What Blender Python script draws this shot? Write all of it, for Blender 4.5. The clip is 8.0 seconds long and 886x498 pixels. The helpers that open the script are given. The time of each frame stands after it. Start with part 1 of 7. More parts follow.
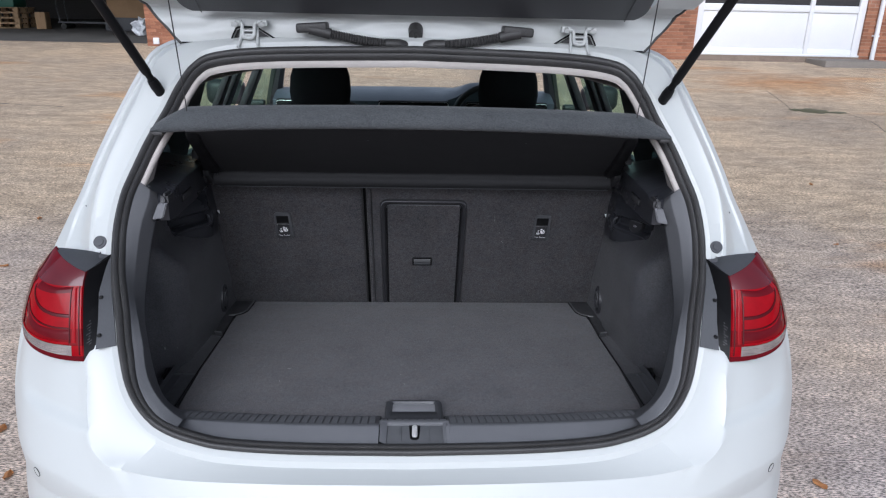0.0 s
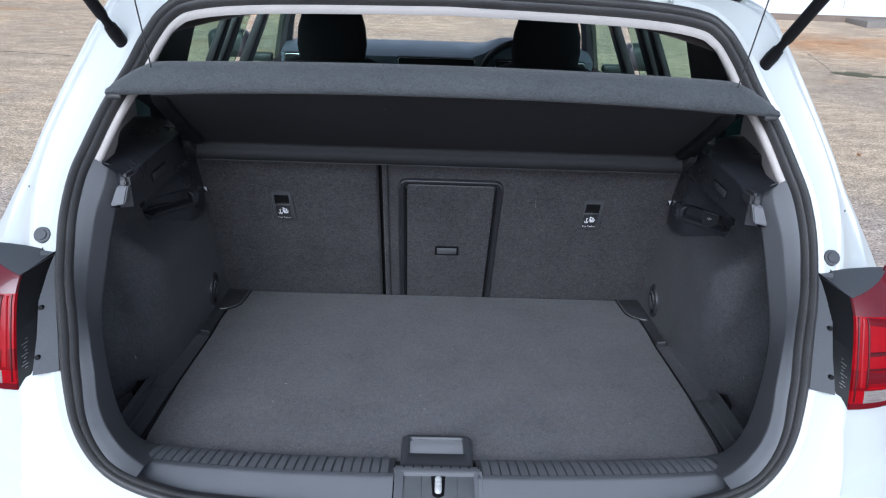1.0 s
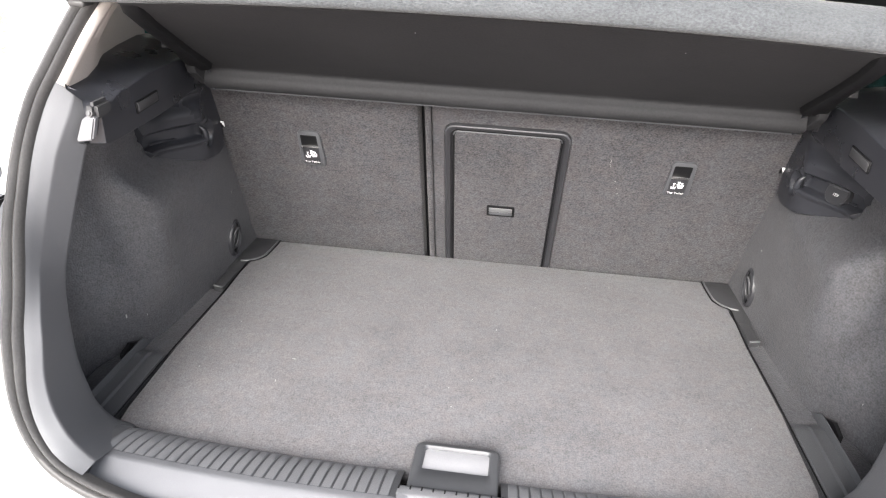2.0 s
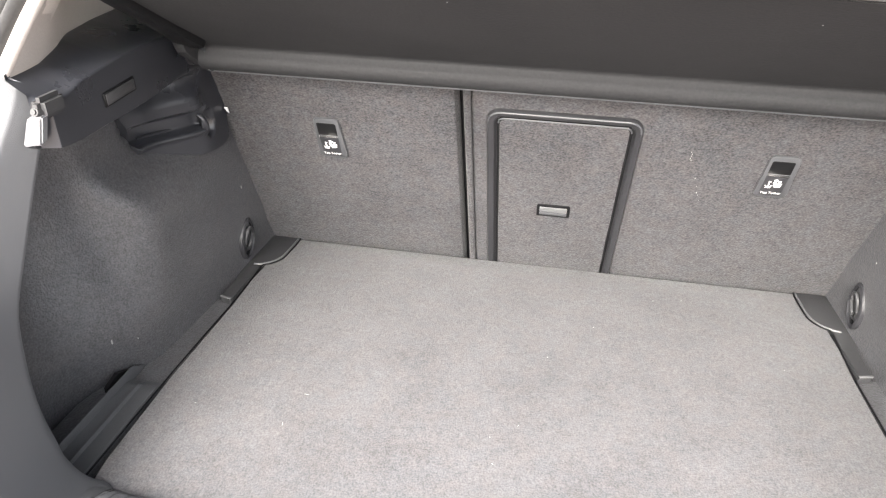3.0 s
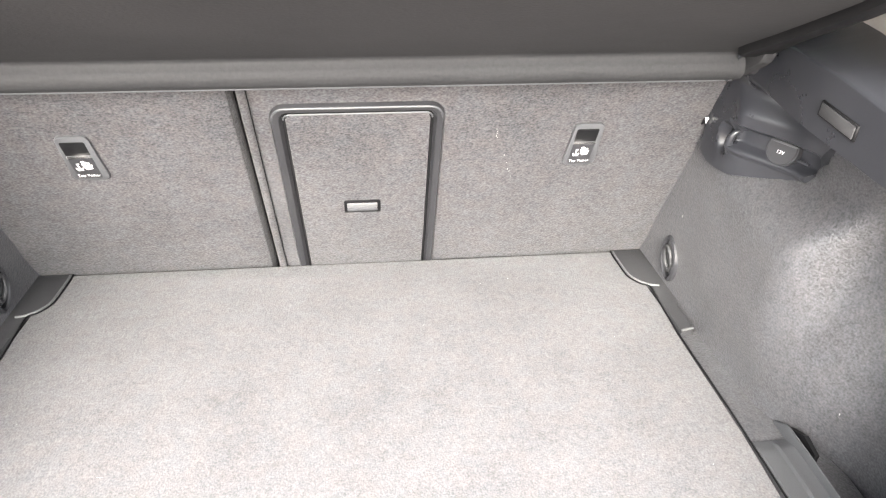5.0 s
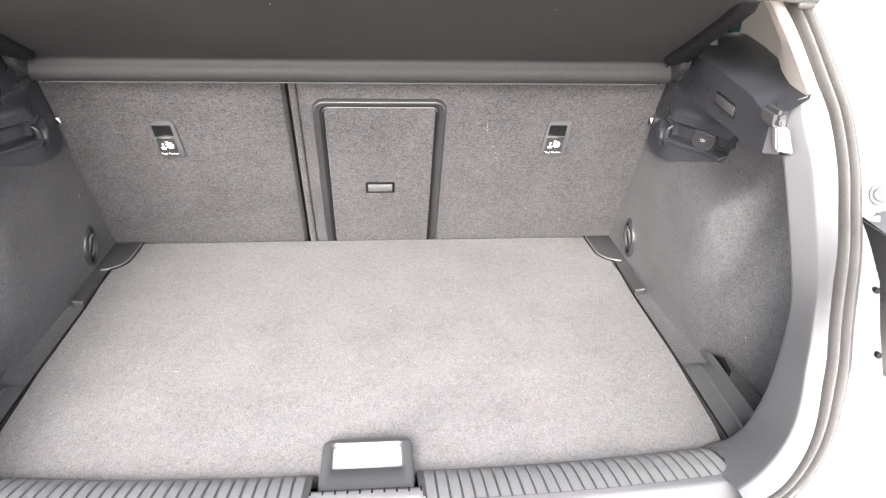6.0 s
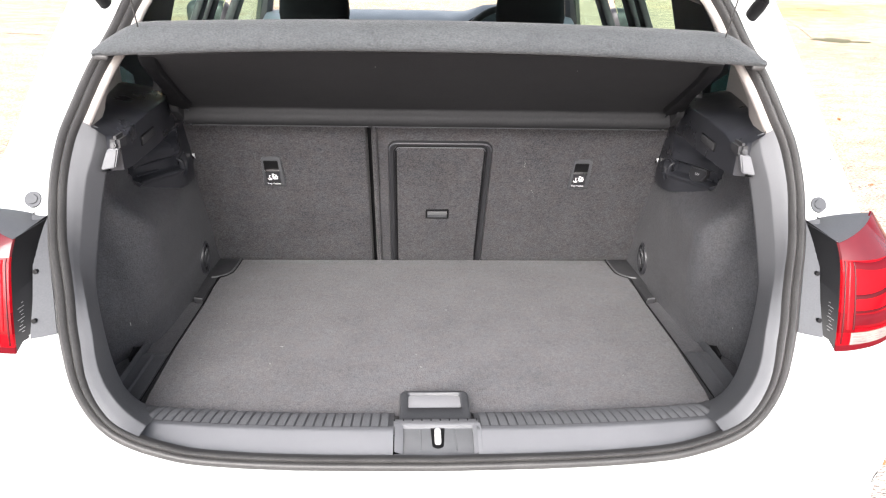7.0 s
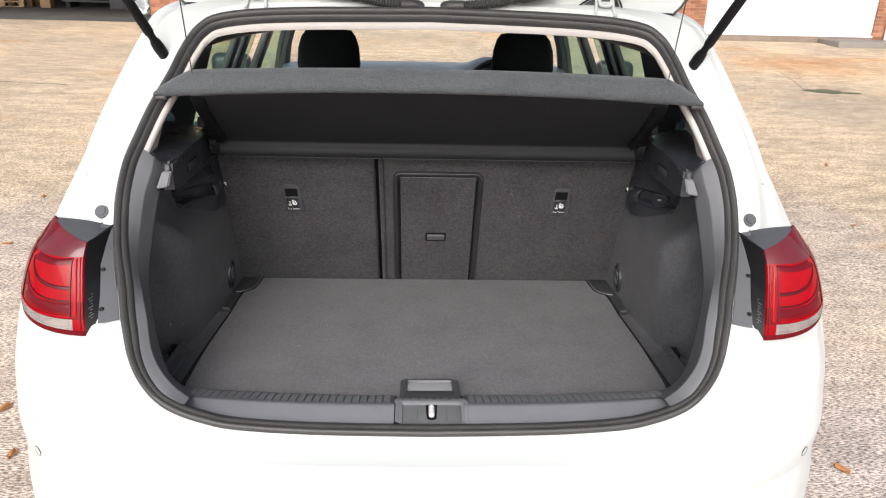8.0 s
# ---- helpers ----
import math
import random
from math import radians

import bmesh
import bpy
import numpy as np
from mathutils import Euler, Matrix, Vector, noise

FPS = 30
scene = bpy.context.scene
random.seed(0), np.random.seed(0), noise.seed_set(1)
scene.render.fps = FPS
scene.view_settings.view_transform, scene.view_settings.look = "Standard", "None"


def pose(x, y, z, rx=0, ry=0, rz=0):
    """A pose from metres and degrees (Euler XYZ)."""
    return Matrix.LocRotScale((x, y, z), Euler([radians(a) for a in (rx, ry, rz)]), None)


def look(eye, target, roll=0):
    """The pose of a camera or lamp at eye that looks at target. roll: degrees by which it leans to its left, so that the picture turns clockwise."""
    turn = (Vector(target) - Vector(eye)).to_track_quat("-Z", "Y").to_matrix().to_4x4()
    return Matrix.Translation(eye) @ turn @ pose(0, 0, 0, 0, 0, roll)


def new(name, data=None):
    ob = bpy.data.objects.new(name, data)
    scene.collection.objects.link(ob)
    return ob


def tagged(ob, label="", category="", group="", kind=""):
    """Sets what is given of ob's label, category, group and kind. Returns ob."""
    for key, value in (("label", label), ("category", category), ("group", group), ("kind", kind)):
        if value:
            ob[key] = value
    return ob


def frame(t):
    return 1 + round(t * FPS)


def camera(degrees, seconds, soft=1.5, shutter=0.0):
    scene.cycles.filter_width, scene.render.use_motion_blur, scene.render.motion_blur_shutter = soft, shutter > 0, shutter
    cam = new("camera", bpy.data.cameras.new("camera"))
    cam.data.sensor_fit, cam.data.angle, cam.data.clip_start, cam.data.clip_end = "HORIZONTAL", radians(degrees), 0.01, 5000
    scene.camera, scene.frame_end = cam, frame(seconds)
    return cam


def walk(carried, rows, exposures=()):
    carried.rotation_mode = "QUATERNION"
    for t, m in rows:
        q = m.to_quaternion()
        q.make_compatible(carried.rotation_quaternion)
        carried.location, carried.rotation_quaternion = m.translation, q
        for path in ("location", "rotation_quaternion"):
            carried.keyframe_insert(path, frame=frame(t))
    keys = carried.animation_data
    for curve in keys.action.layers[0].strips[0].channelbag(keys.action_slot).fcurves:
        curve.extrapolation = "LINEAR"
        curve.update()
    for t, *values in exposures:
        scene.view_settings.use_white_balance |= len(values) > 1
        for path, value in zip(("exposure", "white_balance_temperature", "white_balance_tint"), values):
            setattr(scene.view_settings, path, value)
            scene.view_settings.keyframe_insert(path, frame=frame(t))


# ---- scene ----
# ---- camera and its walk ----
cam = camera(65.0, 8.0, soft=1.2)
PATH = [
    (0, (-0.002, -1.015, 1.488), (0.084, 0.873, 0.836), 1.3),
    (0.5, (0.004, -0.872, 1.467), (0.07, 0.999, 0.764), 1.6),
    (1, (-0.024, -0.692, 1.453), (0.022, 1.154, 0.686), 2.2),
    (1.5, (-0.005, -0.571, 1.425), (-0.03, 1.237, 0.57), 2.8),
    (2, (0.039, -0.439, 1.39), (-0.134, 1.323, 0.462), 2.9),
    (2.2, (0.061, -0.396, 1.388), (-0.171, 1.344, 0.429), 2.7),
    (3.3, (-0.003, -0.151, 1.352), (-0.291, 1.525, 0.299), 1.1),
    (3.5, (-0.01, -0.112, 1.352), (-0.239, 1.557, 0.274), 0.9),
    (4, (0.011, -0.039, 1.348), (-0.061, 1.615, 0.226), 0.6),
    (4.5, (0.023, -0.037, 1.338), (0.137, 1.622, 0.227), 1.5),
    (5, (0.038, -0.083, 1.356), (0.239, 1.569, 0.246), 1.4),
    (5.2, (0.031, -0.125, 1.354), (0.271, 1.54, 0.271), 2.1),
    (6.3, (0.02, -0.49, 1.391), (0.16, 1.264, 0.44), 1.8),
    (6.5, (0.006, -0.55, 1.399), (0.126, 1.224, 0.482), 1.6),
    (7, (-0.039, -0.713, 1.424), (0.052, 1.106, 0.598), 1.4),
    (7.5, (-0.04, -0.831, 1.431), (0.04, 1.018, 0.673), 1.3),
    (8, (-0.025, -0.955, 1.444), (0.047, 0.917, 0.745), 1.4),
]
EXPOSURES = [(0, 0.0, 5600, 12), (0.5, 0.06, 5620, 14), (1.0, 0.40, 5250, 9), (1.5, 1.65, 6000, 10.5), (2.0, 2.3, 6450, 11), (3.5, 3.03, 6650, 9), (4.0, 3.30, 6680, 9), (4.5, 3.30, 6700, 9), (5.0, 3.28, 6650, 9), (6.5, 2.5, 6550, 12), (7.0, 1.85, 6400, 12), (7.5, 1.35, 6450, 12), (8, 0.82, 6400, 11)]
walk(cam, [(t, look(eye, target, roll)) for t, eye, target, roll in PATH], EXPOSURES)

# ---- world and light: an overcast day ----
world = bpy.data.worlds.new("overcast_sky")
scene.world = world
world.use_nodes = True
wn = world.node_tree.nodes
sky = wn.new("ShaderNodeTexSky")
sky.sky_type, sky.sun_disc, sky.sun_elevation, sky.sun_rotation = "NISHITA", False, radians(34), radians(191)
sky.air_density, sky.dust_density, sky.ozone_density = 1.0, 4.0, 1.0
soft_sky = wn.new("ShaderNodeHueSaturation")
soft_sky.inputs["Saturation"].default_value = 0.35
world.node_tree.links.new(sky.outputs[0], soft_sky.inputs["Color"])
world.node_tree.links.new(soft_sky.outputs[0], wn["Background"].inputs[0])
wn["Background"].inputs[1].default_value = 0.165
sun_data = bpy.data.lights.new("sun", "SUN")
sun_data.energy, sun_data.angle, sun_data.color = 1.3, radians(40), (1.0, 0.97, 0.93)
sun = new("sun", sun_data)
sun.matrix_world = look((-2.1, -10.9, 7.5), (0, 0, 0))


# ---- materials ----
def ramp(nt, lo, hi, c0, c1):
    r = nt.nodes.new("ShaderNodeValToRGB")
    r.color_ramp.elements[0].position, r.color_ramp.elements[1].position = lo, hi
    r.color_ramp.elements[0].color, r.color_ramp.elements[1].color = (*c0, 1), (*c1, 1)
    return r


def noise_node(nt, coord, scale, detail=4, stretch=None, rough=0.55):
    n = nt.nodes.new("ShaderNodeTexNoise")
    n.inputs["Scale"].default_value, n.inputs["Detail"].default_value, n.inputs["Roughness"].default_value = scale, detail, rough
    if stretch:
        mp = nt.nodes.new("ShaderNodeMapping")
        mp.inputs["Scale"].default_value = stretch
        nt.links.new(coord, mp.inputs[0])
        coord = mp.outputs[0]
    nt.links.new(coord, n.inputs["Vector"])
    return n


def material(name, dark, light, rough=0.5, metal=0.0, fine=200, coarse=6, bump=0.1, coat=0.0, specular=0.5, stretch=None, spread=(0.3, 0.7), sheen=0.0, rough_var=0.12, dist=0.002, mix=0.5):
    """Colour from noise at two scales, roughness variation and fine relief."""
    m = bpy.data.materials.new(name)
    m.use_nodes = True
    nt = m.node_tree
    b = nt.nodes["Principled BSDF"]
    co = nt.nodes.new("ShaderNodeTexCoord").outputs["Object"]
    n1, n2 = noise_node(nt, co, fine, 3, stretch), noise_node(nt, co, coarse, 5)
    mixn = nt.nodes.new("ShaderNodeMix")
    mixn.data_type = "FLOAT"
    mixn.inputs[0].default_value = mix
    nt.links.new(n1.outputs[0], mixn.inputs[2])
    nt.links.new(n2.outputs[0], mixn.inputs[3])
    r = ramp(nt, *spread, dark, light)
    nt.links.new(mixn.outputs[0], r.inputs[0])
    nt.links.new(r.outputs[0], b.inputs["Base Color"])
    mr = nt.nodes.new("ShaderNodeMapRange")
    mr.inputs["To Min"].default_value, mr.inputs["To Max"].default_value = max(0.02, rough - rough_var), min(1, rough + rough_var)
    nt.links.new(n2.outputs[0], mr.inputs[0])
    nt.links.new(mr.outputs[0], b.inputs["Roughness"])
    b.inputs["Metallic"].default_value, b.inputs["Coat Weight"].default_value = metal, coat
    b.inputs["Specular IOR Level"].default_value = specular
    b.inputs["Coat Roughness"].default_value = 0.05
    if sheen:
        b.inputs["Sheen Weight"].default_value, b.inputs["Sheen Roughness"].default_value = sheen, 0.5
    if bump:
        bp = nt.nodes.new("ShaderNodeBump")
        bp.inputs["Strength"].default_value, bp.inputs["Distance"].default_value = bump, dist
        nt.links.new(n1.outputs[0], bp.inputs["Height"])
        nt.links.new(bp.outputs[0], b.inputs["Normal"])
    return m


def felt(name, dark, light, warm, fine=330, contrast=0.5, bump=0.3, stretch=None, sheen=0.1, rough=0.95, specular=0.15):
    """Needle felt: fibre speckle, softer clumps, slow mottling and a drift between grey and brown fibres."""
    m = bpy.data.materials.new(name)
    m.use_nodes = True
    nt = m.node_tree
    b = nt.nodes["Principled BSDF"]
    co = nt.nodes.new("ShaderNodeTexCoord").outputs["Object"]
    speck = noise_node(nt, co, fine, 2, stretch, 0.5)
    clump = noise_node(nt, co, fine * 0.28, 3, stretch, 0.6)
    slow = noise_node(nt, co, 9, 5, None, 0.6)
    tone = noise_node(nt, co, 34, 4, None, 0.7)
    total = None
    for node, w in ((speck, contrast), (clump, 0.30), (slow, 0.30)):
        mul = nt.nodes.new("ShaderNodeMath")
        mul.operation = "MULTIPLY_ADD"
        nt.links.new(node.outputs[0], mul.inputs[0])
        mul.inputs[1].default_value = w
        if total is None:
            mul.inputs[2].default_value = 0.5 - 0.5 * (contrast + 0.60)
        else:
            nt.links.new(total, mul.inputs[2])
        total = mul.outputs[0]
    r1, r2 = ramp(nt, 0.28, 0.72, dark, light), ramp(nt, 0.28, 0.72, tuple(d * w for d, w in zip(dark, warm)), tuple(c * w for c, w in zip(light, warm)))
    nt.links.new(total, r1.inputs[0])
    nt.links.new(total, r2.inputs[0])
    pick = ramp(nt, 0.38, 0.62, (0, 0, 0), (1, 1, 1))
    nt.links.new(tone.outputs[0], pick.inputs[0])
    mx = nt.nodes.new("ShaderNodeMix")
    mx.data_type = "RGBA"
    nt.links.new(pick.outputs[0], mx.inputs[0])
    nt.links.new(r1.outputs[0], mx.inputs[6])
    nt.links.new(r2.outputs[0], mx.inputs[7])
    nt.links.new(mx.outputs[2], b.inputs["Base Color"])
    b.inputs["Roughness"].default_value = rough
    b.inputs["Specular IOR Level"].default_value = specular
    b.inputs["Sheen Weight"].default_value, b.inputs["Sheen Roughness"].default_value = sheen, 0.5
    bp = nt.nodes.new("ShaderNodeBump")
    bp.inputs["Strength"].default_value, bp.inputs["Distance"].default_value = bump, 0.002
    nt.links.new(speck.outputs[0], bp.inputs["Height"])
    nt.links.new(bp.outputs[0], b.inputs["Normal"])
    return m


def glass_material(name, colour, rough=0.0, alpha_mix=0.0):
    m = bpy.data.materials.new(name)
    m.use_nodes = True
    b = m.node_tree.nodes["Principled BSDF"]
    b.inputs["Base Color"].default_value = (*colour, 1)
    b.inputs["Transmission Weight"].default_value, b.inputs["Roughness"].default_value, b.inputs["IOR"].default_value = 1.0, rough, 1.02
    return m


M_PAINT = material("white_car_paint", (0.475, 0.492, 0.480), (0.487, 0.504, 0.492), 0.34, fine=900, coarse=2, bump=0.006, coat=0.15, specular=0.35, rough_var=0.04)
M_RUBBER = material("black_rubber", (0.029, 0.028, 0.028), (0.054, 0.053, 0.052), 0.46, fine=300, coarse=14, bump=0.05, specular=0.35)
M_CARPET = felt("dark_boot_carpet", (0.061, 0.0608, 0.0648), (0.136, 0.1345, 0.1405), (1.035, 0.99, 0.962), 410, 0.68, 0.5, (1, 0.85, 1), 0.09)
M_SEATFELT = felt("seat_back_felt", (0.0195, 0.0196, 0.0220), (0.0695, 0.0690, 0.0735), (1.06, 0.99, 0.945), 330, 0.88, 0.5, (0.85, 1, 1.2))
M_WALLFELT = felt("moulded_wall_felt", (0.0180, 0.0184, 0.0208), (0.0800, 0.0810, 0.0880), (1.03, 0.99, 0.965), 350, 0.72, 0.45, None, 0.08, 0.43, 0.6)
M_SHELFFELT = felt("grey_shelf_felt", (0.038, 0.041, 0.044), (0.080, 0.085, 0.089), (0.99, 1.0, 1.0), 480, 0.75, 0.8, (0.6, 1, 1), 0.12)
M_SHELFUNDER = material("shelf_underside", (0.0121, 0.0123, 0.0135), (0.0227, 0.0228, 0.0243), 0.72, fine=260, coarse=8, bump=0.2, specular=0.3)
M_BLACK = material("black_moulded_plastic", (0.01716, 0.01716, 0.0195), (0.02886, 0.02886, 0.03198), 0.42, fine=900, coarse=10, bump=0.12, specular=0.5)
M_TRIM = material("glossy_black_side_trim", (0.0175, 0.0185, 0.0225), (0.0290, 0.0300, 0.0350), 0.30, fine=900, coarse=10, bump=0.03, specular=0.5)
M_FRAME = material("glossy_black_frame_plastic", (0.01645, 0.01645, 0.0185), (0.02672, 0.02672, 0.02877), 0.32, fine=700, coarse=12, bump=0.08)
M_GREY = material("grey_grained_plastic", (0.126, 0.128, 0.136), (0.160, 0.162, 0.170), 0.50, fine=1100, coarse=8, bump=0.22, specular=0.35)
M_PILLAR = material("dark_grey_pillar_plastic", (0.096, 0.098, 0.104), (0.124, 0.126, 0.132), 0.48, fine=1100, coarse=8, bump=0.2, specular=0.35)
M_PLATEGREY = material("grey_catch_plastic", (0.095, 0.097, 0.102), (0.125, 0.127, 0.131), 0.48, fine=1000, coarse=30, bump=0.15, specular=0.35)
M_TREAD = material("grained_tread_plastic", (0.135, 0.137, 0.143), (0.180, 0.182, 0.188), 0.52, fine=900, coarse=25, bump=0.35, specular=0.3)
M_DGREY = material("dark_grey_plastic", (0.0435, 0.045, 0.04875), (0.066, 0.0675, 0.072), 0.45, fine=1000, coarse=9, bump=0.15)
M_LINER = material("light_headlining", (0.3872, 0.3608, 0.3344), (0.4752, 0.44, 0.4136), 0.9, fine=500, coarse=6, bump=0.2, specular=0.2)
M_RED = material("red_lamp_plastic", (0.19, 0.001, 0.004), (0.26, 0.002, 0.006), 0.06, fine=60, coarse=9, bump=0.0, coat=0.05, specular=0.08, rough_var=0.03)
M_DRED = material("smoked_red_lamp_plastic", (0.074, 0.003, 0.006), (0.108, 0.005, 0.009), 0.06, fine=25, coarse=9, bump=0.0, coat=0.05, specular=0.08, rough_var=0.03)
M_MRED = material("deep_red_lamp_plastic", (0.100, 0.001, 0.003), (0.165, 0.002, 0.005), 0.06, fine=18, coarse=12, bump=0.0, coat=0.05, specular=0.08, rough_var=0.03, stretch=(0.3, 0.3, 3))
M_TRED = material("glossy_dark_red_lamp_plastic", (0.075, 0.006, 0.010), (0.105, 0.009, 0.013), 0.10, fine=25, coarse=12, bump=0.0, coat=0.45, specular=0.3, rough_var=0.03)
M_SEAMRED = material("dark_red_lamp_seam", (0.045, 0.001, 0.003), (0.065, 0.002, 0.004), 0.12, fine=25, coarse=9, bump=0.0, specular=0.2)
M_CLEAR = material("clear_ribbed_lamp_plastic", (0.105, 0.085, 0.080), (0.260, 0.225, 0.205), 0.2, fine=300, coarse=30, bump=0.3, coat=1.0, stretch=(0.1, 0.1, 4))
M_LAMPBLACK = material("lamp_housing_black", (0.004, 0.004, 0.0045), (0.008, 0.008, 0.0088), 0.5, fine=500, coarse=20, bump=0.04, specular=0.18)
M_PLATE = material("grey_painted_panel", (0.056, 0.058, 0.063), (0.076, 0.079, 0.085), 0.50, fine=400, coarse=9, bump=0.04, specular=0.2)
M_MID = material("mid_grey_plastic", (0.0819, 0.08268, 0.08502), (0.1092, 0.11, 0.1123), 0.42, fine=900, coarse=9, bump=0.12)
M_BEZEL = material("dark_bezel_plastic", (0.028, 0.028, 0.030), (0.042, 0.042, 0.044), 0.5, fine=900, coarse=9, bump=0.15)
M_CHROME = material("worn_bright_metal", (0.60, 0.60, 0.58), (0.78, 0.77, 0.75), 0.35, metal=0.35, fine=200, coarse=30, bump=0.05)
M_SCUFF = material("faint_scuff", (0.14, 0.137, 0.133), (0.22, 0.215, 0.21), 0.9, fine=300, coarse=20, bump=0.0)
M_STEEL = material("bright_steel", (0.55, 0.55, 0.54), (0.75, 0.74, 0.72), 0.25, metal=1.0, fine=200, coarse=30, bump=0.05)
M_SILVER = material("pale_grey_insert", (0.270, 0.270, 0.280), (0.320, 0.320, 0.330), 0.45, fine=500, coarse=20, bump=0.04)
M_WHITE = material("white_print", (0.72, 0.72, 0.72), (0.82, 0.82, 0.82), 0.6, fine=300, coarse=30, bump=0.0)
M_SEATCLOTH = material("black_seat_cloth", (0.010, 0.010, 0.012), (0.022, 0.022, 0.025), 0.9, fine=500, coarse=10, bump=0.3, specular=0.2)
M_DASH = material("dark_dashboard", (0.07, 0.085, 0.105), (0.10, 0.12, 0.14), 0.38, fine=900, coarse=6, bump=0.15)
M_GLASS = glass_material("green_tinted_glass", (0.46, 0.66, 0.55))
M_TEAL = material("dark_green_glass", (0.03, 0.10, 0.095), (0.05, 0.15, 0.14), 0.12, fine=20, coarse=6, bump=0.0, rough_var=0.04)
M_SCREEN = glass_material("clear_windscreen_glass", (0.92, 0.95, 0.92))
M_DARKGLASS = glass_material("dark_privacy_glass", (0.10, 0.11, 0.12))
M_TYRE = material("tyre_rubber", (0.015, 0.015, 0.015), (0.03, 0.03, 0.03), 0.8, fine=200, coarse=20, bump=0.2)
M_ALLOY = material("alloy_wheel", (0.40, 0.40, 0.42), (0.55, 0.55, 0.57), 0.3, metal=0.9, fine=200, coarse=20, bump=0.03)
M_UPVC = material("white_upvc", (0.60, 0.61, 0.62), (0.66, 0.66, 0.67), 0.35, fine=100, coarse=2, bump=0.02)
M_WOOD = material("pallet_wood", (0.16, 0.10, 0.05), (0.36, 0.25, 0.14), 0.8, fine=40, coarse=6, bump=0.4, stretch=(1, 6, 6))
M_CARD = material("brown_cardboard", (0.22, 0.14, 0.07), (0.32, 0.21, 0.12), 0.85, fine=80, coarse=3, bump=0.1)
M_GREENP = material("green_crate_plastic", (0.01, 0.07, 0.05), (0.02, 0.12, 0.08), 0.5, fine=60, coarse=4, bump=0.1)
# near-black so that the shed's indoor shade is in the wall colour
M_DARKWALL = material("shade_dark_shed_wall", (0.02, 0.02, 0.021), (0.04, 0.039, 0.038), 0.8, fine=20, coarse=1.5, bump=0.2)
M_FOIL = material("crumpled_clear_film", (0.45, 0.47, 0.50), (0.75, 0.77, 0.80), 0.2, fine=30, coarse=8, bump=0.8, dist=0.02)
M_LEAF = material("dry_leaf", (0.20, 0.07, 0.02), (0.42, 0.20, 0.07), 0.7, fine=90, coarse=15, bump=0.3)
M_LINT = material("pale_lint", (0.22, 0.22, 0.21), (0.36, 0.36, 0.35), 0.9, fine=100, coarse=20, bump=0.0)
M_MOSS = material("damp_moss", (0.05, 0.055, 0.025), (0.13, 0.12, 0.06), 0.6, fine=60, coarse=6, bump=0.5, dist=0.01)
M_CRACK = material("dark_crack", (0.04, 0.035, 0.03), (0.09, 0.08, 0.07), 0.9, fine=60, coarse=6, bump=0.3)
M_STEP = material("concrete_step", (0.13, 0.115, 0.10), (0.22, 0.198, 0.172), 0.85, fine=60, coarse=3, bump=0.3)


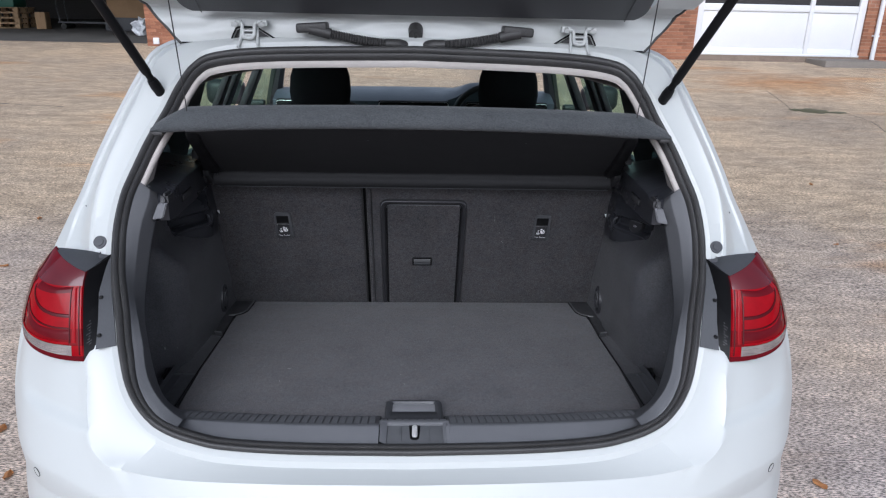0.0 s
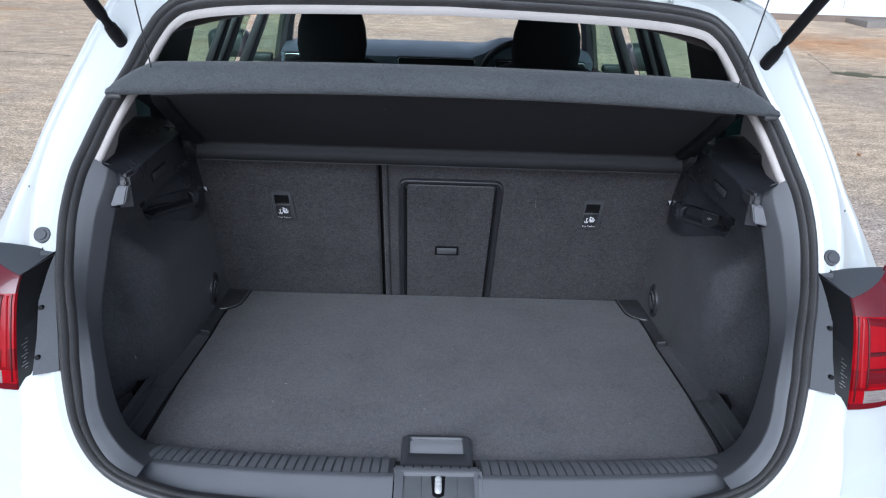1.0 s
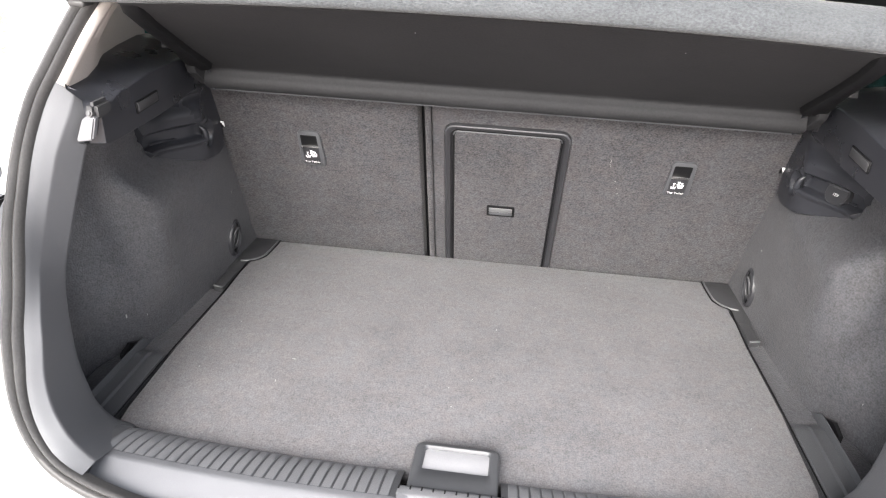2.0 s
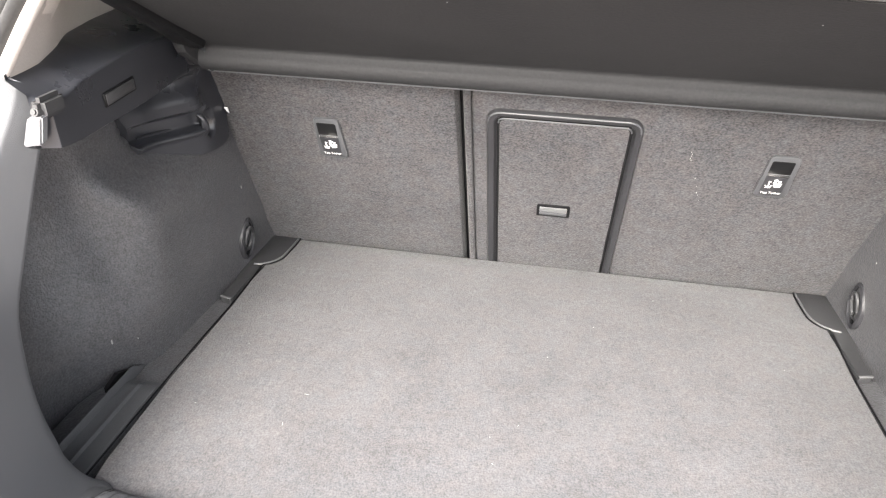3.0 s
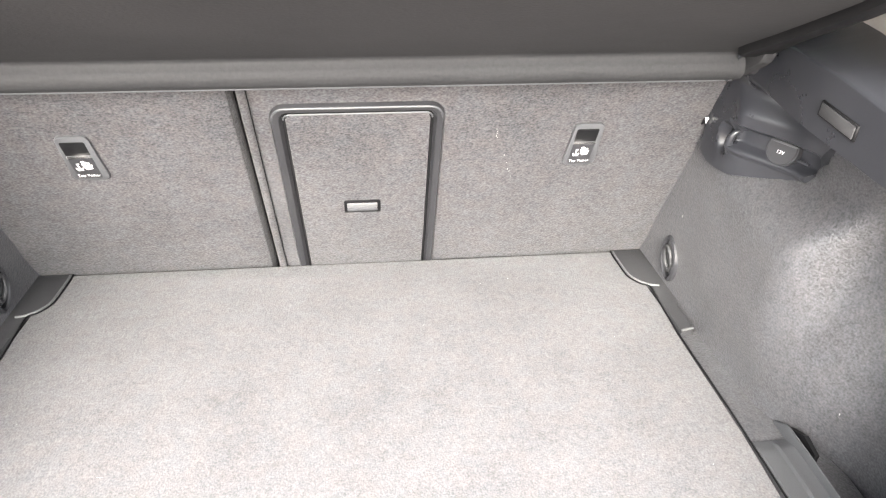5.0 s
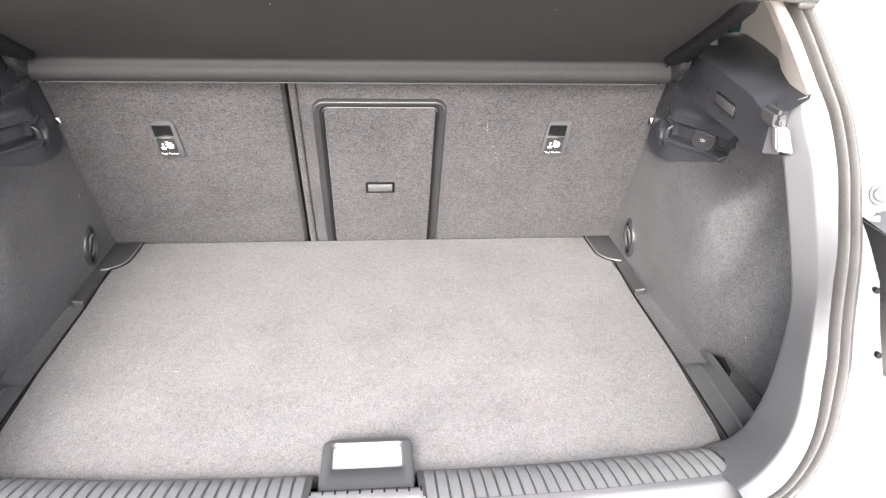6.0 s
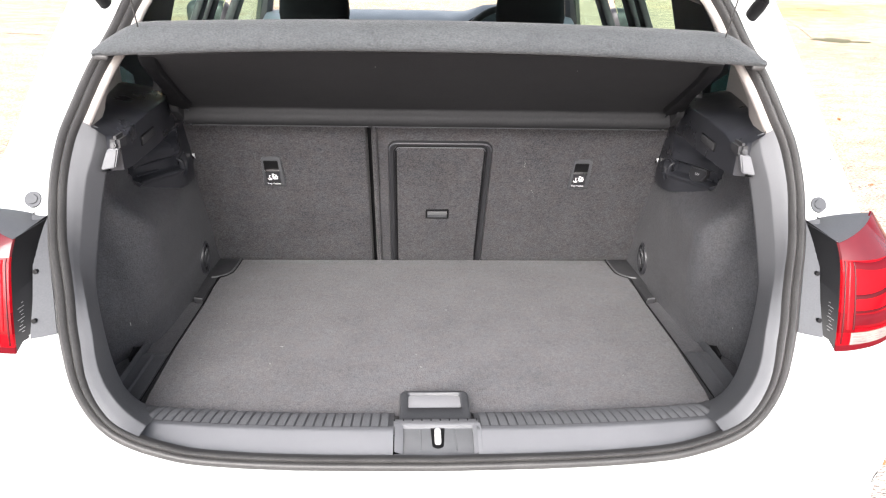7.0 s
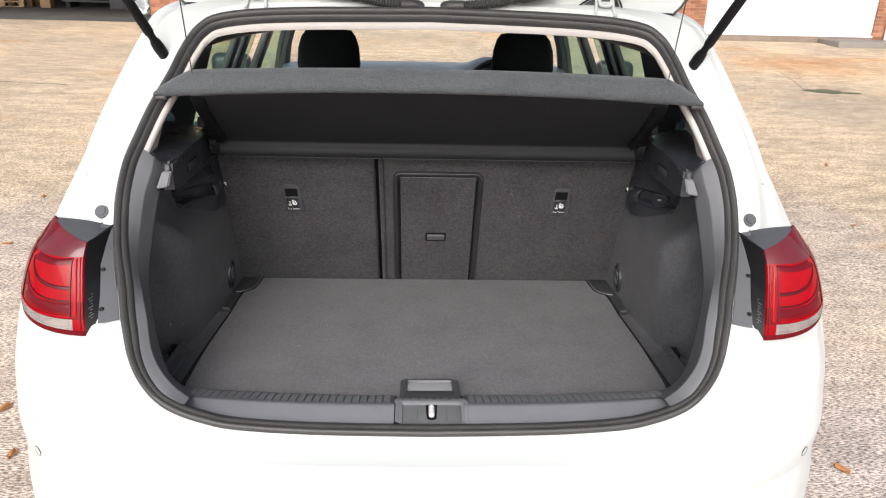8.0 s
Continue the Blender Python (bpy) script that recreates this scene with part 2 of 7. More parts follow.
def concrete_ground():
    """Worn yard concrete: large tan and grey patches, aggregate speckle, brushed streaks."""
    m = bpy.data.materials.new("worn_yard_concrete")
    m.use_nodes = True
    nt = m.node_tree
    b = nt.nodes["Principled BSDF"]
    co = nt.nodes.new("ShaderNodeTexCoord").outputs["Object"]
    big = noise_node(nt, co, 0.45, 6, None, 0.6)
    mid = noise_node(nt, co, 3.0, 6, (1, 2.2, 1), 0.65)
    fine = noise_node(nt, co, 22, 8, (0.5, 1.5, 1), 0.78)
    grit = noise_node(nt, co, 125, 3, (0.42, 1.5, 1), 0.7)
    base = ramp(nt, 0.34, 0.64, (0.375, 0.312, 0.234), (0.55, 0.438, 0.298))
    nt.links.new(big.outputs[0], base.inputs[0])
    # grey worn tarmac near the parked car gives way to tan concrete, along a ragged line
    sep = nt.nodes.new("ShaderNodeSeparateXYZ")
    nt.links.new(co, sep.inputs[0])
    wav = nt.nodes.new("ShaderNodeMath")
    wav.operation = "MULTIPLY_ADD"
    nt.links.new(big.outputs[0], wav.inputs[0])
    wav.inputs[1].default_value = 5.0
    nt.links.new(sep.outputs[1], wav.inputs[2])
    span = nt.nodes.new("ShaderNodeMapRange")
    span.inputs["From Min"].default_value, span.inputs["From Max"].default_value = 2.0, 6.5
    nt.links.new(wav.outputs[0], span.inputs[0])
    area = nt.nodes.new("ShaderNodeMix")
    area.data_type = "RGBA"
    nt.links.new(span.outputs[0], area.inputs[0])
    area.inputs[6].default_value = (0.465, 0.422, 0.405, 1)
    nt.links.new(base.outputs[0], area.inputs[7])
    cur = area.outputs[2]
    for node, lo, hi, c0, c1, f in ((mid, 0.35, 0.65, (0.62, 0.58, 0.55), (1.16, 1.12, 1.08), 0.75), (fine, 0.34, 0.66, (0.52, 0.51, 0.51), (1.36, 1.35, 1.34), 0.55), (grit, 0.42, 0.58, (0.34, 0.33, 0.33), (1.68, 1.66, 1.66), 1.0)):
        r = ramp(nt, lo, hi, c0, c1)
        nt.links.new(node.outputs[0], r.inputs[0])
        mx = nt.nodes.new("ShaderNodeMix")
        mx.data_type, mx.blend_type = "RGBA", "MULTIPLY"
        mx.inputs[0].default_value = f
        nt.links.new(cur, mx.inputs[6])
        nt.links.new(r.outputs[0], mx.inputs[7])
        cur = mx.outputs[2]
    rust = noise_node(nt, co, 0.7, 4, (0.6, 1.5, 1), 0.6)
    rr = ramp(nt, 0.56, 0.70, (0, 0, 0), (1, 1, 1))
    nt.links.new(rust.outputs[0], rr.inputs[0])
    mx = nt.nodes.new("ShaderNodeMix")
    mx.data_type, mx.blend_type = "RGBA", "MULTIPLY"
    nt.links.new(rr.outputs[0], mx.inputs[0])
    nt.links.new(cur, mx.inputs[6])
    mx.inputs[7].default_value = (1.0, 0.78, 0.58, 1)
    # one large rusty stain
    far = nt.nodes.new("ShaderNodeVectorMath")
    far.operation = "DISTANCE"
    nt.links.new(co, far.inputs[0])
    far.inputs[1].default_value = (6.8, 11.6, 0.3)
    ragged = nt.nodes.new("ShaderNodeMath")
    ragged.operation = "MULTIPLY_ADD"
    nt.links.new(mid.outputs[0], ragged.inputs[0])
    ragged.inputs[1].default_value = 2.6
    nt.links.new(far.outputs["Value"], ragged.inputs[2])
    edge = nt.nodes.new("ShaderNodeMapRange")
    edge.inputs["From Min"].default_value, edge.inputs["From Max"].default_value = 3.0, 1.6
    nt.links.new(ragged.outputs[0], edge.inputs[0])
    stain = nt.nodes.new("ShaderNodeMix")
    stain.data_type, stain.blend_type = "RGBA", "MULTIPLY"
    nt.links.new(edge.outputs[0], stain.inputs[0])
    nt.links.new(mx.outputs[2], stain.inputs[6])
    stain.inputs[7].default_value = (1.12, 0.86, 0.62, 1)
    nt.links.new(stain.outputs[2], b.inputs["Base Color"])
    b.inputs["Roughness"].default_value = 0.85
    bp = nt.nodes.new("ShaderNodeBump")
    bp.inputs["Strength"].default_value, bp.inputs["Distance"].default_value = 0.7, 0.006
    nt.links.new(fine.outputs[0], bp.inputs["Height"])
    nt.links.new(bp.outputs[0], b.inputs["Normal"])
    return m


def brick_material():
    m = bpy.data.materials.new("red_brickwork")
    m.use_nodes = True
    nt = m.node_tree
    b = nt.nodes["Principled BSDF"]
    co = nt.nodes.new("ShaderNodeTexCoord").outputs["Object"]
    mp = nt.nodes.new("ShaderNodeMapping")
    mp.inputs["Rotation"].default_value = (radians(90), 0, 0)
    nt.links.new(co, mp.inputs[0])
    br = nt.nodes.new("ShaderNodeTexBrick")
    br.inputs["Scale"].default_value = 1.0
    br.inputs["Brick Width"].default_value, br.inputs["Row Height"].default_value, br.inputs["Mortar Size"].default_value = 0.225, 0.075, 0.008
    br.inputs["Color1"].default_value, br.inputs["Color2"].default_value, br.inputs["Mortar"].default_value = (0.30, 0.140, 0.086, 1), (0.21, 0.092, 0.058, 1), (0.30, 0.215, 0.16, 1)
    nt.links.new(mp.outputs[0], br.inputs["Vector"])
    nz = noise_node(nt, co, 9, 5)
    r = ramp(nt, 0.3, 0.7, (0.65, 0.62, 0.6), (1.25, 1.2, 1.15))
    nt.links.new(nz.outputs[0], r.inputs[0])
    mx = nt.nodes.new("ShaderNodeMix")
    mx.data_type, mx.blend_type = "RGBA", "MULTIPLY"
    mx.inputs[0].default_value = 0.8
    nt.links.new(br.outputs["Color"], mx.inputs[6])
    nt.links.new(r.outputs[0], mx.inputs[7])
    nt.links.new(mx.outputs[2], b.inputs["Base Color"])
    b.inputs["Roughness"].default_value = 0.9
    bp = nt.nodes.new("ShaderNodeBump")
    bp.inputs["Strength"].default_value, bp.inputs["Distance"].default_value, bp.invert = 0.6, 0.01, True
    nt.links.new(br.outputs["Fac"], bp.inputs["Height"])
    nt.links.new(bp.outputs[0], b.inputs["Normal"])
    return m


def single_brick_material():
    m = material("red_facing_brick", (0.19, 0.086, 0.054), (0.36, 0.180, 0.112), 0.9, fine=60, coarse=7, bump=0.4, specular=0.2)
    nt = m.node_tree
    b = nt.nodes["Principled BSDF"]
    old = b.inputs["Base Color"].links[0].from_socket
    info = nt.nodes.new("ShaderNodeObjectInfo")
    r = ramp(nt, 0.0, 1.0, (0.66, 0.60, 0.58), (1.22, 1.18, 1.12))
    nt.links.new(info.outputs["Random"], r.inputs[0])
    mx = nt.nodes.new("ShaderNodeMix")
    mx.data_type, mx.blend_type = "RGBA", "MULTIPLY"
    mx.inputs[0].default_value = 1.0
    nt.links.new(old, mx.inputs[6])
    nt.links.new(r.outputs[0], mx.inputs[7])
    nt.links.new(mx.outputs[2], b.inputs["Base Color"])
    return m


M_PLINTH = material("grey_brown_plinth", (0.13, 0.10, 0.08), (0.23, 0.185, 0.15), 0.9, fine=50, coarse=4, bump=0.4, specular=0.2)
# concrete darkened in its colour for the shade inside the shed
M_SLAB = material("shade_dark_shed_concrete", (0.07, 0.066, 0.062), (0.13, 0.124, 0.116), 0.85, fine=30, coarse=1.2, bump=0.2, specular=0.2)
M_BRICKS = single_brick_material()
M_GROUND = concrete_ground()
M_BRICK = brick_material()


# ---- mesh helpers ----
def mesh_object(name, verts, faces, mat, parent=None, label="", sharp=38, flip=False):
    me = bpy.data.meshes.new(name)
    me.from_pydata([tuple(v) for v in verts], [], faces)
    bm = bmesh.new()
    bm.from_mesh(me)
    bmesh.ops.remove_doubles(bm, verts=bm.verts, dist=1e-5)
    bmesh.ops.recalc_face_normals(bm, faces=bm.faces)
    if flip:
        bmesh.ops.reverse_faces(bm, faces=bm.faces)
    bm.to_mesh(me)
    bm.free()
    me.shade_smooth()
    me.set_sharp_from_angle(angle=radians(sharp))
    me.materials.append(mat)
    ob = new(name, me)
    ob.parent = parent
    if label:
        ob["label"] = label
    return ob


def part(name, bm, mat, parent, label="", sharp=38):
    """One bmesh as one mesh object under a thing or a part."""
    me = bpy.data.meshes.new(name)
    bmesh.ops.recalc_face_normals(bm, faces=bm.faces)
    bm.to_mesh(me)
    bm.free()
    me.shade_smooth()
    me.set_sharp_from_angle(angle=radians(sharp))
    me.materials.append(mat)
    ob = new(name, me)
    ob.parent = parent
    if label:
        ob["label"] = label
    return ob


def shared(name, source, parent, m=None):
    """Another object on the same mesh."""
    ob = new(name, source.data)
    ob.parent = parent
    if m is not None:
        ob.matrix_basis = m
    return ob


def thing(name, x, y, z, label, category, group=""):
    e = new(name)
    e.location = (x, y, z)
    return tagged(e, label, category, group)


def box(bm, lo, hi, bevel=0.0, seg=2, m=None):
    r = bmesh.ops.create_cube(bm, size=1)
    vs = r["verts"]
    for v in vs:
        v.co = Vector([(lo[i] + hi[i]) / 2 + v.co[i] * (hi[i] - lo[i]) for i in range(3)])
    if m is not None:
        bmesh.ops.transform(bm, matrix=m, verts=vs)
    if bevel:
        es = list({e for v in vs for e in v.link_edges})
        bmesh.ops.bevel(bm, geom=es, offset=bevel, segments=seg, affect="EDGES", profile=0.5)
    return bm


def cyl(bm, a, b, r0, r1=None, seg=20):
    a, b = Vector(a), Vector(b)
    r1 = r0 if r1 is None else r1
    d = b - a
    m = Matrix.Translation((a + b) / 2) @ d.to_track_quat("Z", "Y").to_matrix().to_4x4()
    bmesh.ops.create_cone(bm, cap_ends=True, segments=seg, radius1=r0, radius2=r1, depth=d.length, matrix=m)
    return bm


def spline(nodes, per=4):
    """Catmull-Rom through nodes, the same count of steps on every span."""
    p = [Vector(n) for n in nodes]
    out = []
    for i in range(len(p) - 1):
        a, b, c, d = p[max(i - 1, 0)], p[i], p[i + 1], p[min(i + 2, len(p) - 1)]
        for k in range(per):
            t = k / per
            out.append(0.5 * ((2 * b) + (c - a) * t + (2 * a - 5 * b + 4 * c - d) * t * t + (3 * b - a - 3 * c + d) * t ** 3))
    out.append(p[-1])
    return out


def tube(bm, pts, r, seg=10, caps=True):
    pts = [Vector(p) for p in pts]
    rings = []
    for i, p in enumerate(pts):
        d = (pts[min(i + 1, len(pts) - 1)] - pts[max(i - 1, 0)]).normalized()
        q = d.to_track_quat("Z", "Y").to_matrix()
        rr = r[i] if isinstance(r, (list, tuple)) else r
        rings.append([bm.verts.new(p + q @ Vector((rr * math.cos(2 * math.pi * k / seg), rr * math.sin(2 * math.pi * k / seg), 0))) for k in range(seg)])
    for a, b in zip(rings, rings[1:]):
        for k in range(seg):
            bm.faces.new((a[k], a[(k + 1) % seg], b[(k + 1) % seg], b[k]))
    if caps:
        bm.faces.new(rings[0][::-1])
        bm.faces.new(rings[-1])
    return bm


def loft(rings, close_u=False):
    """Verts and quads over a list of equally long rings."""
    n = len(rings[0])
    verts = [v for r in rings for v in r]
    faces = []
    for j in range(len(rings) - 1):
        for i in range(n if close_u else n - 1):
            a, b = j * n + i, j * n + (i + 1) % n
            faces.append((a, b, b + n, a + n))
    return verts, faces


def mirror_half(half):
    """A half ring from the middle line at the bottom to the middle line at the top, made into a closed ring."""
    left = [Vector((-p.x, p.y, p.z)) for p in half[1:-1]][::-1]
    return list(half) + left


def side(pts, s):
    return [Vector((s * p[0], p[1], p[2])) for p in pts]


def prism(outline, depth, axis=Vector((0, 0, 1))):
    """Verts and faces of a flat outline given depth along an axis."""
    n = len(outline)
    o = [Vector(p) for p in outline]
    verts = o + [p + axis * depth for p in o]
    faces = [tuple(range(n))[::-1], tuple(range(n, 2 * n))] + [(i, (i + 1) % n, n + (i + 1) % n, n + i) for i in range(n)]
    return verts, faces


def slab(name, outline, depth, mat, parent, bevel=0.003, label="", axis=Vector((0, 0, 1)), seg=2):
    v, f = prism(outline, depth, axis)
    bm = bmesh.new()
    bv = [bm.verts.new(p) for p in v]
    for q in f:
        bm.faces.new([bv[i] for i in q])
    bmesh.ops.recalc_face_normals(bm, faces=bm.faces)
    if bevel:
        bmesh.ops.bevel(bm, geom=bm.edges[:], offset=bevel, segments=seg, affect="EDGES", profile=0.5)
    return part(name, bm, mat, parent, label)


def lerp_table(table, v):
    if v <= table[0][0]:
        return table[0][1]
    for (a, x), (b, y) in zip(table, table[1:]):
        if v <= b:
            return x + (y - x) * (v - a) / (b - a)
    return table[-1][1]


# ---- ground: one sheet, level round the car and rising gently ahead ----
def ground_height(x, y):
    return lerp_table([(-1000, 0.0), (2, 0.0), (2.6, 0.002), (3.2, 0.0085), (3.8, 0.0195), (4.4, 0.0345), (5, 0.054), (9, 0.198), (15.6, 0.5544), (45, 1.436), (1000, 1.436)], y)


def build_ground():
    xs = [-900, -300, -100, -40, -20, -10, -6, -4, -2, 0, 2, 4, 6, 10, 20, 40, 100, 300, 900]
    ys = [-900, -300, -100, -30, -10, -4, 0, 2, 2.6, 3.2, 3.8, 4.4, 5, 7, 9, 12, 15.6, 20, 30, 45, 60, 120, 300, 900]
    rings = [[Vector((x, y, ground_height(x, y))) for x in xs] for y in ys]
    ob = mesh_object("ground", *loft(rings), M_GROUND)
    if ob.data.polygons[0].normal.z < 0:
        ob.data.flip_normals()
    tagged(ob, "worn tan concrete yard with speckled aggregate", "ground", kind="structure")


build_ground()

# ---- the car: shared outlines ----
car = thing("car", 0, 0, 0, "white hatchback car with its tailgate open and boot empty", "car")
PROFILE = [(0.692, 0.098), (0.87, 0.205), (1.015, 0.325), (1.13, 0.40), (1.303, 0.52), (1.43, 0.62), (1.6, 0.77)]


def rear_y(z):
    return lerp_table(PROFILE, z)


def rear_slope(z):
    return (rear_y(z + 0.03) - rear_y(z - 0.03)) / 0.06 if z > 0.72 else 0.6


APERTURE = [(0, 0.692), (0.21, 0.695), (0.345, 0.702), (0.407, 0.712), (0.456, 0.726), (0.491, 0.744), (0.521, 0.772), (0.542, 0.805), (0.556, 0.845), (0.573, 0.905), (0.596, 0.975),
            (0.605, 1.045), (0.599, 1.11), (0.583, 1.158), (0.561, 1.214), (0.532, 1.27), (0.510, 1.32), (0.483, 1.36), (0.435, 1.384), (0.30, 1.397), (0, 1.404)]
RIM = [Vector((p.x, 0, p.y)) for p in [Vector((v.x, v.y)) for v in spline([(x, z, 0) for x, z in APERTURE])]]
for p in RIM:
    p.y = rear_y(p.z)


def rim_ring(d, out):
    """The aperture's outline moved d inward along the rear surface and out along its normal."""
    ring = []
    for i, p in enumerate(RIM):
        a, b = RIM[max(i - 1, 0)], RIM[min(i + 1, len(RIM) - 1)]
        t = Vector((b.x - a.x, 0, b.z - a.z)).normalized()
        inward = Vector((-t.z, 0, t.x))
        k = rear_slope(p.z)
        nrm = Vector((0, -1, k)).normalized()
        if d > 0:
            thin = 0.62 + 0.38 * max(0.0, min(1.0, (p.z - 0.745) / 0.10))
        else:
            thin = 1.0
        q = p + Vector((inward.x * d, k * inward.z * d, inward.z * d)) * thin + nrm * (out * (thin if out > 0 else 1))
        if i in (0, len(RIM) - 1):
            q.x = 0
        ring.append(q)
    return ring


# ---- body shell ----
CREASE = [(0, .045, .664), (.21, .047, .666), (.36, .053, .668), (.435, .058, .671), (.50, .066, .678), (.55, .078, .69), (.585, .098, .715), (.603, .125, .755), (.612, .165, .815), (.620, .232, .90), (.634, .30, .975),
          (.648, .352, 1.04), (.648, .395, 1.11), (.638, .428, 1.16), (.618, .468, 1.22), (.594, .512, 1.28), (.574, .555, 1.335), (.545, .592, 1.378), (.485, .622, 1.402), (.32, .637, 1.414), (0, .647, 1.42)]
CORNER = [(0, .0, .56), (.21, .004, .56), (.38, .018, .56), (.50, .035, .56), (.60, .065, .565), (.68, .105, .575), (.735, .145, .60), (.765, .185, .65), (.775, .24, .75), (.765, .315, .87), (.745, .385, .97),
          (.725, .43, 1.04), (.705, .475, 1.10), (.692, .512, 1.15), (.670, .55, 1.21), (.642, .585, 1.275), (.612, .615, 1.335), (.578, .645, 1.385), (.50, .675, 1.412), (.33, .69, 1.425), (0, .70, 1.43)]
FLANK = [(0, .03, .36), (.21, .033, .36), (.40, .045, .36), (.55, .075, .36), (.68, .12, .37), (.77, .19, .40), (.83, .28, .47), (.862, .37, .57), (.868, .41, .70), (.855, .46, .83), (.815, .51, .94),
         (.780, .56, 1.02), (.752, .60, 1.085), (.733, .63, 1.14), (.708, .66, 1.20), (.672, .69, 1.27), (.635, .71, 1.335), (.60, .74, 1.39), (.52, .77, 1.422), (.34, .79, 1.437), (0, .80, 1.443)]
FORE = [(0, .45, .24), (.3, .45, .24), (.5, .45, .24), (.65, .47, .25), (.78, .50, .27), (.85, .56, .32), (.885, .70, .45), (.893, .80, .57), (.893, .90, .70), (.872, .96, .83), (.838, .98, .94),
        (.802, .98, 1.0), (.775, .97, 1.075), (.752, .96, 1.135), (.722, .95, 1.20), (.688, .94, 1.27), (.652, .95, 1.335), (.612, .96, 1.39), (.53, .98, 1.428), (.35, 1.0, 1.445), (0, 1.0, 1.452)]


CORNER_EDGE = [(0.56, 0.485), (0.60, 0.50), (0.652, 0.53), (0.714, 0.566), (0.753, 0.578), (0.788, 0.589), (0.83, 0.599), (0.90, 0.615)]
SEAL_RIDGE = [(0.30, 0.672), (0.36, 0.675), (0.42, 0.682), (0.481, 0.702), (0.529, 0.729), (0.57, 0.771)]


def line_distance(x, z, line):
    best = 9.0
    for (ax, az), (bx, bz) in zip(line, line[1:]):
        ux, uz = bx - ax, bz - az
        t = max(0.0, min(1.0, ((x - ax) * ux + (z - az) * uz) / (ux * ux + uz * uz)))
        best = min(best, math.hypot(x - ax - ux * t, z - az - uz * t))
    return best


def pressed(p):
    """The corner edge below the lamp, the bumper's bulge under its shoulder line, the turn-under and the ridge beside the seal."""
    low = ease(0.862, 0.83, p.z)
    if low <= 0 or p.x < 0.02:
        return p
    d = p.x - lerp_table(CORNER_EDGE, p.z)
    keep = ease(0.62, 0.72, p.z)
    h = (0.005 - 0.005 * min(1.0, d / 0.045) if d > 0 else 0.005 * (1 + d / 0.014) if d > -0.022 else -0.00286 * max(0.0, 1 + (d + 0.022) / 0.03)) * keep
    # the corner panel sinks towards the shoulder line, below which the bumper comes forward again
    rise = p.z - 0.753
    h -= 0.0105 * ease(-0.015, 0.02, d) * ease(0.80, 0.74, p.x) * (max(0.0, 1 - rise / 0.09) if rise > 0 else ease(-0.020, 0.0, rise))
    turn = lerp_table([(0.0, 0.60), (0.40, 0.612), (0.536, 0.627), (0.655, 0.646), (0.78, 0.643)], p.x) - p.z
    h -= 0.22 * min(0.06, max(0.0, turn)) * ease(0.46, 0.60, p.x)
    if p.z < 0.80:
        e = line_distance(p.x, p.z, SEAL_RIDGE)
        h += 0.0045 * max(0.0, 1 - e / 0.012) * ease(0.28, 0.42, p.x) * ease(0.785, 0.755, p.z)
    return p + Vector((0.55 * ease(0.42, 0.68, p.x), -0.9, 0.0)) * (h * low)


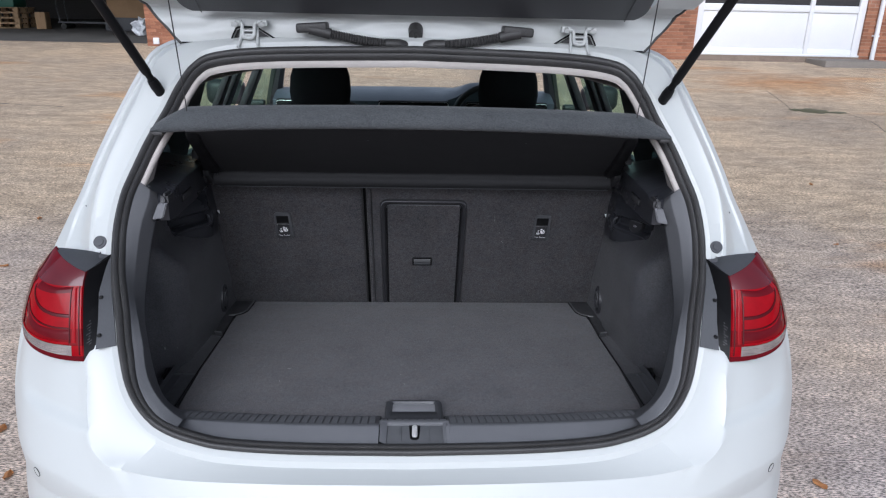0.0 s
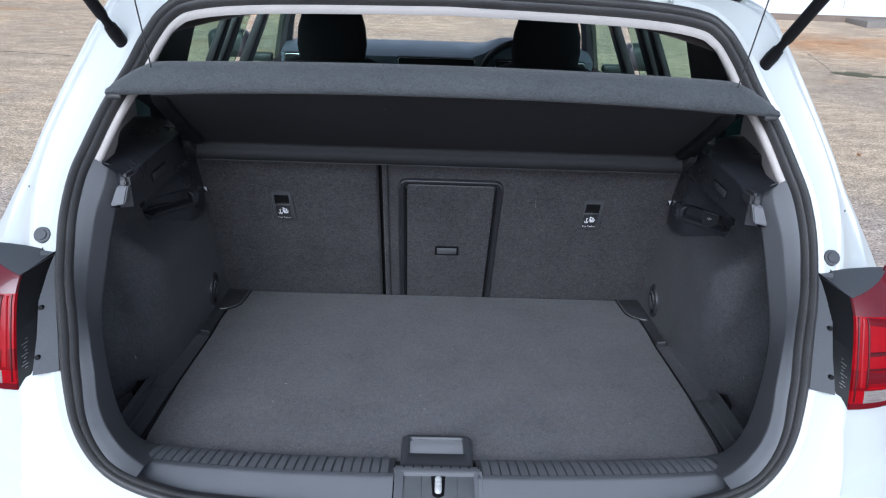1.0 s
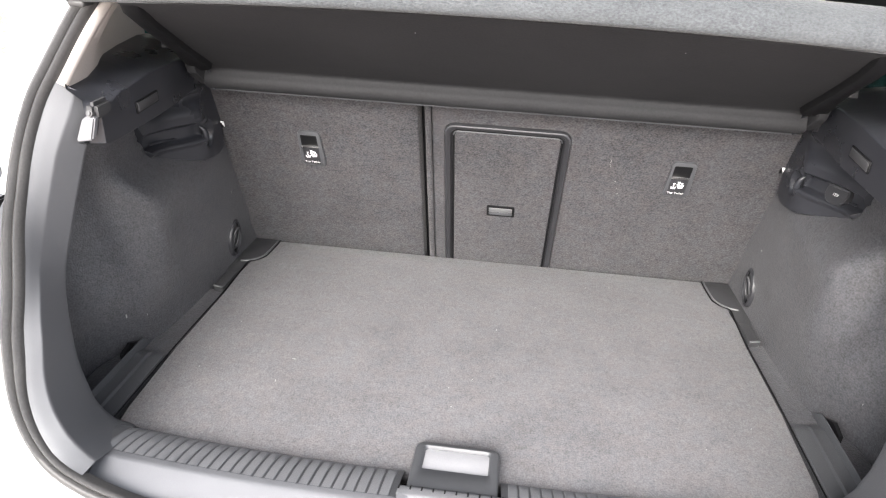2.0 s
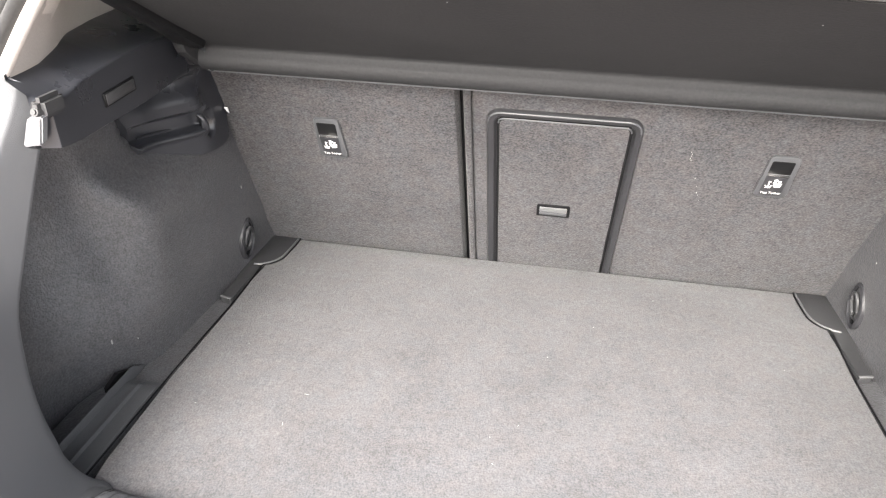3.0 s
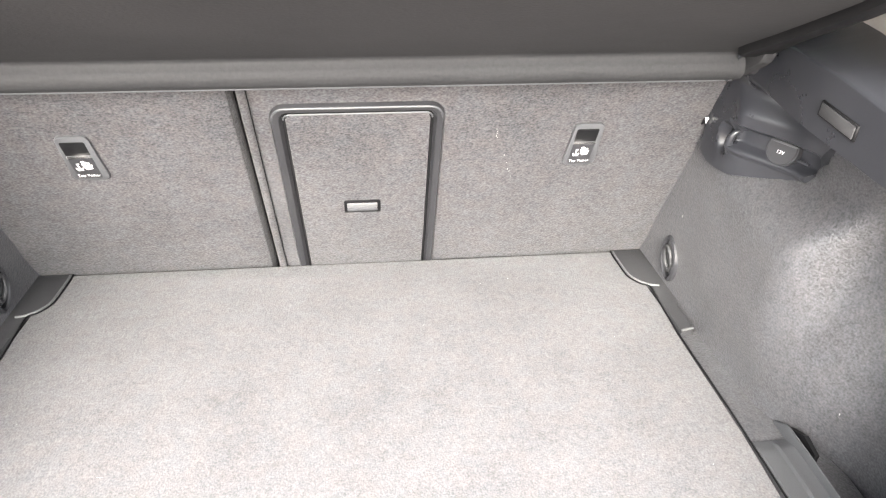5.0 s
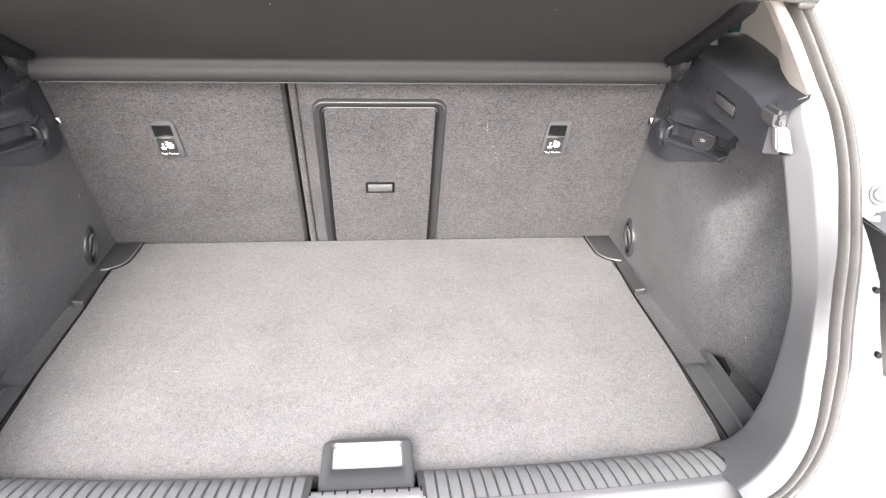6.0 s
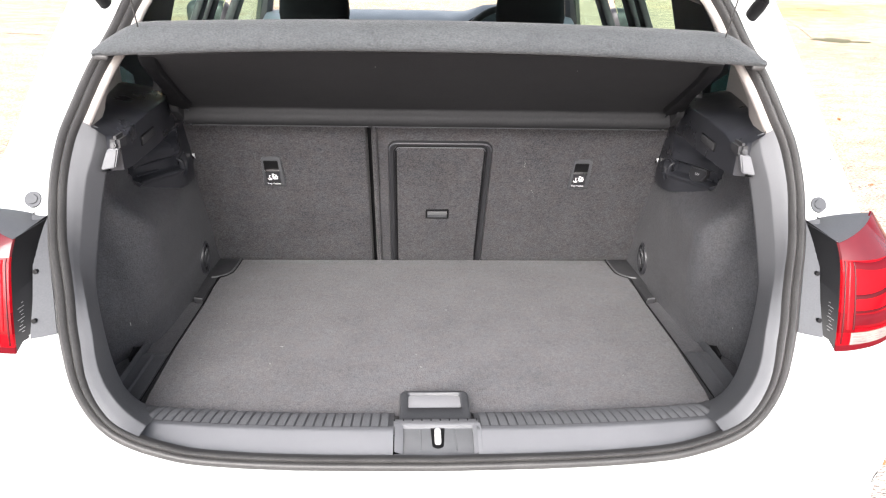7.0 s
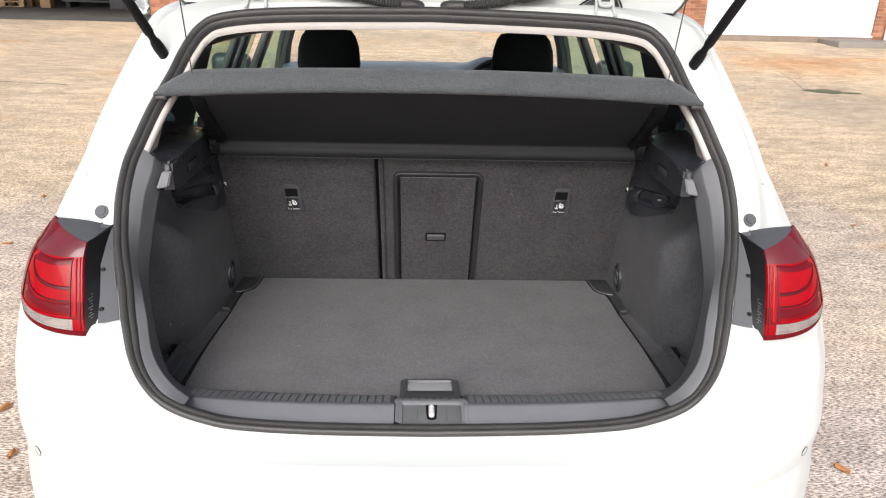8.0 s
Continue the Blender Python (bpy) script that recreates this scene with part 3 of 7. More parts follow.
def build_shell():
    rings = [rim_ring(0.004, -0.012), rim_ring(-0.002, 0.0), rim_ring(-0.012, 0.004), rim_ring(-0.022, 0.001), spline(CREASE), spline(CORNER), spline(FLANK), spline(FORE)]
    # a pressed ridge along the pillars
    rings[4] = [p + Vector((0, -0.008, 0.004)) * max(0.0, min(1.0, (p.z - 0.95) / 0.12)) for p in rings[4]]
    # a rounded step between the gutter and the outer skin
    mid = [(a * 0.22 + b * 0.78) + Vector((0, 0.0025, 0.0)) for a, b in zip(rings[3], rings[4])]
    lip = [a * 0.90 + b * 0.10 + Vector((0, -0.004, 0.001)) for a, b in zip(rings[4], rings[5])]
    half = [a * 0.5 + b * 0.5 + (Vector((0.007 if a.x > 0.02 else 0, -0.009, 0)) if a.z < 1.0 else Vector((0, 0.003, 0))) for a, b in zip(rings[4], rings[5])]
    half2 = [a * 0.5 + b * 0.5 + Vector((0.012 if a.x > 0.02 else 0, -0.012, 0)) for a, b in zip(rings[5], rings[6])]
    # sharp pressed ridge down the pillar, a shallow channel inside it
    def raised(a, b, t, h):
        ring = []
        for p, q in zip(a, b):
            k = ease(0.98, 1.08, p.z) * ease(0.02, 0.06, abs(p.x)) * ease(0.30, 0.42, abs(p.x))
            ring.append(p.lerp(q, t) + Vector((0.45, -0.85, 0.25)) * (h * k))
        return ring
    ridge = [raised(rings[4], rings[5], t, h) for t, h in ((0.84, -0.002), (0.90, 0.0), (0.94, 0.006), (0.985, 0.0075))] + [raised(rings[5], rings[6], t, h) for t, h in ((0.03, 0.0065), (0.08, 0.001), (0.14, -0.001))]
    rings = rings[:4] + [mid, rings[4], lip, half] + ridge + [half2] + rings[6:]
    # finer rings: smooth below the lamps, as lofted on the pillars; then the bumper's pressed lines
    fine = [spline(r, 4) for r in rings]
    steps = [0.0, 0.1, 0.5, 0.84, 0.90, 0.94, 0.985, 1.03, 1.08, 1.14, 1.5, 2.0]
    guide = [fine[4], fine[5], fine[7], spline(spline(CORNER), 4), fine[-3], fine[-2], fine[-1]]
    rings = fine[:6]
    for (ta, a), (tb, b) in zip(zip(steps, fine[5:]), zip(steps[1:], fine[6:-1])):
        n = max(1, min(14, math.ceil(max((p - q).length for p, q in zip(a, b) if p.z < 0.9) / 0.007)))
        for k in range(n):
            t = (k + 1) / n
            u = (ta + (tb - ta) * t) * 2 + 1
            g = min(int(u), len(guide) - 3)
            ring = []
            for m, (p, q) in enumerate(zip(a, b)):
                flat = p.lerp(q, t)
                c0, c1, c2, c3 = (guide[g + w][m] for w in (-1, 0, 1, 2))
                v = u - g
                bent = 0.5 * (2 * c1 + (c2 - c0) * v + (2 * c0 - 5 * c1 + 4 * c2 - c3) * v * v + (3 * c1 - c0 - 3 * c2 + c3) * v ** 3)
                ring.append(pressed(bent.lerp(flat, ease(0.90, 0.98, flat.z))))
            rings.append(ring)
    rings.append(fine[-1])
    full = [mirror_half(r) for r in rings]
    global SKIN
    SKIN = mesh_object("rear_body", *loft(full, True), M_PAINT, car, "white painted rear body and bumper", 30)
    # inner skin, so that the sheet metal has thickness
    inner = [mirror_half([Vector((p.x * 0.975, p.y + 0.025, p.z - (0.022 if p.z > 1.1 else 0))) for p in r]) for r in fine[-4:]]
    mesh_object("inner_skin", *loft(inner, True), M_DGREY, car, "dark inner body skin")


def build_seal():
    sec = [(-0.002, -0.006), (-0.001, 0.006), (0.003, 0.014), (0.008, 0.017), (0.0125, 0.014), (0.0145, 0.007), (0.0165, 0.013), (0.0200, 0.0165), (0.0235, 0.0145), (0.0262, 0.007), (0.0275, -0.010)]
    mesh_object("door_seal", *loft([mirror_half(rim_ring(d, o)) for d, o in sec], True), M_RUBBER, car, "black double-lipped rubber seal", 60)


def build_front_body():
    # roof skin with a headlining under it
    ys = [0.98, 1.2, 1.6, 2.0, 2.35, 2.62]
    zt = [1.452, 1.462, 1.468, 1.462, 1.445, 1.415]
    wd = [0.625, 0.63, 0.63, 0.62, 0.605, 0.585]
    rings = [[Vector((w * k / 10, y, z - 0.062 * abs(k / 10) ** 3.2)) for k in range(-10, 11)] for y, z, w in zip(ys, zt, wd)]
    v, f = loft(rings)
    mesh_object("roof", v, f, M_PAINT, car, "white roof skin")
    ys2 = [0.60, 0.75, 0.98, 1.3, 1.7, 2.1, 2.45, 2.6]
    zt2 = [1.372, 1.395, 1.415, 1.428, 1.432, 1.425, 1.40, 1.385]
    rings = [[Vector((0.58 * k / 10 * (0.86 if y < 0.7 else 1), y, z - 0.06 * abs(k / 10) ** 3)) for k in range(-10, 11)] for y, z in zip(ys2, zt2)]
    rings2 = [[p + Vector((0, 0, 0.012)) for p in r] for r in rings]
    v1, f1 = loft(rings)
    v2, f2 = loft(rings2)
    n = len(v1)
    mesh_object("headlining", v1 + v2, f1 + [tuple(i + n for i in q) for q in f2], M_LINER, car, "pale fabric headlining")
    for s in (1, -1):
        # flank below the windows, with wheel arches
        cols = []
        y = 0.90
        while y < 3.95:
            arch = 0.24
            for yc in (0.74, 3.36):
                if abs(y - yc) < 0.36:
                    arch = max(arch, 0.31 + math.sqrt(0.36 ** 2 - (y - yc) ** 2))
            taper = 1.0 if y < 3.2 else 1 - 0.16 * ((y - 3.2) / 0.75) ** 2
            top = 0.965 if y < 2.9 else 0.965 - 0.16 * ((y - 2.9) / 1.05) ** 1.5
            col = []
            for k in range(9):
                z = arch + (top - arch) * k / 8
                col.append(Vector((s * taper * lerp_table([(0.24, 0.85), (0.45, 0.888), (0.62, 0.896), (0.74, 0.893), (0.84, 0.872), (0.97, 0.825)], z), y, z)))
            cols.append(col)
            y += 0.06
        cols2 = [[Vector((p.x - s * 0.03, p.y, p.z)) for p in c] for c in cols]
        v1, f1 = loft(cols)
        v2, f2 = loft(cols2)
        n = len(v1)
        mesh_object("flank", v1 + v2, f1 + [tuple(i + n for i in q) for q in f2], M_PAINT, car, "white door and wing side")
        # pillars
        bm = bmesh.new()
        tube(bm, [(s * 0.80, 3.02, 0.95), (s * 0.715, 2.77, 1.18), (s * 0.60, 2.52, 1.40)], [0.045, 0.037, 0.035], 8)
        part("a_pillar", bm, M_DGREY, car)
        # door glass and its frame
        for ya, yb in ((1.20, 1.92), (2.06, 2.60)):
            top_a, top_b = ya, yb
            base_b = yb + (0.36 if yb > 2.5 else 0.08)
            verts = [(s * 0.815, ya - 0.02, 0.955), (s * 0.815, base_b, 0.955), (s * 0.612, top_b - 0.02, 1.392), (s * 0.612, top_a + 0.06, 1.392)]
            v, f = prism(verts, 0.004, Vector((s, 0, 0.4)).normalized())
            g = mesh_object("side_window", v, f, M_GLASS, car, "green-tinted side glass")
            g.visible_shadow = False
        bm = bmesh.new()
        tube(bm, [(s * 0.82, 0.98, 0.965), (s * 0.823, 2.0, 0.965), (s * 0.80, 3.0, 0.955)], 0.018, 8)
        part("window_ledge", bm, M_BLACK, car)
        bm = bmesh.new()
        tube(bm, [(s * 0.622, 0.96, 1.392), (s * 0.625, 1.6, 1.405), (s * 0.61, 2.2, 1.405), (s * 0.59, 2.6, 1.385)], 0.026, 8)
        part("roof_rail", bm, M_PAINT, car)
        # linings and frames between the side windows, on the slope of the glass
        for nm, ya, yb, thick, mat, lab in (("c_pillar", 0.86, 1.19, 0.030, M_DGREY, "dark rear pillar lining"), ("window_post", 1.475, 1.54, 0.022, M_BLACK, ""), ("window_post", 1.60, 1.69, 0.022, M_BLACK, ""), ("b_pillar", 1.97, 2.06, 0.030, M_BLACK, "dark centre pillar lining")):
            lean = 0.10 if nm == "c_pillar" else 0.03
            verts = [(s * 0.800, ya, 0.955), (s * 0.800, yb + lean, 0.955), (s * 0.600, yb - lean, 1.392), (s * 0.600, ya, 1.392)]
            slab(nm, [Vector(p) for p in verts], thick, mat, car, 0.006, lab, Vector((-s, 0, -0.4)).normalized())
        # inner door panels
        bm = bmesh.new()
        box(bm, (s * 0.80 - 0.025, 1.0, 0.35), (s * 0.80 + 0.025, 3.0, 0.95), 0.015)
        part("door_panel", bm, M_DGREY, car, "dark door inner panel")
        # door mirror
        bm = bmesh.new()
        box(bm, (s * 1.0 - 0.10, 2.74, 0.985), (s * 1.0 + 0.10, 2.84, 1.115), 0.04, 4)
        box(bm, (s * 0.86 - 0.05, 2.77, 0.97), (s * 0.86 + 0.06, 2.82, 1.01), 0.012)
        part("door_mirror", bm, M_BLACK, car, "black door mirror housing")
    # windscreen, bonnet, nose
    rows = []
    for k in range(9):
        u = -1 + 2 * k / 8
        rows.append([Vector((u * 0.74, 3.10 - 0.20 * u * u, 0.97)), Vector((u * 0.66, 2.86 - 0.15 * u * u, 1.19)), Vector((u * 0.575, 2.63 - 0.10 * u * u, 1.395))])
    v, f = loft(rows)
    g = mesh_object("windscreen", v, f, M_SCREEN, car, "clear windscreen")
    g.visible_shadow = False
    rows = []
    for k in range(13):
        u = -1 + 2 * k / 12
        rows.append([Vector((u * 0.80, 2.98 - 0.1 * u * u + (0.12 if abs(u) < 1 else 0), 0.955)), Vector((u * 0.79, 3.4, 0.925 - 0.03 * u * u)), Vector((u * 0.76, 3.8 - 0.05 * u * u, 0.85 - 0.03 * u * u)),
                     Vector((u * 0.745, 4.02 - 0.12 * u * u, 0.74)), Vector((u * 0.75, 4.12 - 0.16 * u * u, 0.58)), Vector((u * 0.75, 4.14 - 0.18 * u * u, 0.40)), Vector((u * 0.72, 4.06 - 0.16 * u * u, 0.24))])
    v, f = loft(rows)
    mesh_object("bonnet_and_nose", v, f, M_PAINT, car, "white bonnet and front bumper")
    bm = bmesh.new()
    box(bm, (-0.78, 0.30, 0.22), (0.78, 4.0, 0.30), 0.02)
    part("floor_pan", bm, M_LAMPBLACK, car, "dark underbody")


def build_wheels():
    for y in (0.74, 3.36):
        for s in (1, -1):
            bm = bmesh.new()
            prof = [(0.215, -0.10), (0.27, -0.105), (0.305, -0.095), (0.316, -0.06), (0.316, 0.06), (0.305, 0.095), (0.27, 0.105), (0.215, 0.10)]
            rings = []
            for k in range(40):
                a = 2 * math.pi * k / 40
                rings.append([bm.verts.new((s * 0.775 + w, y + r * math.cos(a), 0.316 + r * math.sin(a))) for r, w in prof])
            for k in range(40):
                for j in range(len(prof) - 1):
                    bm.faces.new((rings[k][j], rings[k][j + 1], rings[(k + 1) % 40][j + 1], rings[(k + 1) % 40][j]))
            wheel = part("wheel", bm, M_TYRE, car, "black tyre on an alloy wheel")
            bm = bmesh.new()
            cyl(bm, (s * 0.74, y, 0.316), (s * 0.83, y, 0.316), 0.222, 0.215, 32)
            for k in range(5):
                a = 2 * math.pi * k / 5
                box(bm, (-0.012, -0.028, 0.03), (0.02, 0.028, 0.20), 0.006, 2, Matrix.Translation((s * 0.835, y, 0.316)) @ Matrix.Rotation(a, 4, "X"))
            part("rim", bm, M_ALLOY, wheel)


# ---- tail lamps ----
def build_lamp(s):
    lamp = new("tail_lamp")
    lamp.parent = car
    lamp["label"] = "red tail lamp with a clear lower strip"
    inner = [(0.625, 0.186, 0.842), (0.627, 0.196, 0.880), (0.629, 0.215, 0.93), (0.631, 0.237, 0.972), (0.629, 0.255, 0.997)]
    outer = [(0.784, 0.312, 0.897), (0.780, 0.310, 0.914), (0.767, 0.310, 0.946), (0.745, 0.310, 0.985), (0.706, 0.309, 1.030)]
    A, B = spline(inner, 6), spline(outer, 6)

    def surf(u, v, lift=0.0):
        k = v * (len(A) - 1)
        i = min(int(k), len(A) - 2)
        a, b = A[i].lerp(A[i + 1], k - i), B[i].lerp(B[i + 1], k - i)
        p = a.lerp(b, u)
        bulge = 4 * u * (1 - u)
        flat = 1 - 0.75 * max(0.0, (v - 0.72) / 0.28)
        p = p + Vector((0.030 * bulge * (0.6 + 0.4 * (1 - v)) * flat, -0.034 * bulge * flat, -0.010 * bulge * (1 - v)))
        p = p + Vector((0.45, -0.85, 0.1)).normalized() * lift
        return Vector((s * p.x, p.y, p.z))

    def patch(name, u0, u1, v0, v1, mat, lift, label=""):
        nu, nv = max(4, int(16 * (u1 - u0))), max(2, int(20 * (v1 - v0)))
        rings = [[surf(u0 + (u1 - u0) * i / nu, v0 + (v1 - v0) * j / nv, lift) for i in range(nu + 1)] for j in range(nv + 1)]
        back = [[surf(u0 + (u1 - u0) * i / nu, v0 + (v1 - v0) * j / nv, lift - 0.004) for i in range(nu + 1)] for j in range(nv + 1)]
        v, f = loft(rings)
        v2, f2 = loft(back)
        n = len(v)
        f += [tuple(i + n for i in q)[::-1] for q in f2]
        w = nu + 1
        for i in range(nu):
            f.append((i, i + 1, n + i + 1, n + i))
            o = nv * w
            f.append((o + i + 1, o + i, n + o + i, n + o + i + 1))
        for j in range(nv):
            f.append((j * w + w, j * w, n + j * w, n + j * w + w))
            f.append((j * w + w - 1, j * w + 2 * w - 1, n + j * w + 2 * w - 1, n + j * w + w - 1))
        return mesh_object(name, v + v2, f, mat, lamp, label)

    patch("bottom_lens", 0, 1, 0, 0.085, M_DRED, 0)
    patch("clear_strip", 0.075, 0.98, 0.085, 0.20, M_CLEAR, 0.0005, "clear ribbed reversing lens")
    patch("edge_lens", 0, 0.075, 0.085, 0.20, M_RED, 0)
    patch("lower_red_lens", 0, 1, 0.20, 0.36, M_MRED, 0)
    patch("middle_red_lens", 0, 1, 0.36, 0.775, M_RED, 0)
    patch("visor_lens", 0, 0.66, 0.775, 1.0, M_TRED, 0, "glossy dusky red upper visor")
    patch("visor_side", 0.66, 1, 0.775, 1.0, M_DRED, 0)
    patch("side_lens", 0.70, 0.99, 0.22, 0.775, M_DRED, 0.0010, "smoked red outer lens")
    for v in (0.110, 0.137, 0.164):
        bm = bmesh.new()
        tube(bm, [surf(0.09 + 0.87 * k / 16, v, 0.0008) for k in range(17)], 0.0007, 5)
        part("lens_rib", bm, M_CLEAR, lamp)

    def band(name, path, w, mat, lift):
        line = spline([Vector((u, v, 0)) for u, v in path], 6)
        rows = []
        for k, p in enumerate(line):
            d = (line[min(k + 1, len(line) - 1)] - line[max(k - 1, 0)]).normalized()
            n = Vector((-d.y, d.x, 0)) * w
            rows.append([surf(p.x + n.x * q * 0.7, p.y + n.y * q, h) for q, h in ((-1, lift - 0.0015), (-0.9, lift), (0, lift + 0.0001), (0.9, lift), (1, lift - 0.0015))])
        mesh_object(name, *loft(rows), mat, lamp, "", 60)
    # bright light guides moulded behind the lens, with dark seams between them
    band("light_guide", ((0.055, 0.23), (0.05, 0.40), (0.05, 0.60), (0.055, 0.755)), 0.020, M_RED, 0.0012)
    band("light_guide", ((0.09, 0.225), (0.30, 0.222), (0.55, 0.222), (0.78, 0.228), (0.95, 0.245)), 0.012, M_RED, 0.0014)
    band("smoked_band", ((0.09, 0.735), (0.25, 0.725), (0.42, 0.735), (0.56, 0.745)), 0.034, M_DRED, 0.0006)
    band("smoked_band", ((0.09, 0.305), (0.28, 0.305), (0.46, 0.335), (0.58, 0.40), (0.66, 0.50)), 0.046, M_DRED, 0.0006)
    band("guide_seam", ((0.09, 0.475), (0.24, 0.490), (0.40, 0.535), (0.52, 0.62), (0.60, 0.735)), 0.017, M_SEAMRED, 0.0010)
    band("guide_seam", ((0.09, 0.365), (0.28, 0.375), (0.44, 0.405), (0.56, 0.465), (0.65, 0.56)), 0.008, M_SEAMRED, 0.0011)
    band("guide_seam", ((0.085, 0.23), (0.085, 0.40), (0.085, 0.60), (0.085, 0.765)), 0.006, M_SEAMRED, 0.0014)
    band("guide_seam", ((0.018, 0.10), (0.016, 0.35), (0.016, 0.60), (0.018, 0.77)), 0.005, M_SEAMRED, 0.0012)
    band("guide_seam", ((0.695, 0.24), (0.695, 0.42), (0.690, 0.60), (0.685, 0.77)), 0.007, M_SEAMRED, 0.0014)
    # black housing side facing the boot, and its top cap
    k = len(A) - 1
    front = [Vector((s * p.x, p.y + 0.002, p.z)) for p in A]
    rear = [Vector((s * (p.x - 0.030 - 0.004 * (1 - i / k)), rear_y(p.z + 0.012) + 0.012, p.z + 0.018)) for i, p in enumerate(A)]
    deep = [p + Vector((0, 0.05, 0)) for p in rear]
    v, f = loft([front, rear, deep])
    mesh_object("lamp_housing", v, f, M_LAMPBLACK, lamp, "black lamp housing side")
    top = [surf(u, 1.0) + Vector((0, 0, 0.0005)) for u in (0, 0.14, 0.28, 0.42, 0.56, 0.70, 0.85, 1.0)]
    topb = [Vector((s * (0.603 + 0.101 * u), 0.318 + 0.030 * u * (1 - u) - 0.004 * u, 1.008 + 0.018 * u)) for u in (0, 0.14, 0.28, 0.42, 0.56, 0.70, 0.85, 1.0)]
    topc = [p + Vector((0, 0.04, -0.02)) for p in topb]
    v, f = loft([top, topb, topc])
    mesh_object("lamp_cap", v, f, M_PLATE, lamp, "dark lamp top cover")
    bot = [Vector((s * p.x, p.y, p.z)) for p in (Vector((0.625, 0.187, 0.842)), Vector((0.60, 0.235, 0.862)), Vector((0.60, 0.30, 0.862)))]
    bot2 = [Vector((s * 0.784, 0.313, 0.897)), Vector((s * 0.775, 0.34, 0.905)), Vector((s * 0.775, 0.36, 0.905))]
    v, f = loft([bot, bot2])
    mesh_object("lamp_base", v, f, M_LAMPBLACK, lamp)
    # moulded marks on the housing, unreadable
    bm = bmesh.new()
    along = (rear[k] - rear[0]).normalized()
    for i, (f, w) in enumerate(((0.33, 0.004), (0.29, 0.010), (0.27, 0.005), (0.30, 0.004), (0.27, 0.011), (0.31, 0.004), (0.28, 0.006), (0.27, 0.010), (0.31, 0.003))):
        r = 4.0 + i * 0.62
        q = int(r)
        p = front[q].lerp(front[q + 1], r - q).lerp(rear[q].lerp(rear[q + 1], r - q), f)
        cross = (rear[q] - front[q]).normalized()
        n = cross.cross(along).normalized()
        if n.y > 0:
            n = -n
        m = Matrix((cross, along, n)).transposed().to_4x4()
        box(bm, (-w / 2, -0.0005, -0.0005), (w / 2, 0.0005, 0.0005), 0, 1, Matrix.Translation(p + n * 0.0006) @ m)
    part("moulded_mark", bm, M_MID, lamp)
    # grey body plate between the seal and the lamp, with two plugged holes
    a = [Vector((s * x, rear_y(z) - 0.004, z)) for x, z in ((0.566, 0.868), (0.578, 0.91), (0.592, 0.955), (0.602, 1.0), (0.606, 1.010))]
    b = [Vector((s * x, rear_y(z) - 0.014, z)) for x, z in ((0.600, 0.866), (0.604, 0.91), (0.612, 0.955), (0.621, 1.0), (0.625, 1.015))]
    c = [p + Vector((s * 0.004, 0.03, 0)) for p in b]
    v, f = loft([[p + Vector((0, 0.02, 0)) for p in a], a, b, c])
    mesh_object("lamp_plate", v, f, M_PLATE, lamp, "grey body panel beside the lamp")
    for x, z in ((0.597, 0.887), (0.606, 0.945)):
        bm = bmesh.new()
        y = rear_y(z)
        cyl(bm, (s * x, y - 0.0165, z + 0.001), (s * x, y + 0.01, z - 0.006), 0.0035, seg=14)
        part("plug", bm, M_LAMPBLACK, lamp)


# ---- boot lining ----
FLOOR_SLOPE = 0.045


def floor_z(y):
    return 0.632 + (0.967 - y) * FLOOR_SLOPE


WALL = [(0.18, 0.560), (0.24, 0.592), (0.30, 0.613), (0.38, 0.622), (0.42, 0.616), (0.46, 0.598), (0.50, 0.573), (0.54, 0.557), (0.58, 0.551), (0.72, 0.544), (0.85, 0.542), (1.02, 0.538)]


def ease(a, b, v):
    t = max(0.0, min(1.0, (v - a) / (b - a)))
    return t * t * (3 - 2 * t)


def wall_x(y, z):
    """The lining: upright by the floor, laid back over the wheel housing higher up, with a soft shoulder."""
    lean = 0.062 * ease(0.675, 0.95, z) * ease(0.60, 0.52, y) * (0.4 + 0.6 * ease(0.32, 0.44, y))
    lean = max(lean, 0.052 * ease(0.865, 0.965, z) * ease(0.80, 0.66, y))
    return (lerp_table(WALL, y - 0.012) + 2 * lerp_table(WALL, y) + lerp_table(WALL, y + 0.012)) / 4 + lean + 0.004 * math.sin(math.pi * max(0.0, min(1.0, (0.72 - z) / 0.1)))


# lower edge of the black side trim, along the car
TRIM_LOW = [(0.36, 1.062), (0.43, 1.053), (0.545, 1.045), (0.605, 1.036), (0.632, 0.990), (0.650, 0.942), (0.70, 0.922), (0.745, 0.906), (0.80, 0.902), (0.86, 0.918)]


def build_side_wall(s):
    zs = [0.56 + 0.01 * k for k in range(53)]
    rings = []
    for k in range(56):
        ring = []
        for z in zs:
            start = max(0.268, rear_y(z) + 0.062)
            y = start + (1.04 - start) * k / 55
            tuck = 0.03 * max(0.0, min(1.0, (z - lerp_table(TRIM_LOW, y) - 0.006) / 0.03)) * max(0.0, min(1.0, (0.90 - y) / 0.06))
            ring.append(Vector((s * (wall_x(y, z) + tuck), y, z)))
        rings.append(ring)
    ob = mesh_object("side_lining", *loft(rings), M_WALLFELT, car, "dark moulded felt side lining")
    return ob


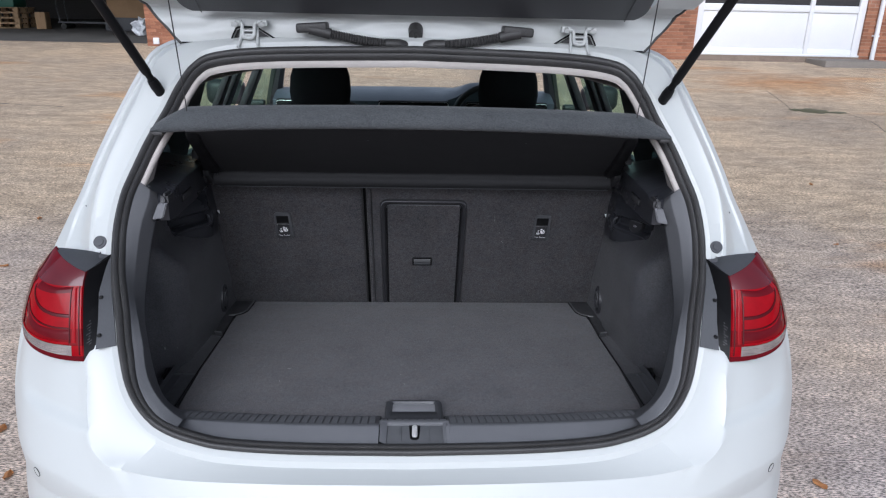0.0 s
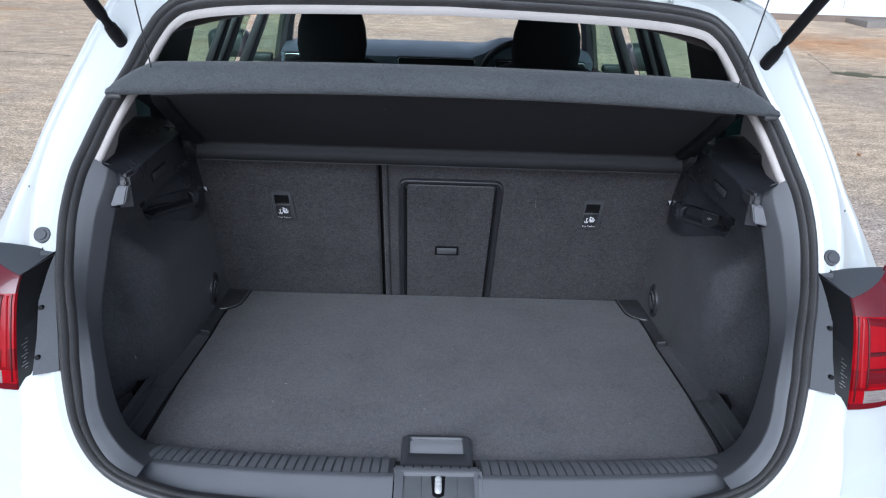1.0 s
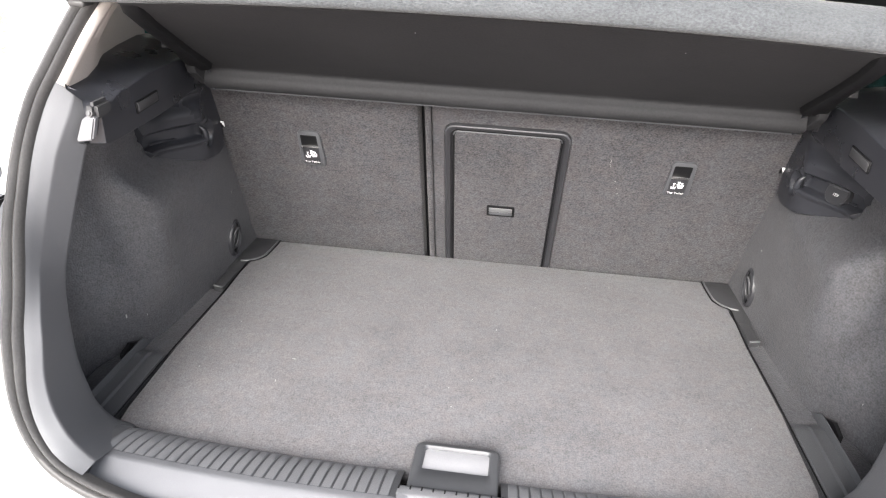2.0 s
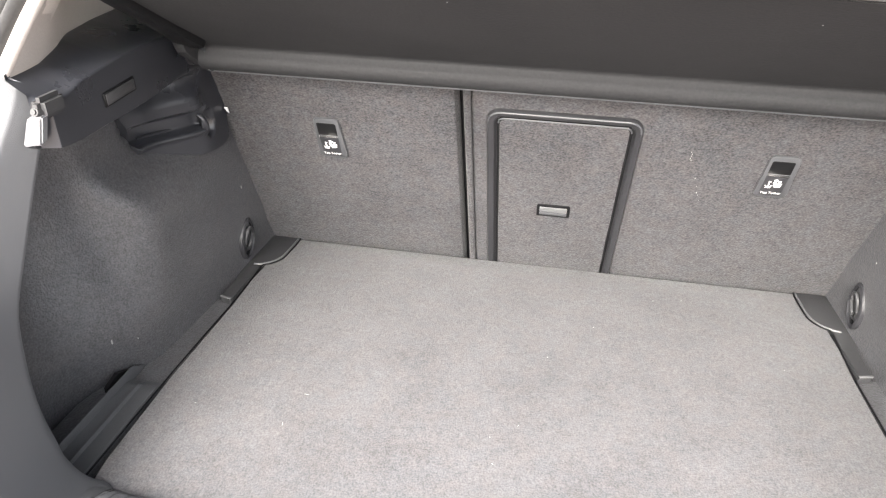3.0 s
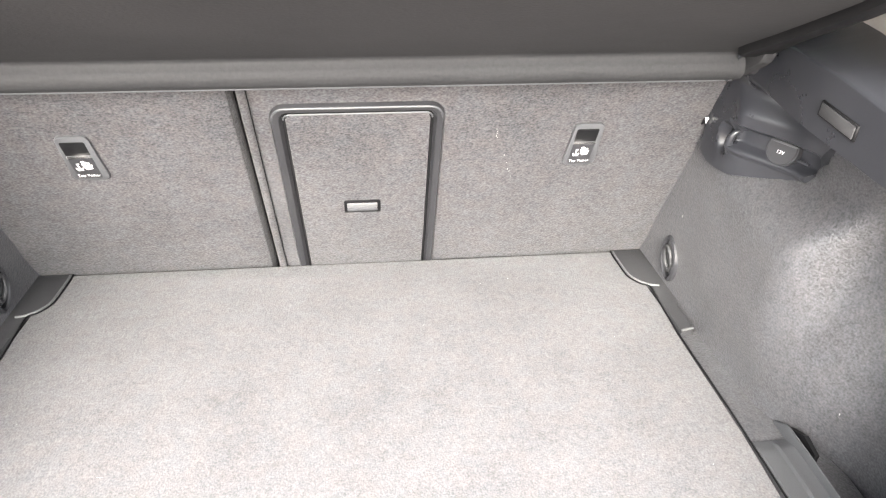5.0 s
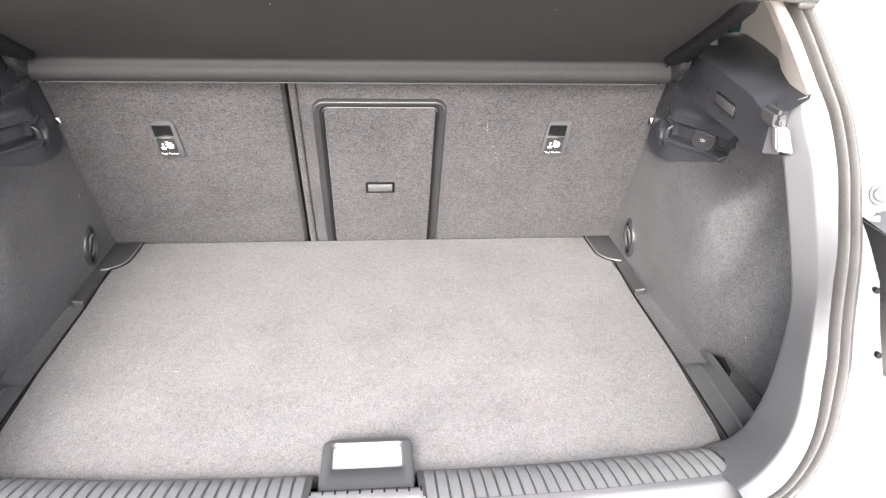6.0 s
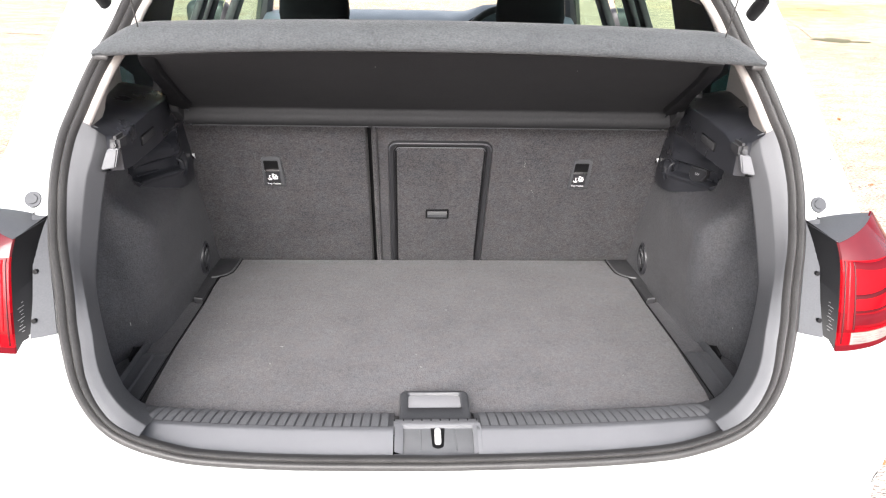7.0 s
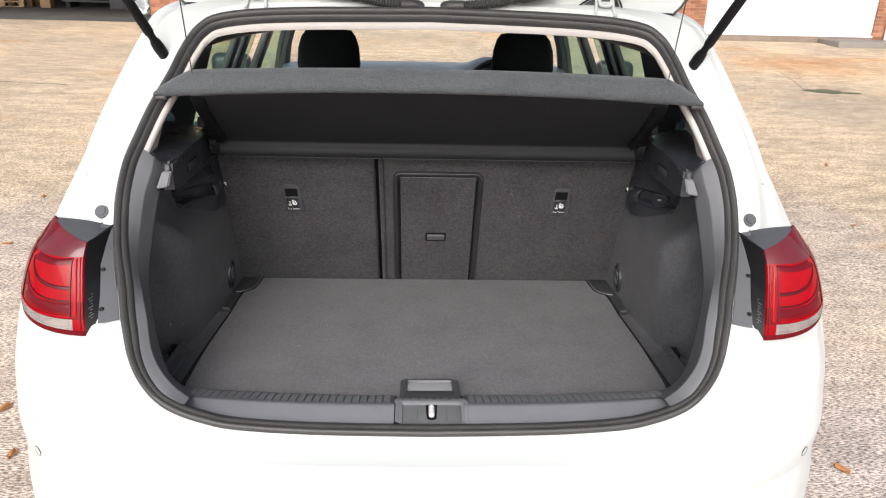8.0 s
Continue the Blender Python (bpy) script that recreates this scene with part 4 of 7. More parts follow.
GREY_IN = [(0, 0.205, 0.69), (0.21, 0.205, 0.692), (0.345, 0.205, 0.70), (0.40, 0.203, 0.71), (0.472, 0.286, 0.668), (0.500, 0.285, 0.680), (0.522, 0.285, 0.708), (0.533, 0.285, 0.752), (0.543, 0.295, 0.810), (0.555, 0.322, 0.882), (0.557, 0.362, 0.945),
           (0.548, 0.412, 1.04), (0.535, 0.43, 1.085), (0.535, 0.45, 1.12), (0.52, 0.48, 1.18), (0.495, 0.52, 1.235), (0.475, 0.555, 1.285), (0.445, 0.59, 1.325), (0.40, 0.60, 1.352), (0.28, 0.605, 1.362), (0, 0.61, 1.368)]


def build_rim_trim():
    seal_in = rim_ring(0.026, 0.004)
    inner = spline(GREY_IN)
    crown = [Vector((a.x + (b.x - a.x) * 0.62, a.y + (b.y - a.y) * 0.30, a.z + (b.z - a.z) * (0.55 if a.z > 0.8 else 0.28) + 0.002)) for a, b in zip(seal_in, inner)]
    # round the lower corners the crown stands inside the seal
    proud = [a + (b - a).normalized() * 0.0115 + Vector((0, 0.019, 0.002)) for a, b in zip(seal_in, rim_ring(0.040, 0.004))]
    crown = [p.lerp(q, ease(0.86, 0.99, p.z)) for p, q in zip(proud, crown)]
    faces_out = [[a.lerp(b, t) + Vector((0, 0, 0.001)) for a, b in zip(seal_in, crown)] for t in (0.06, 0.5, 0.90, 0.96)]
    faces_in = [[a.lerp(b, t) + Vector((0, 0, 0.001)) for a, b in zip(crown, inner)] for t in (0.03, 0.08, 0.5, 0.92)]
    back = [Vector((p.x + 0.010, p.y + 0.012, p.z - (0.02 if p.z < 0.72 else 0.0))) for p in inner]
    lo, hi = 4 * 4 - 1, 4 * 12 + 4
    for ring, drop in [(r, d) for r, d in zip(faces_out + faces_in, (0.002, 0.007, 0.011, 0.012, 0.012, 0.012, 0.007, 0.002))]:
        for i in range(lo, lo + 6):
            ring[i] = ring[i] - Vector((0, 0, drop * (1 - (i - lo) / 6) ** 1.3))
    for s in (1, -1):
        rings = [[Vector((s * p.x, p.y, p.z)) for p in r[lo:hi]] for r in [seal_in] + faces_out + faces_in + [inner, back]]
        mesh_object("pillar_trim", *loft(rings), M_PILLAR, car, "grey grained plastic pillar trim", 75)
    # pale trim along the pillars and the head of the opening
    lo = 4 * 12 + 3
    pale = [rim_ring(0.026, 0.002), rim_ring(0.029, 0.004), rim_ring(0.034, 0.002), rim_ring(0.0365, -0.005)]
    pale.append([p + Vector((0.012 * min(1, p.x / 0.2), 0.07, 0.012)) for p in pale[-1]])
    full = []
    for r in pale:
        h = r[lo:]
        full.append(h + [Vector((-p.x, p.y, p.z)) for p in h[:-1]][::-1])
    mesh_object("opening_trim", *loft(full), M_LINER, car, "pale trim round the opening", 60)
    # inner side panels between the opening and the side windows
    for s in (1, -1):
        a = [Vector((s * (p.x + 0.010), p.y + 0.068, p.z + 0.012)) for p in rim_ring(0.0365, -0.005)[4 * 15:4 * 18 + 1]]
        b = [Vector((s * (p.x - 0.035), p.y + 0.02, p.z - 0.01)) for p in spline(FORE)[4 * 15:4 * 18 + 1]]
        mid = [p.lerp(q, 0.5) + Vector((s * 0.03, 0, 0.0)) for p, q in zip(a, b)]
        mesh_object("rear_pillar_lining", *loft([a, mid, b]), M_DGREY, car, "dark rear pillar lining")
        rim = rim_ring(0.0365, -0.005)
        edge = [p for p in rim[4 * 12 + 1:4 * 18 + 1] if 1.09 < p.z < 1.30]
        rows = []
        for k in range(9):
            u = k / 8
            rows.append([Vector((s * (p.x + (0.554 + 0.25 * max(0.0, p.y + (0.80 - p.y) * u - 0.40) - p.x) * min(1, u * 3.0)), p.y + 0.004 + (0.80 - p.y) * u, p.z - 0.04 * u)) for p in edge])
        rows.append([p + Vector((s * 0.03, 0.002, 0)) for p in rows[-1]])
        mesh_object("lower_pillar_lining", *loft(rows), M_LINER, car, "cream lower pillar lining", 60)
        v, f = prism([(s * 0.668, 0.800, 1.06), (s * 0.70, 0.99, 1.05), (s * 0.70, 0.99, 1.24), (s * 0.668, 0.800, 1.25)], 0.004, Vector((s, 0, 0)))
        mesh_object("quarter_glass", v, f, M_TEAL, car, "dark green rear quarter glass")


SILL = [(0.108, 0.690), (0.120, 0.6965), (0.1235, 0.6990), (0.1270, 0.7005), (0.1620, 0.7105), (0.1665, 0.7113), (0.1715, 0.7105), (0.1800, 0.7080), (0.1950, 0.7035), (0.2100, 0.6985), (0.2220, 0.6940), (0.2340, 0.6885), (0.2480, 0.6810), (0.2600, 0.6715), (0.2680, 0.6610), (0.2740, 0.645)]


def sill_point(x, k):
    y, z = SILL[k]
    e = max(0.0, (abs(x) - 0.10) / 0.37)
    face = max(0.0, 1 - k / 7)
    return Vector((x, y + 0.015 * e * e - 0.004 * face * e ** 3, z + 0.0085 * e * e * (1 - 0.4 * k / 15) + 0.011 * face * e ** 3))


def build_sill():
    cut = 0.066
    for a, b in ((-0.510, -cut), (cut, 0.510)):
        n = 60
        xs = [a + (b - a) * i / n for i in range(n + 1)]
        drop = [Vector((0, 0, 0.16 * max(0.0, abs(x) - 0.476))) for x in xs]
        mesh_object("sill_cover", *loft([[sill_point(x, k) - d for k in range(0, 8)] for x, d in zip(xs, drop)]), M_GREY, car, "smooth grey face of the loading sill", 50)
        # the tread base is darker plastic, colouring in the shade of its grooves
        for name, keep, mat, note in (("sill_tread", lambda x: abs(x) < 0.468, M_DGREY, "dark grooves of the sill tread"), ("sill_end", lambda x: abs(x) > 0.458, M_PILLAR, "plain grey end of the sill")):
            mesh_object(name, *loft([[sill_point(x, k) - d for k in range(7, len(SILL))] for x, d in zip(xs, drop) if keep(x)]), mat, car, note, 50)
    # end seams, a pair of fine dark lines
    for s in (1, -1):
        for d in (0.0, 0.0042):
            bm = bmesh.new()
            tube(bm, spline([sill_point(s * (0.4495 + d + 0.0007 * k), k) + Vector((0, 0, 0.0003)) for k in range(2, len(SILL) - 2)], 2), 0.0008, 6)
            part("sill_seam", bm, M_RUBBER, car)
    # pads between the grooves of the tread, paler than the groove base
    for s in (1, -1):
        for i in range(26):
            x0, x1 = 0.0735 + 0.0149 * i + 0.0012, 0.0735 + 0.0149 * (i + 1) - 0.0010
            lean = 0.003 * (i / 26) ** 2
            bm = bmesh.new()
            rows = []
            for k, h in ((7, 0.0010), (8, 0.0013), (9, 0.0013), (10, 0.0013), (11, 0.0013), (12, 0.0012), (13, -0.0004)):
                w = lean * (k - 7) / 6
                row = [sill_point(s * (x + w), k) + Vector((0, 0, h if 0 < j < 3 else -0.0004)) for j, x in enumerate((x0, x0 + 0.0008, x1 - 0.0008, x1))]
                rows.append([bm.verts.new(p) for p in row])
            for p, q in zip(rows, rows[1:]):
                for j in range(3):
                    bm.faces.new((p[j], p[j + 1], q[j + 1], q[j]))
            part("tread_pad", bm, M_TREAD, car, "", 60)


def build_latch():
    latch = new("latch_cover")
    latch.parent = car
    latch["label"] = "dark plastic latch cover with a pale finger recess"
    # upper frame round the finger recess
    def zp(y):
        return 0.692 - 0.12 * (y - 0.235) - 0.12 * max(0, y - 0.30)
    def rounded(x0, x1, y0, y1, r, dz):
        pts = []
        for cx, cy, a0 in ((x1 - r, y1 - r, 0), (x0 + r, y1 - r, 90), (x0 + r, y0 + r, 180), (x1 - r, y0 + r, 270)):
            for q in range(6):
                a = radians(a0 + 18 * q)
                x, y = cx + r * math.cos(a), cy + r * math.sin(a)
                pts.append(Vector((x, y, zp(y) + dz)))
        return pts
    shell = [rounded(-0.058, 0.062, 0.200, 0.314, 0.014, -0.03), rounded(-0.058, 0.062, 0.200, 0.314, 0.014, -0.004), rounded(-0.0565, 0.0605, 0.2015, 0.3125, 0.0135, -0.001), rounded(-0.054, 0.058, 0.204, 0.310, 0.012, 0.0),
             rounded(-0.046, 0.050, 0.251, 0.3030, 0.006, 0.0), rounded(-0.0445, 0.0485, 0.2525, 0.3015, 0.005, -0.0015), rounded(-0.043, 0.047, 0.254, 0.300, 0.004, -0.007)]
    mesh_object("recess_frame", *loft(shell, True), M_DGREY, latch, "dark grey recess frame", 45)
    slab("recess_plate", [Vector((x, y, zp(y) - 0.016)) for x, y in ((-0.047, 0.253), (0.051, 0.253), (0.051, 0.3025), (-0.047, 0.3025))], 0.010, M_SILVER, latch, 0.001, "pale grey recess plate")
    # bridge with a notched edge over the catch box
    bm = bmesh.new()
    rows = []
    for x in (-0.0665, -0.052, -0.02, 0.02, 0.056, 0.0705):
        rows.append([bm.verts.new((x, y, z)) for y, z in ((0.212, 0.690), (0.208, 0.7000), (0.203, 0.7030), (0.190, 0.7062), (0.186, 0.7064), (0.1835, 0.7050), (0.1825, 0.690))])
    for p, q in zip(rows, rows[1:]):
        for k in range(6):
            bm.faces.new((p[k], p[k + 1], q[k + 1], q[k]))
    part("bridge", bm, M_TREAD, latch)
    for i in range(10):
        bm = bmesh.new()
        x = -0.0655 + 0.0149 * i
        tube(bm, [(x, 0.1985, 0.7042), (x, 0.2035, 0.7032), (x, 0.2085, 0.7000)], 0.0011, 6)
        part("notch", bm, M_LAMPBLACK, latch)
    # catch box let into the sill: splayed cheeks, a plate and its bottom lip
    for sx, x0, x1 in ((-1, -0.0510, -0.0640), (1, 0.0600, 0.0725)):
        inner = [Vector((x0, y, z)) for y, z in ((0.1855, 0.7058), (0.160, 0.7015), (0.137, 0.6975), (0.1285, 0.6955))]
        outer = [sill_point(sx * 0.0662, k) + Vector((x1 - sx * 0.0662, 0, 0.0006)) for k in (6, 5, 4, 3)]
        outer[0].y, outer[3].y = 0.1845, 0.1285
        low = [Vector((p.x, p.y, 0.684)) for p in inner]
        mesh_object("cheek", *loft([outer, inner, low]), M_GREY, latch, "", 20)
    slab("catch_plate", [(-0.0515, 0.128, 0.6770), (0.0605, 0.128, 0.6770), (0.0605, 0.1855, 0.6850), (-0.0515, 0.1855, 0.6850)], 0.016, M_PLATEGREY, latch, 0.0006, "grey recessed catch plate")
    bm = bmesh.new()
    box(bm, (-0.066, 0.117, 0.680), (0.0725, 0.1295, 0.6975), 0.003, 3)
    part("box_lip", bm, M_GREY, latch)
    for x in (-0.023, 0.033):
        bm = bmesh.new()
        box(bm, (x - 0.0010, -0.022, -0.001), (x + 0.0010, 0.022, 0.0012), 0.0005, 1, Matrix.Translation((0, 0.160, 0.6976)) @ Matrix.Rotation(math.atan(0.139), 4, "X"))
        part("plate_rib", bm, M_PLATEGREY, latch)
    arc = [(0.004 + 0.0092 * math.cos(a), 0.1495 + 0.0075 * math.sin(a)) for a in [math.pi + math.pi * k / 10 for k in range(11)]]
    ring = [Vector((x, y, 0.6844 + 0.139 * (y - 0.128))) for x, y in [(-0.0075, 0.1850)] + arc + [(0.0155, 0.1850)]]
    slab("catch_slot", ring, 0.0092, M_LAMPBLACK, latch, 0.0003)
    bm = bmesh.new()
    pts = [(0.004, y, 0.6958 + 0.13 * (y - 0.15)) for y in (0.149, 0.152, 0.157, 0.162, 0.1635, 0.165, 0.170, 0.1715, 0.173, 0.1785, 0.181)]
    tube(bm, pts, [0.0030, 0.0052, 0.0058, 0.0058, 0.0050, 0.0058, 0.0058, 0.0048, 0.0056, 0.0056, 0.0045], 14)
    part("striker", bm, M_CHROME, latch, "bright steel striker")


# ---- rear seat backs as seen from the boot ----
LEAN_SEAT = 0.44


def seat_point(x, z, out=0.0):
    n = Vector((0, -1, -LEAN_SEAT)).normalized()
    return Vector((x, 0.968 - LEAN_SEAT * (z - 0.632), z)) + n * out


def seat_slab(name, x0, x1, z0, z1, out0, out1, mat, parent, bevel=0.004, label="", round_top=0.0):
    """A bevelled block lying on the seat back's plane, between two heights above it."""
    pts = [(x0, z0), (x1, z0)]
    if round_top:
        r = round_top
        pts += [(x1 - r + r * math.cos(a), z1 - r + r * math.sin(a)) for a in (0, 0.4, 0.8, 1.2, math.pi / 2)]
        pts += [(x0 + r - r * math.sin(a), z1 - r + r * math.cos(a)) for a in (0, 0.4, 0.8, 1.2, math.pi / 2)]
    else:
        pts += [(x1, z1), (x0, z1)]
    base = [seat_point(x, z, out0) for x, z in pts]
    n = Vector((0, -1, -LEAN_SEAT)).normalized()
    return slab(name, base, out1 - out0, mat, parent, bevel, label, n)


def build_seats():
    for name, x0, x1 in (("seat_back", -0.56, -0.139), ("seat_back", -0.118, 0.56)):
        seat = new("rear_seat")
        seat.parent = car
        seat["label"] = "folding rear seat back lined with dark felt"
        if x0 < -0.2:
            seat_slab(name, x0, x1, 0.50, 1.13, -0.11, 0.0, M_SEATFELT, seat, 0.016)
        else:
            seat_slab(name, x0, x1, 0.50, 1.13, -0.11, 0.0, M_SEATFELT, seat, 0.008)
        # top tether pockets
        cx = -0.3600 if x0 < -0.2 else 0.3590
        pocket = new("tether_pocket")
        pocket.parent = seat
        w, r = 0.0255, 0.009
        pts = [(cx + w - 0.003 - r + r * math.cos(q), 0.9555 - r + r * math.sin(q)) for q in (0, 0.4, 0.8, 1.2, 1.57)]
        pts += [(cx - w + 0.003 + r - r * math.sin(q), 0.9555 - r + r * math.cos(q)) for q in (0, 0.4, 0.8, 1.2, 1.57)]
        pts += [(cx - w + r - r * math.cos(q), 0.8720 + r - r * math.sin(q)) for q in (0, 0.4, 0.8, 1.2, 1.57)]
        pts += [(cx + w - r + r * math.sin(q), 0.8720 + r - r * math.cos(q)) for q in (0, 0.4, 0.8, 1.2, 1.57)]
        slab("bezel", [seat_point(x, z, 0.0005) for x, z in pts], 0.0042, M_DGREY, pocket, 0.0014, "", Vector((0, -1, -LEAN_SEAT)).normalized())
        seat_slab("recess", cx - 0.0175, cx + 0.0155, 0.9215, 0.9465, 0.0035, 0.0051, M_LAMPBLACK, pocket, 0.0004, "", 0.003)
        seat_slab("anchor_bar", cx - 0.0175, cx + 0.0155, 0.9180, 0.9205, 0.0042, 0.0075, M_STEEL, pocket, 0.001)
        seat_slab("label_plate", cx - 0.0175, cx + 0.0155, 0.8775, 0.9172, 0.0035, 0.0052, M_BLACK, pocket, 0.0004)
        # child seat and anchor sign
        bm = bmesh.new()
        n = Vector((0, -1, -LEAN_SEAT)).normalized()
        t = Vector((0, -LEAN_SEAT, 1)).normalized()
        def mark(px, pz, w, h, ang=0.0):
            c = seat_point(px, pz, 0.0053)
            ax, az = Vector((1, 0, 0)) * math.cos(ang) + t * math.sin(ang), t * math.cos(ang) - Vector((1, 0, 0)) * math.sin(ang)
            q = [c - ax * w / 2 - az * h / 2, c + ax * w / 2 - az * h / 2, c + ax * w / 2 + az * h / 2, c - ax * w / 2 + az * h / 2]
            bm.faces.new([bm.verts.new(p) for p in q])
        for px, pz, w, h, ang in ((0.001, 0.9015, 0.0050, 0.0095, 0.25), (0.0055, 0.8965, 0.0090, 0.0034, 0.15), (0.0065, 0.9035, 0.0028, 0.0100, -0.35), (0.0095, 0.8995, 0.0024, 0.0090, -0.15), (0.0005, 0.9090, 0.0045, 0.0040, 0.2), (0.0045, 0.9075, 0.0060, 0.0022, -0.7), (-0.0075, 0.8985, 0.0019, 0.0120, 0.1), (-0.0075, 0.8935, 0.0080, 0.0020, 0.0), (-0.0110, 0.8960, 0.0019, 0.0046, 0.5), (-0.0042, 0.8960, 0.0019, 0.0046, -0.5), (-0.0072, 0.9055, 0.0042, 0.0016, 0.0)):
            mark(cx + px - 0.001, pz, w, h, ang)
        part("child_seat_sign", bm, M_WHITE, pocket, "white anchor and seat sign")
        cu = bpy.data.curves.new("lettering", "FONT")
        cu.body, cu.size, cu.align_x = "Top Tether", 0.0066, "CENTER"
        cu.extrude = 0.0001
        txt = new("lettering", cu)
        txt.parent = pocket
        rot = Matrix((Vector((1, 0, 0)), t, n)).transposed().to_4x4()
        txt.matrix_basis = Matrix.Translation(seat_point(cx - 0.001, 0.8806, 0.0055)) @ rot
        cu.materials.append(M_WHITE)
    # dark gap between the two seat backs with a rounded bolster edge
    bm = bmesh.new()
    tube(bm, [seat_point(-0.1225, 0.55, 0.003), seat_point(-0.1225, 1.05, 0.003)], 0.006, 10)
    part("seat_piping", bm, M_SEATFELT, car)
    seat_slab("gap_filler", -0.150, -0.112, 0.50, 1.10, -0.06, -0.028, M_LAMPBLACK, car, 0.002)
    # load-through hatch
    hatch = new("load_through_hatch")
    hatch.parent = car
    hatch["label"] = "centre load-through flap with a black frame"
    x0, x1, zt = -0.093, 0.145, 1.001
    outer, inner = [], []
    for ring, a, b, top, r in ((outer, x0, x1, zt, 0.022), (inner, x0 + 0.0155, x1 - 0.0145, zt - 0.0140, 0.012)):
        ring.append((a, 0.56))
        ring += [(a + r - r * math.cos(k * math.pi / 12), top - r + r * math.sin(k * math.pi / 12)) for k in range(7)]
        ring += [(b - r + r * math.sin(k * math.pi / 12), top - r + r * math.cos(k * math.pi / 12)) for k in range(7)]
        ring.append((b, 0.56))
    rings = [[seat_point(x, z, -0.01) for x, z in outer], [seat_point(x, z, 0.004) for x, z in outer]]
    m1 = [(x * 0.85 + u * 0.15, z * 0.85 + w * 0.15) for (x, z), (u, w) in zip(outer, inner)]
    m2 = [(x * 0.25 + u * 0.75, z * 0.25 + w * 0.75) for (x, z), (u, w) in zip(outer, inner)]
    rings += [[seat_point(x, z, 0.008) for x, z in m1], [seat_point(x, z, 0.006) for x, z in m2], [seat_point(x, z, 0.0002) for x, z in inner]]
    mesh_object("flap_frame", *loft(rings), M_FRAME, hatch, "black moulded flap frame", 40)
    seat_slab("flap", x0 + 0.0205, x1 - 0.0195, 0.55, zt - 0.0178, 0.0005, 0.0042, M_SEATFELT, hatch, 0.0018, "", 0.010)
    seat_slab("flap_edge", x0 + 0.0158, x1 - 0.0148, 0.552, zt - 0.0143, 0.0001, 0.0010, M_LAMPBLACK, hatch, 0.0002, "", 0.011)
    bm = bmesh.new()
    tube(bm, spline([seat_point(x, z, 0.0042) for x, z in ((x0 + 0.0180, zt - 0.0245), (x0 + 0.0195, zt - 0.0200), (x0 + 0.0225, zt - 0.0172), (x0 + 0.028, zt - 0.0158), (x0 + 0.040, zt - 0.0156), (x1 - 0.038, zt - 0.0156), (x1 - 0.027, zt - 0.0158), (x1 - 0.0215, zt - 0.0172), (x1 - 0.0185, zt - 0.0200), (x1 - 0.0170, zt - 0.0245))], 3), 0.0013, 8)
    part("flap_lip", bm, M_DGREY, hatch, "thin bright upper lip of the flap")
    bm = bmesh.new()
    tube(bm, spline([seat_point(x, z, 0.0070) for x, z in ((x0 + 0.0030, zt - 0.022), (x0 + 0.0045, zt - 0.0145), (x0 + 0.0085, zt - 0.0085), (x0 + 0.0145, zt - 0.0045), (x0 + 0.022, zt - 0.0030), (x0 + 0.040, zt - 0.0028), (x1 - 0.040, zt - 0.0028), (x1 - 0.022, zt - 0.0030), (x1 - 0.0145, zt - 0.0045), (x1 - 0.0085, zt - 0.0085), (x1 - 0.0045, zt - 0.0145), (x1 - 0.0030, zt - 0.022))], 2), 0.0018, 8)
    part("frame_bead", bm, M_DGREY, hatch, "paler grey bead along the frame's top")
    cx, cz = 0.0245, 0.7925
    seat_slab("catch_recess", cx - 0.029, cx + 0.029, cz - 0.0145, cz + 0.0145, 0.004, 0.0062, M_LAMPBLACK, hatch, 0.0012, "", 0.004)
    seat_slab("catch_lever", cx - 0.024, cx + 0.024, cz - 0.001, cz + 0.0095, 0.006, 0.0088, M_MID, hatch, 0.0012, "grey catch lever")
    seat_slab("catch_lip", cx - 0.024, cx + 0.024, cz - 0.010, cz - 0.003, 0.006, 0.0075, M_DGREY, hatch, 0.001)


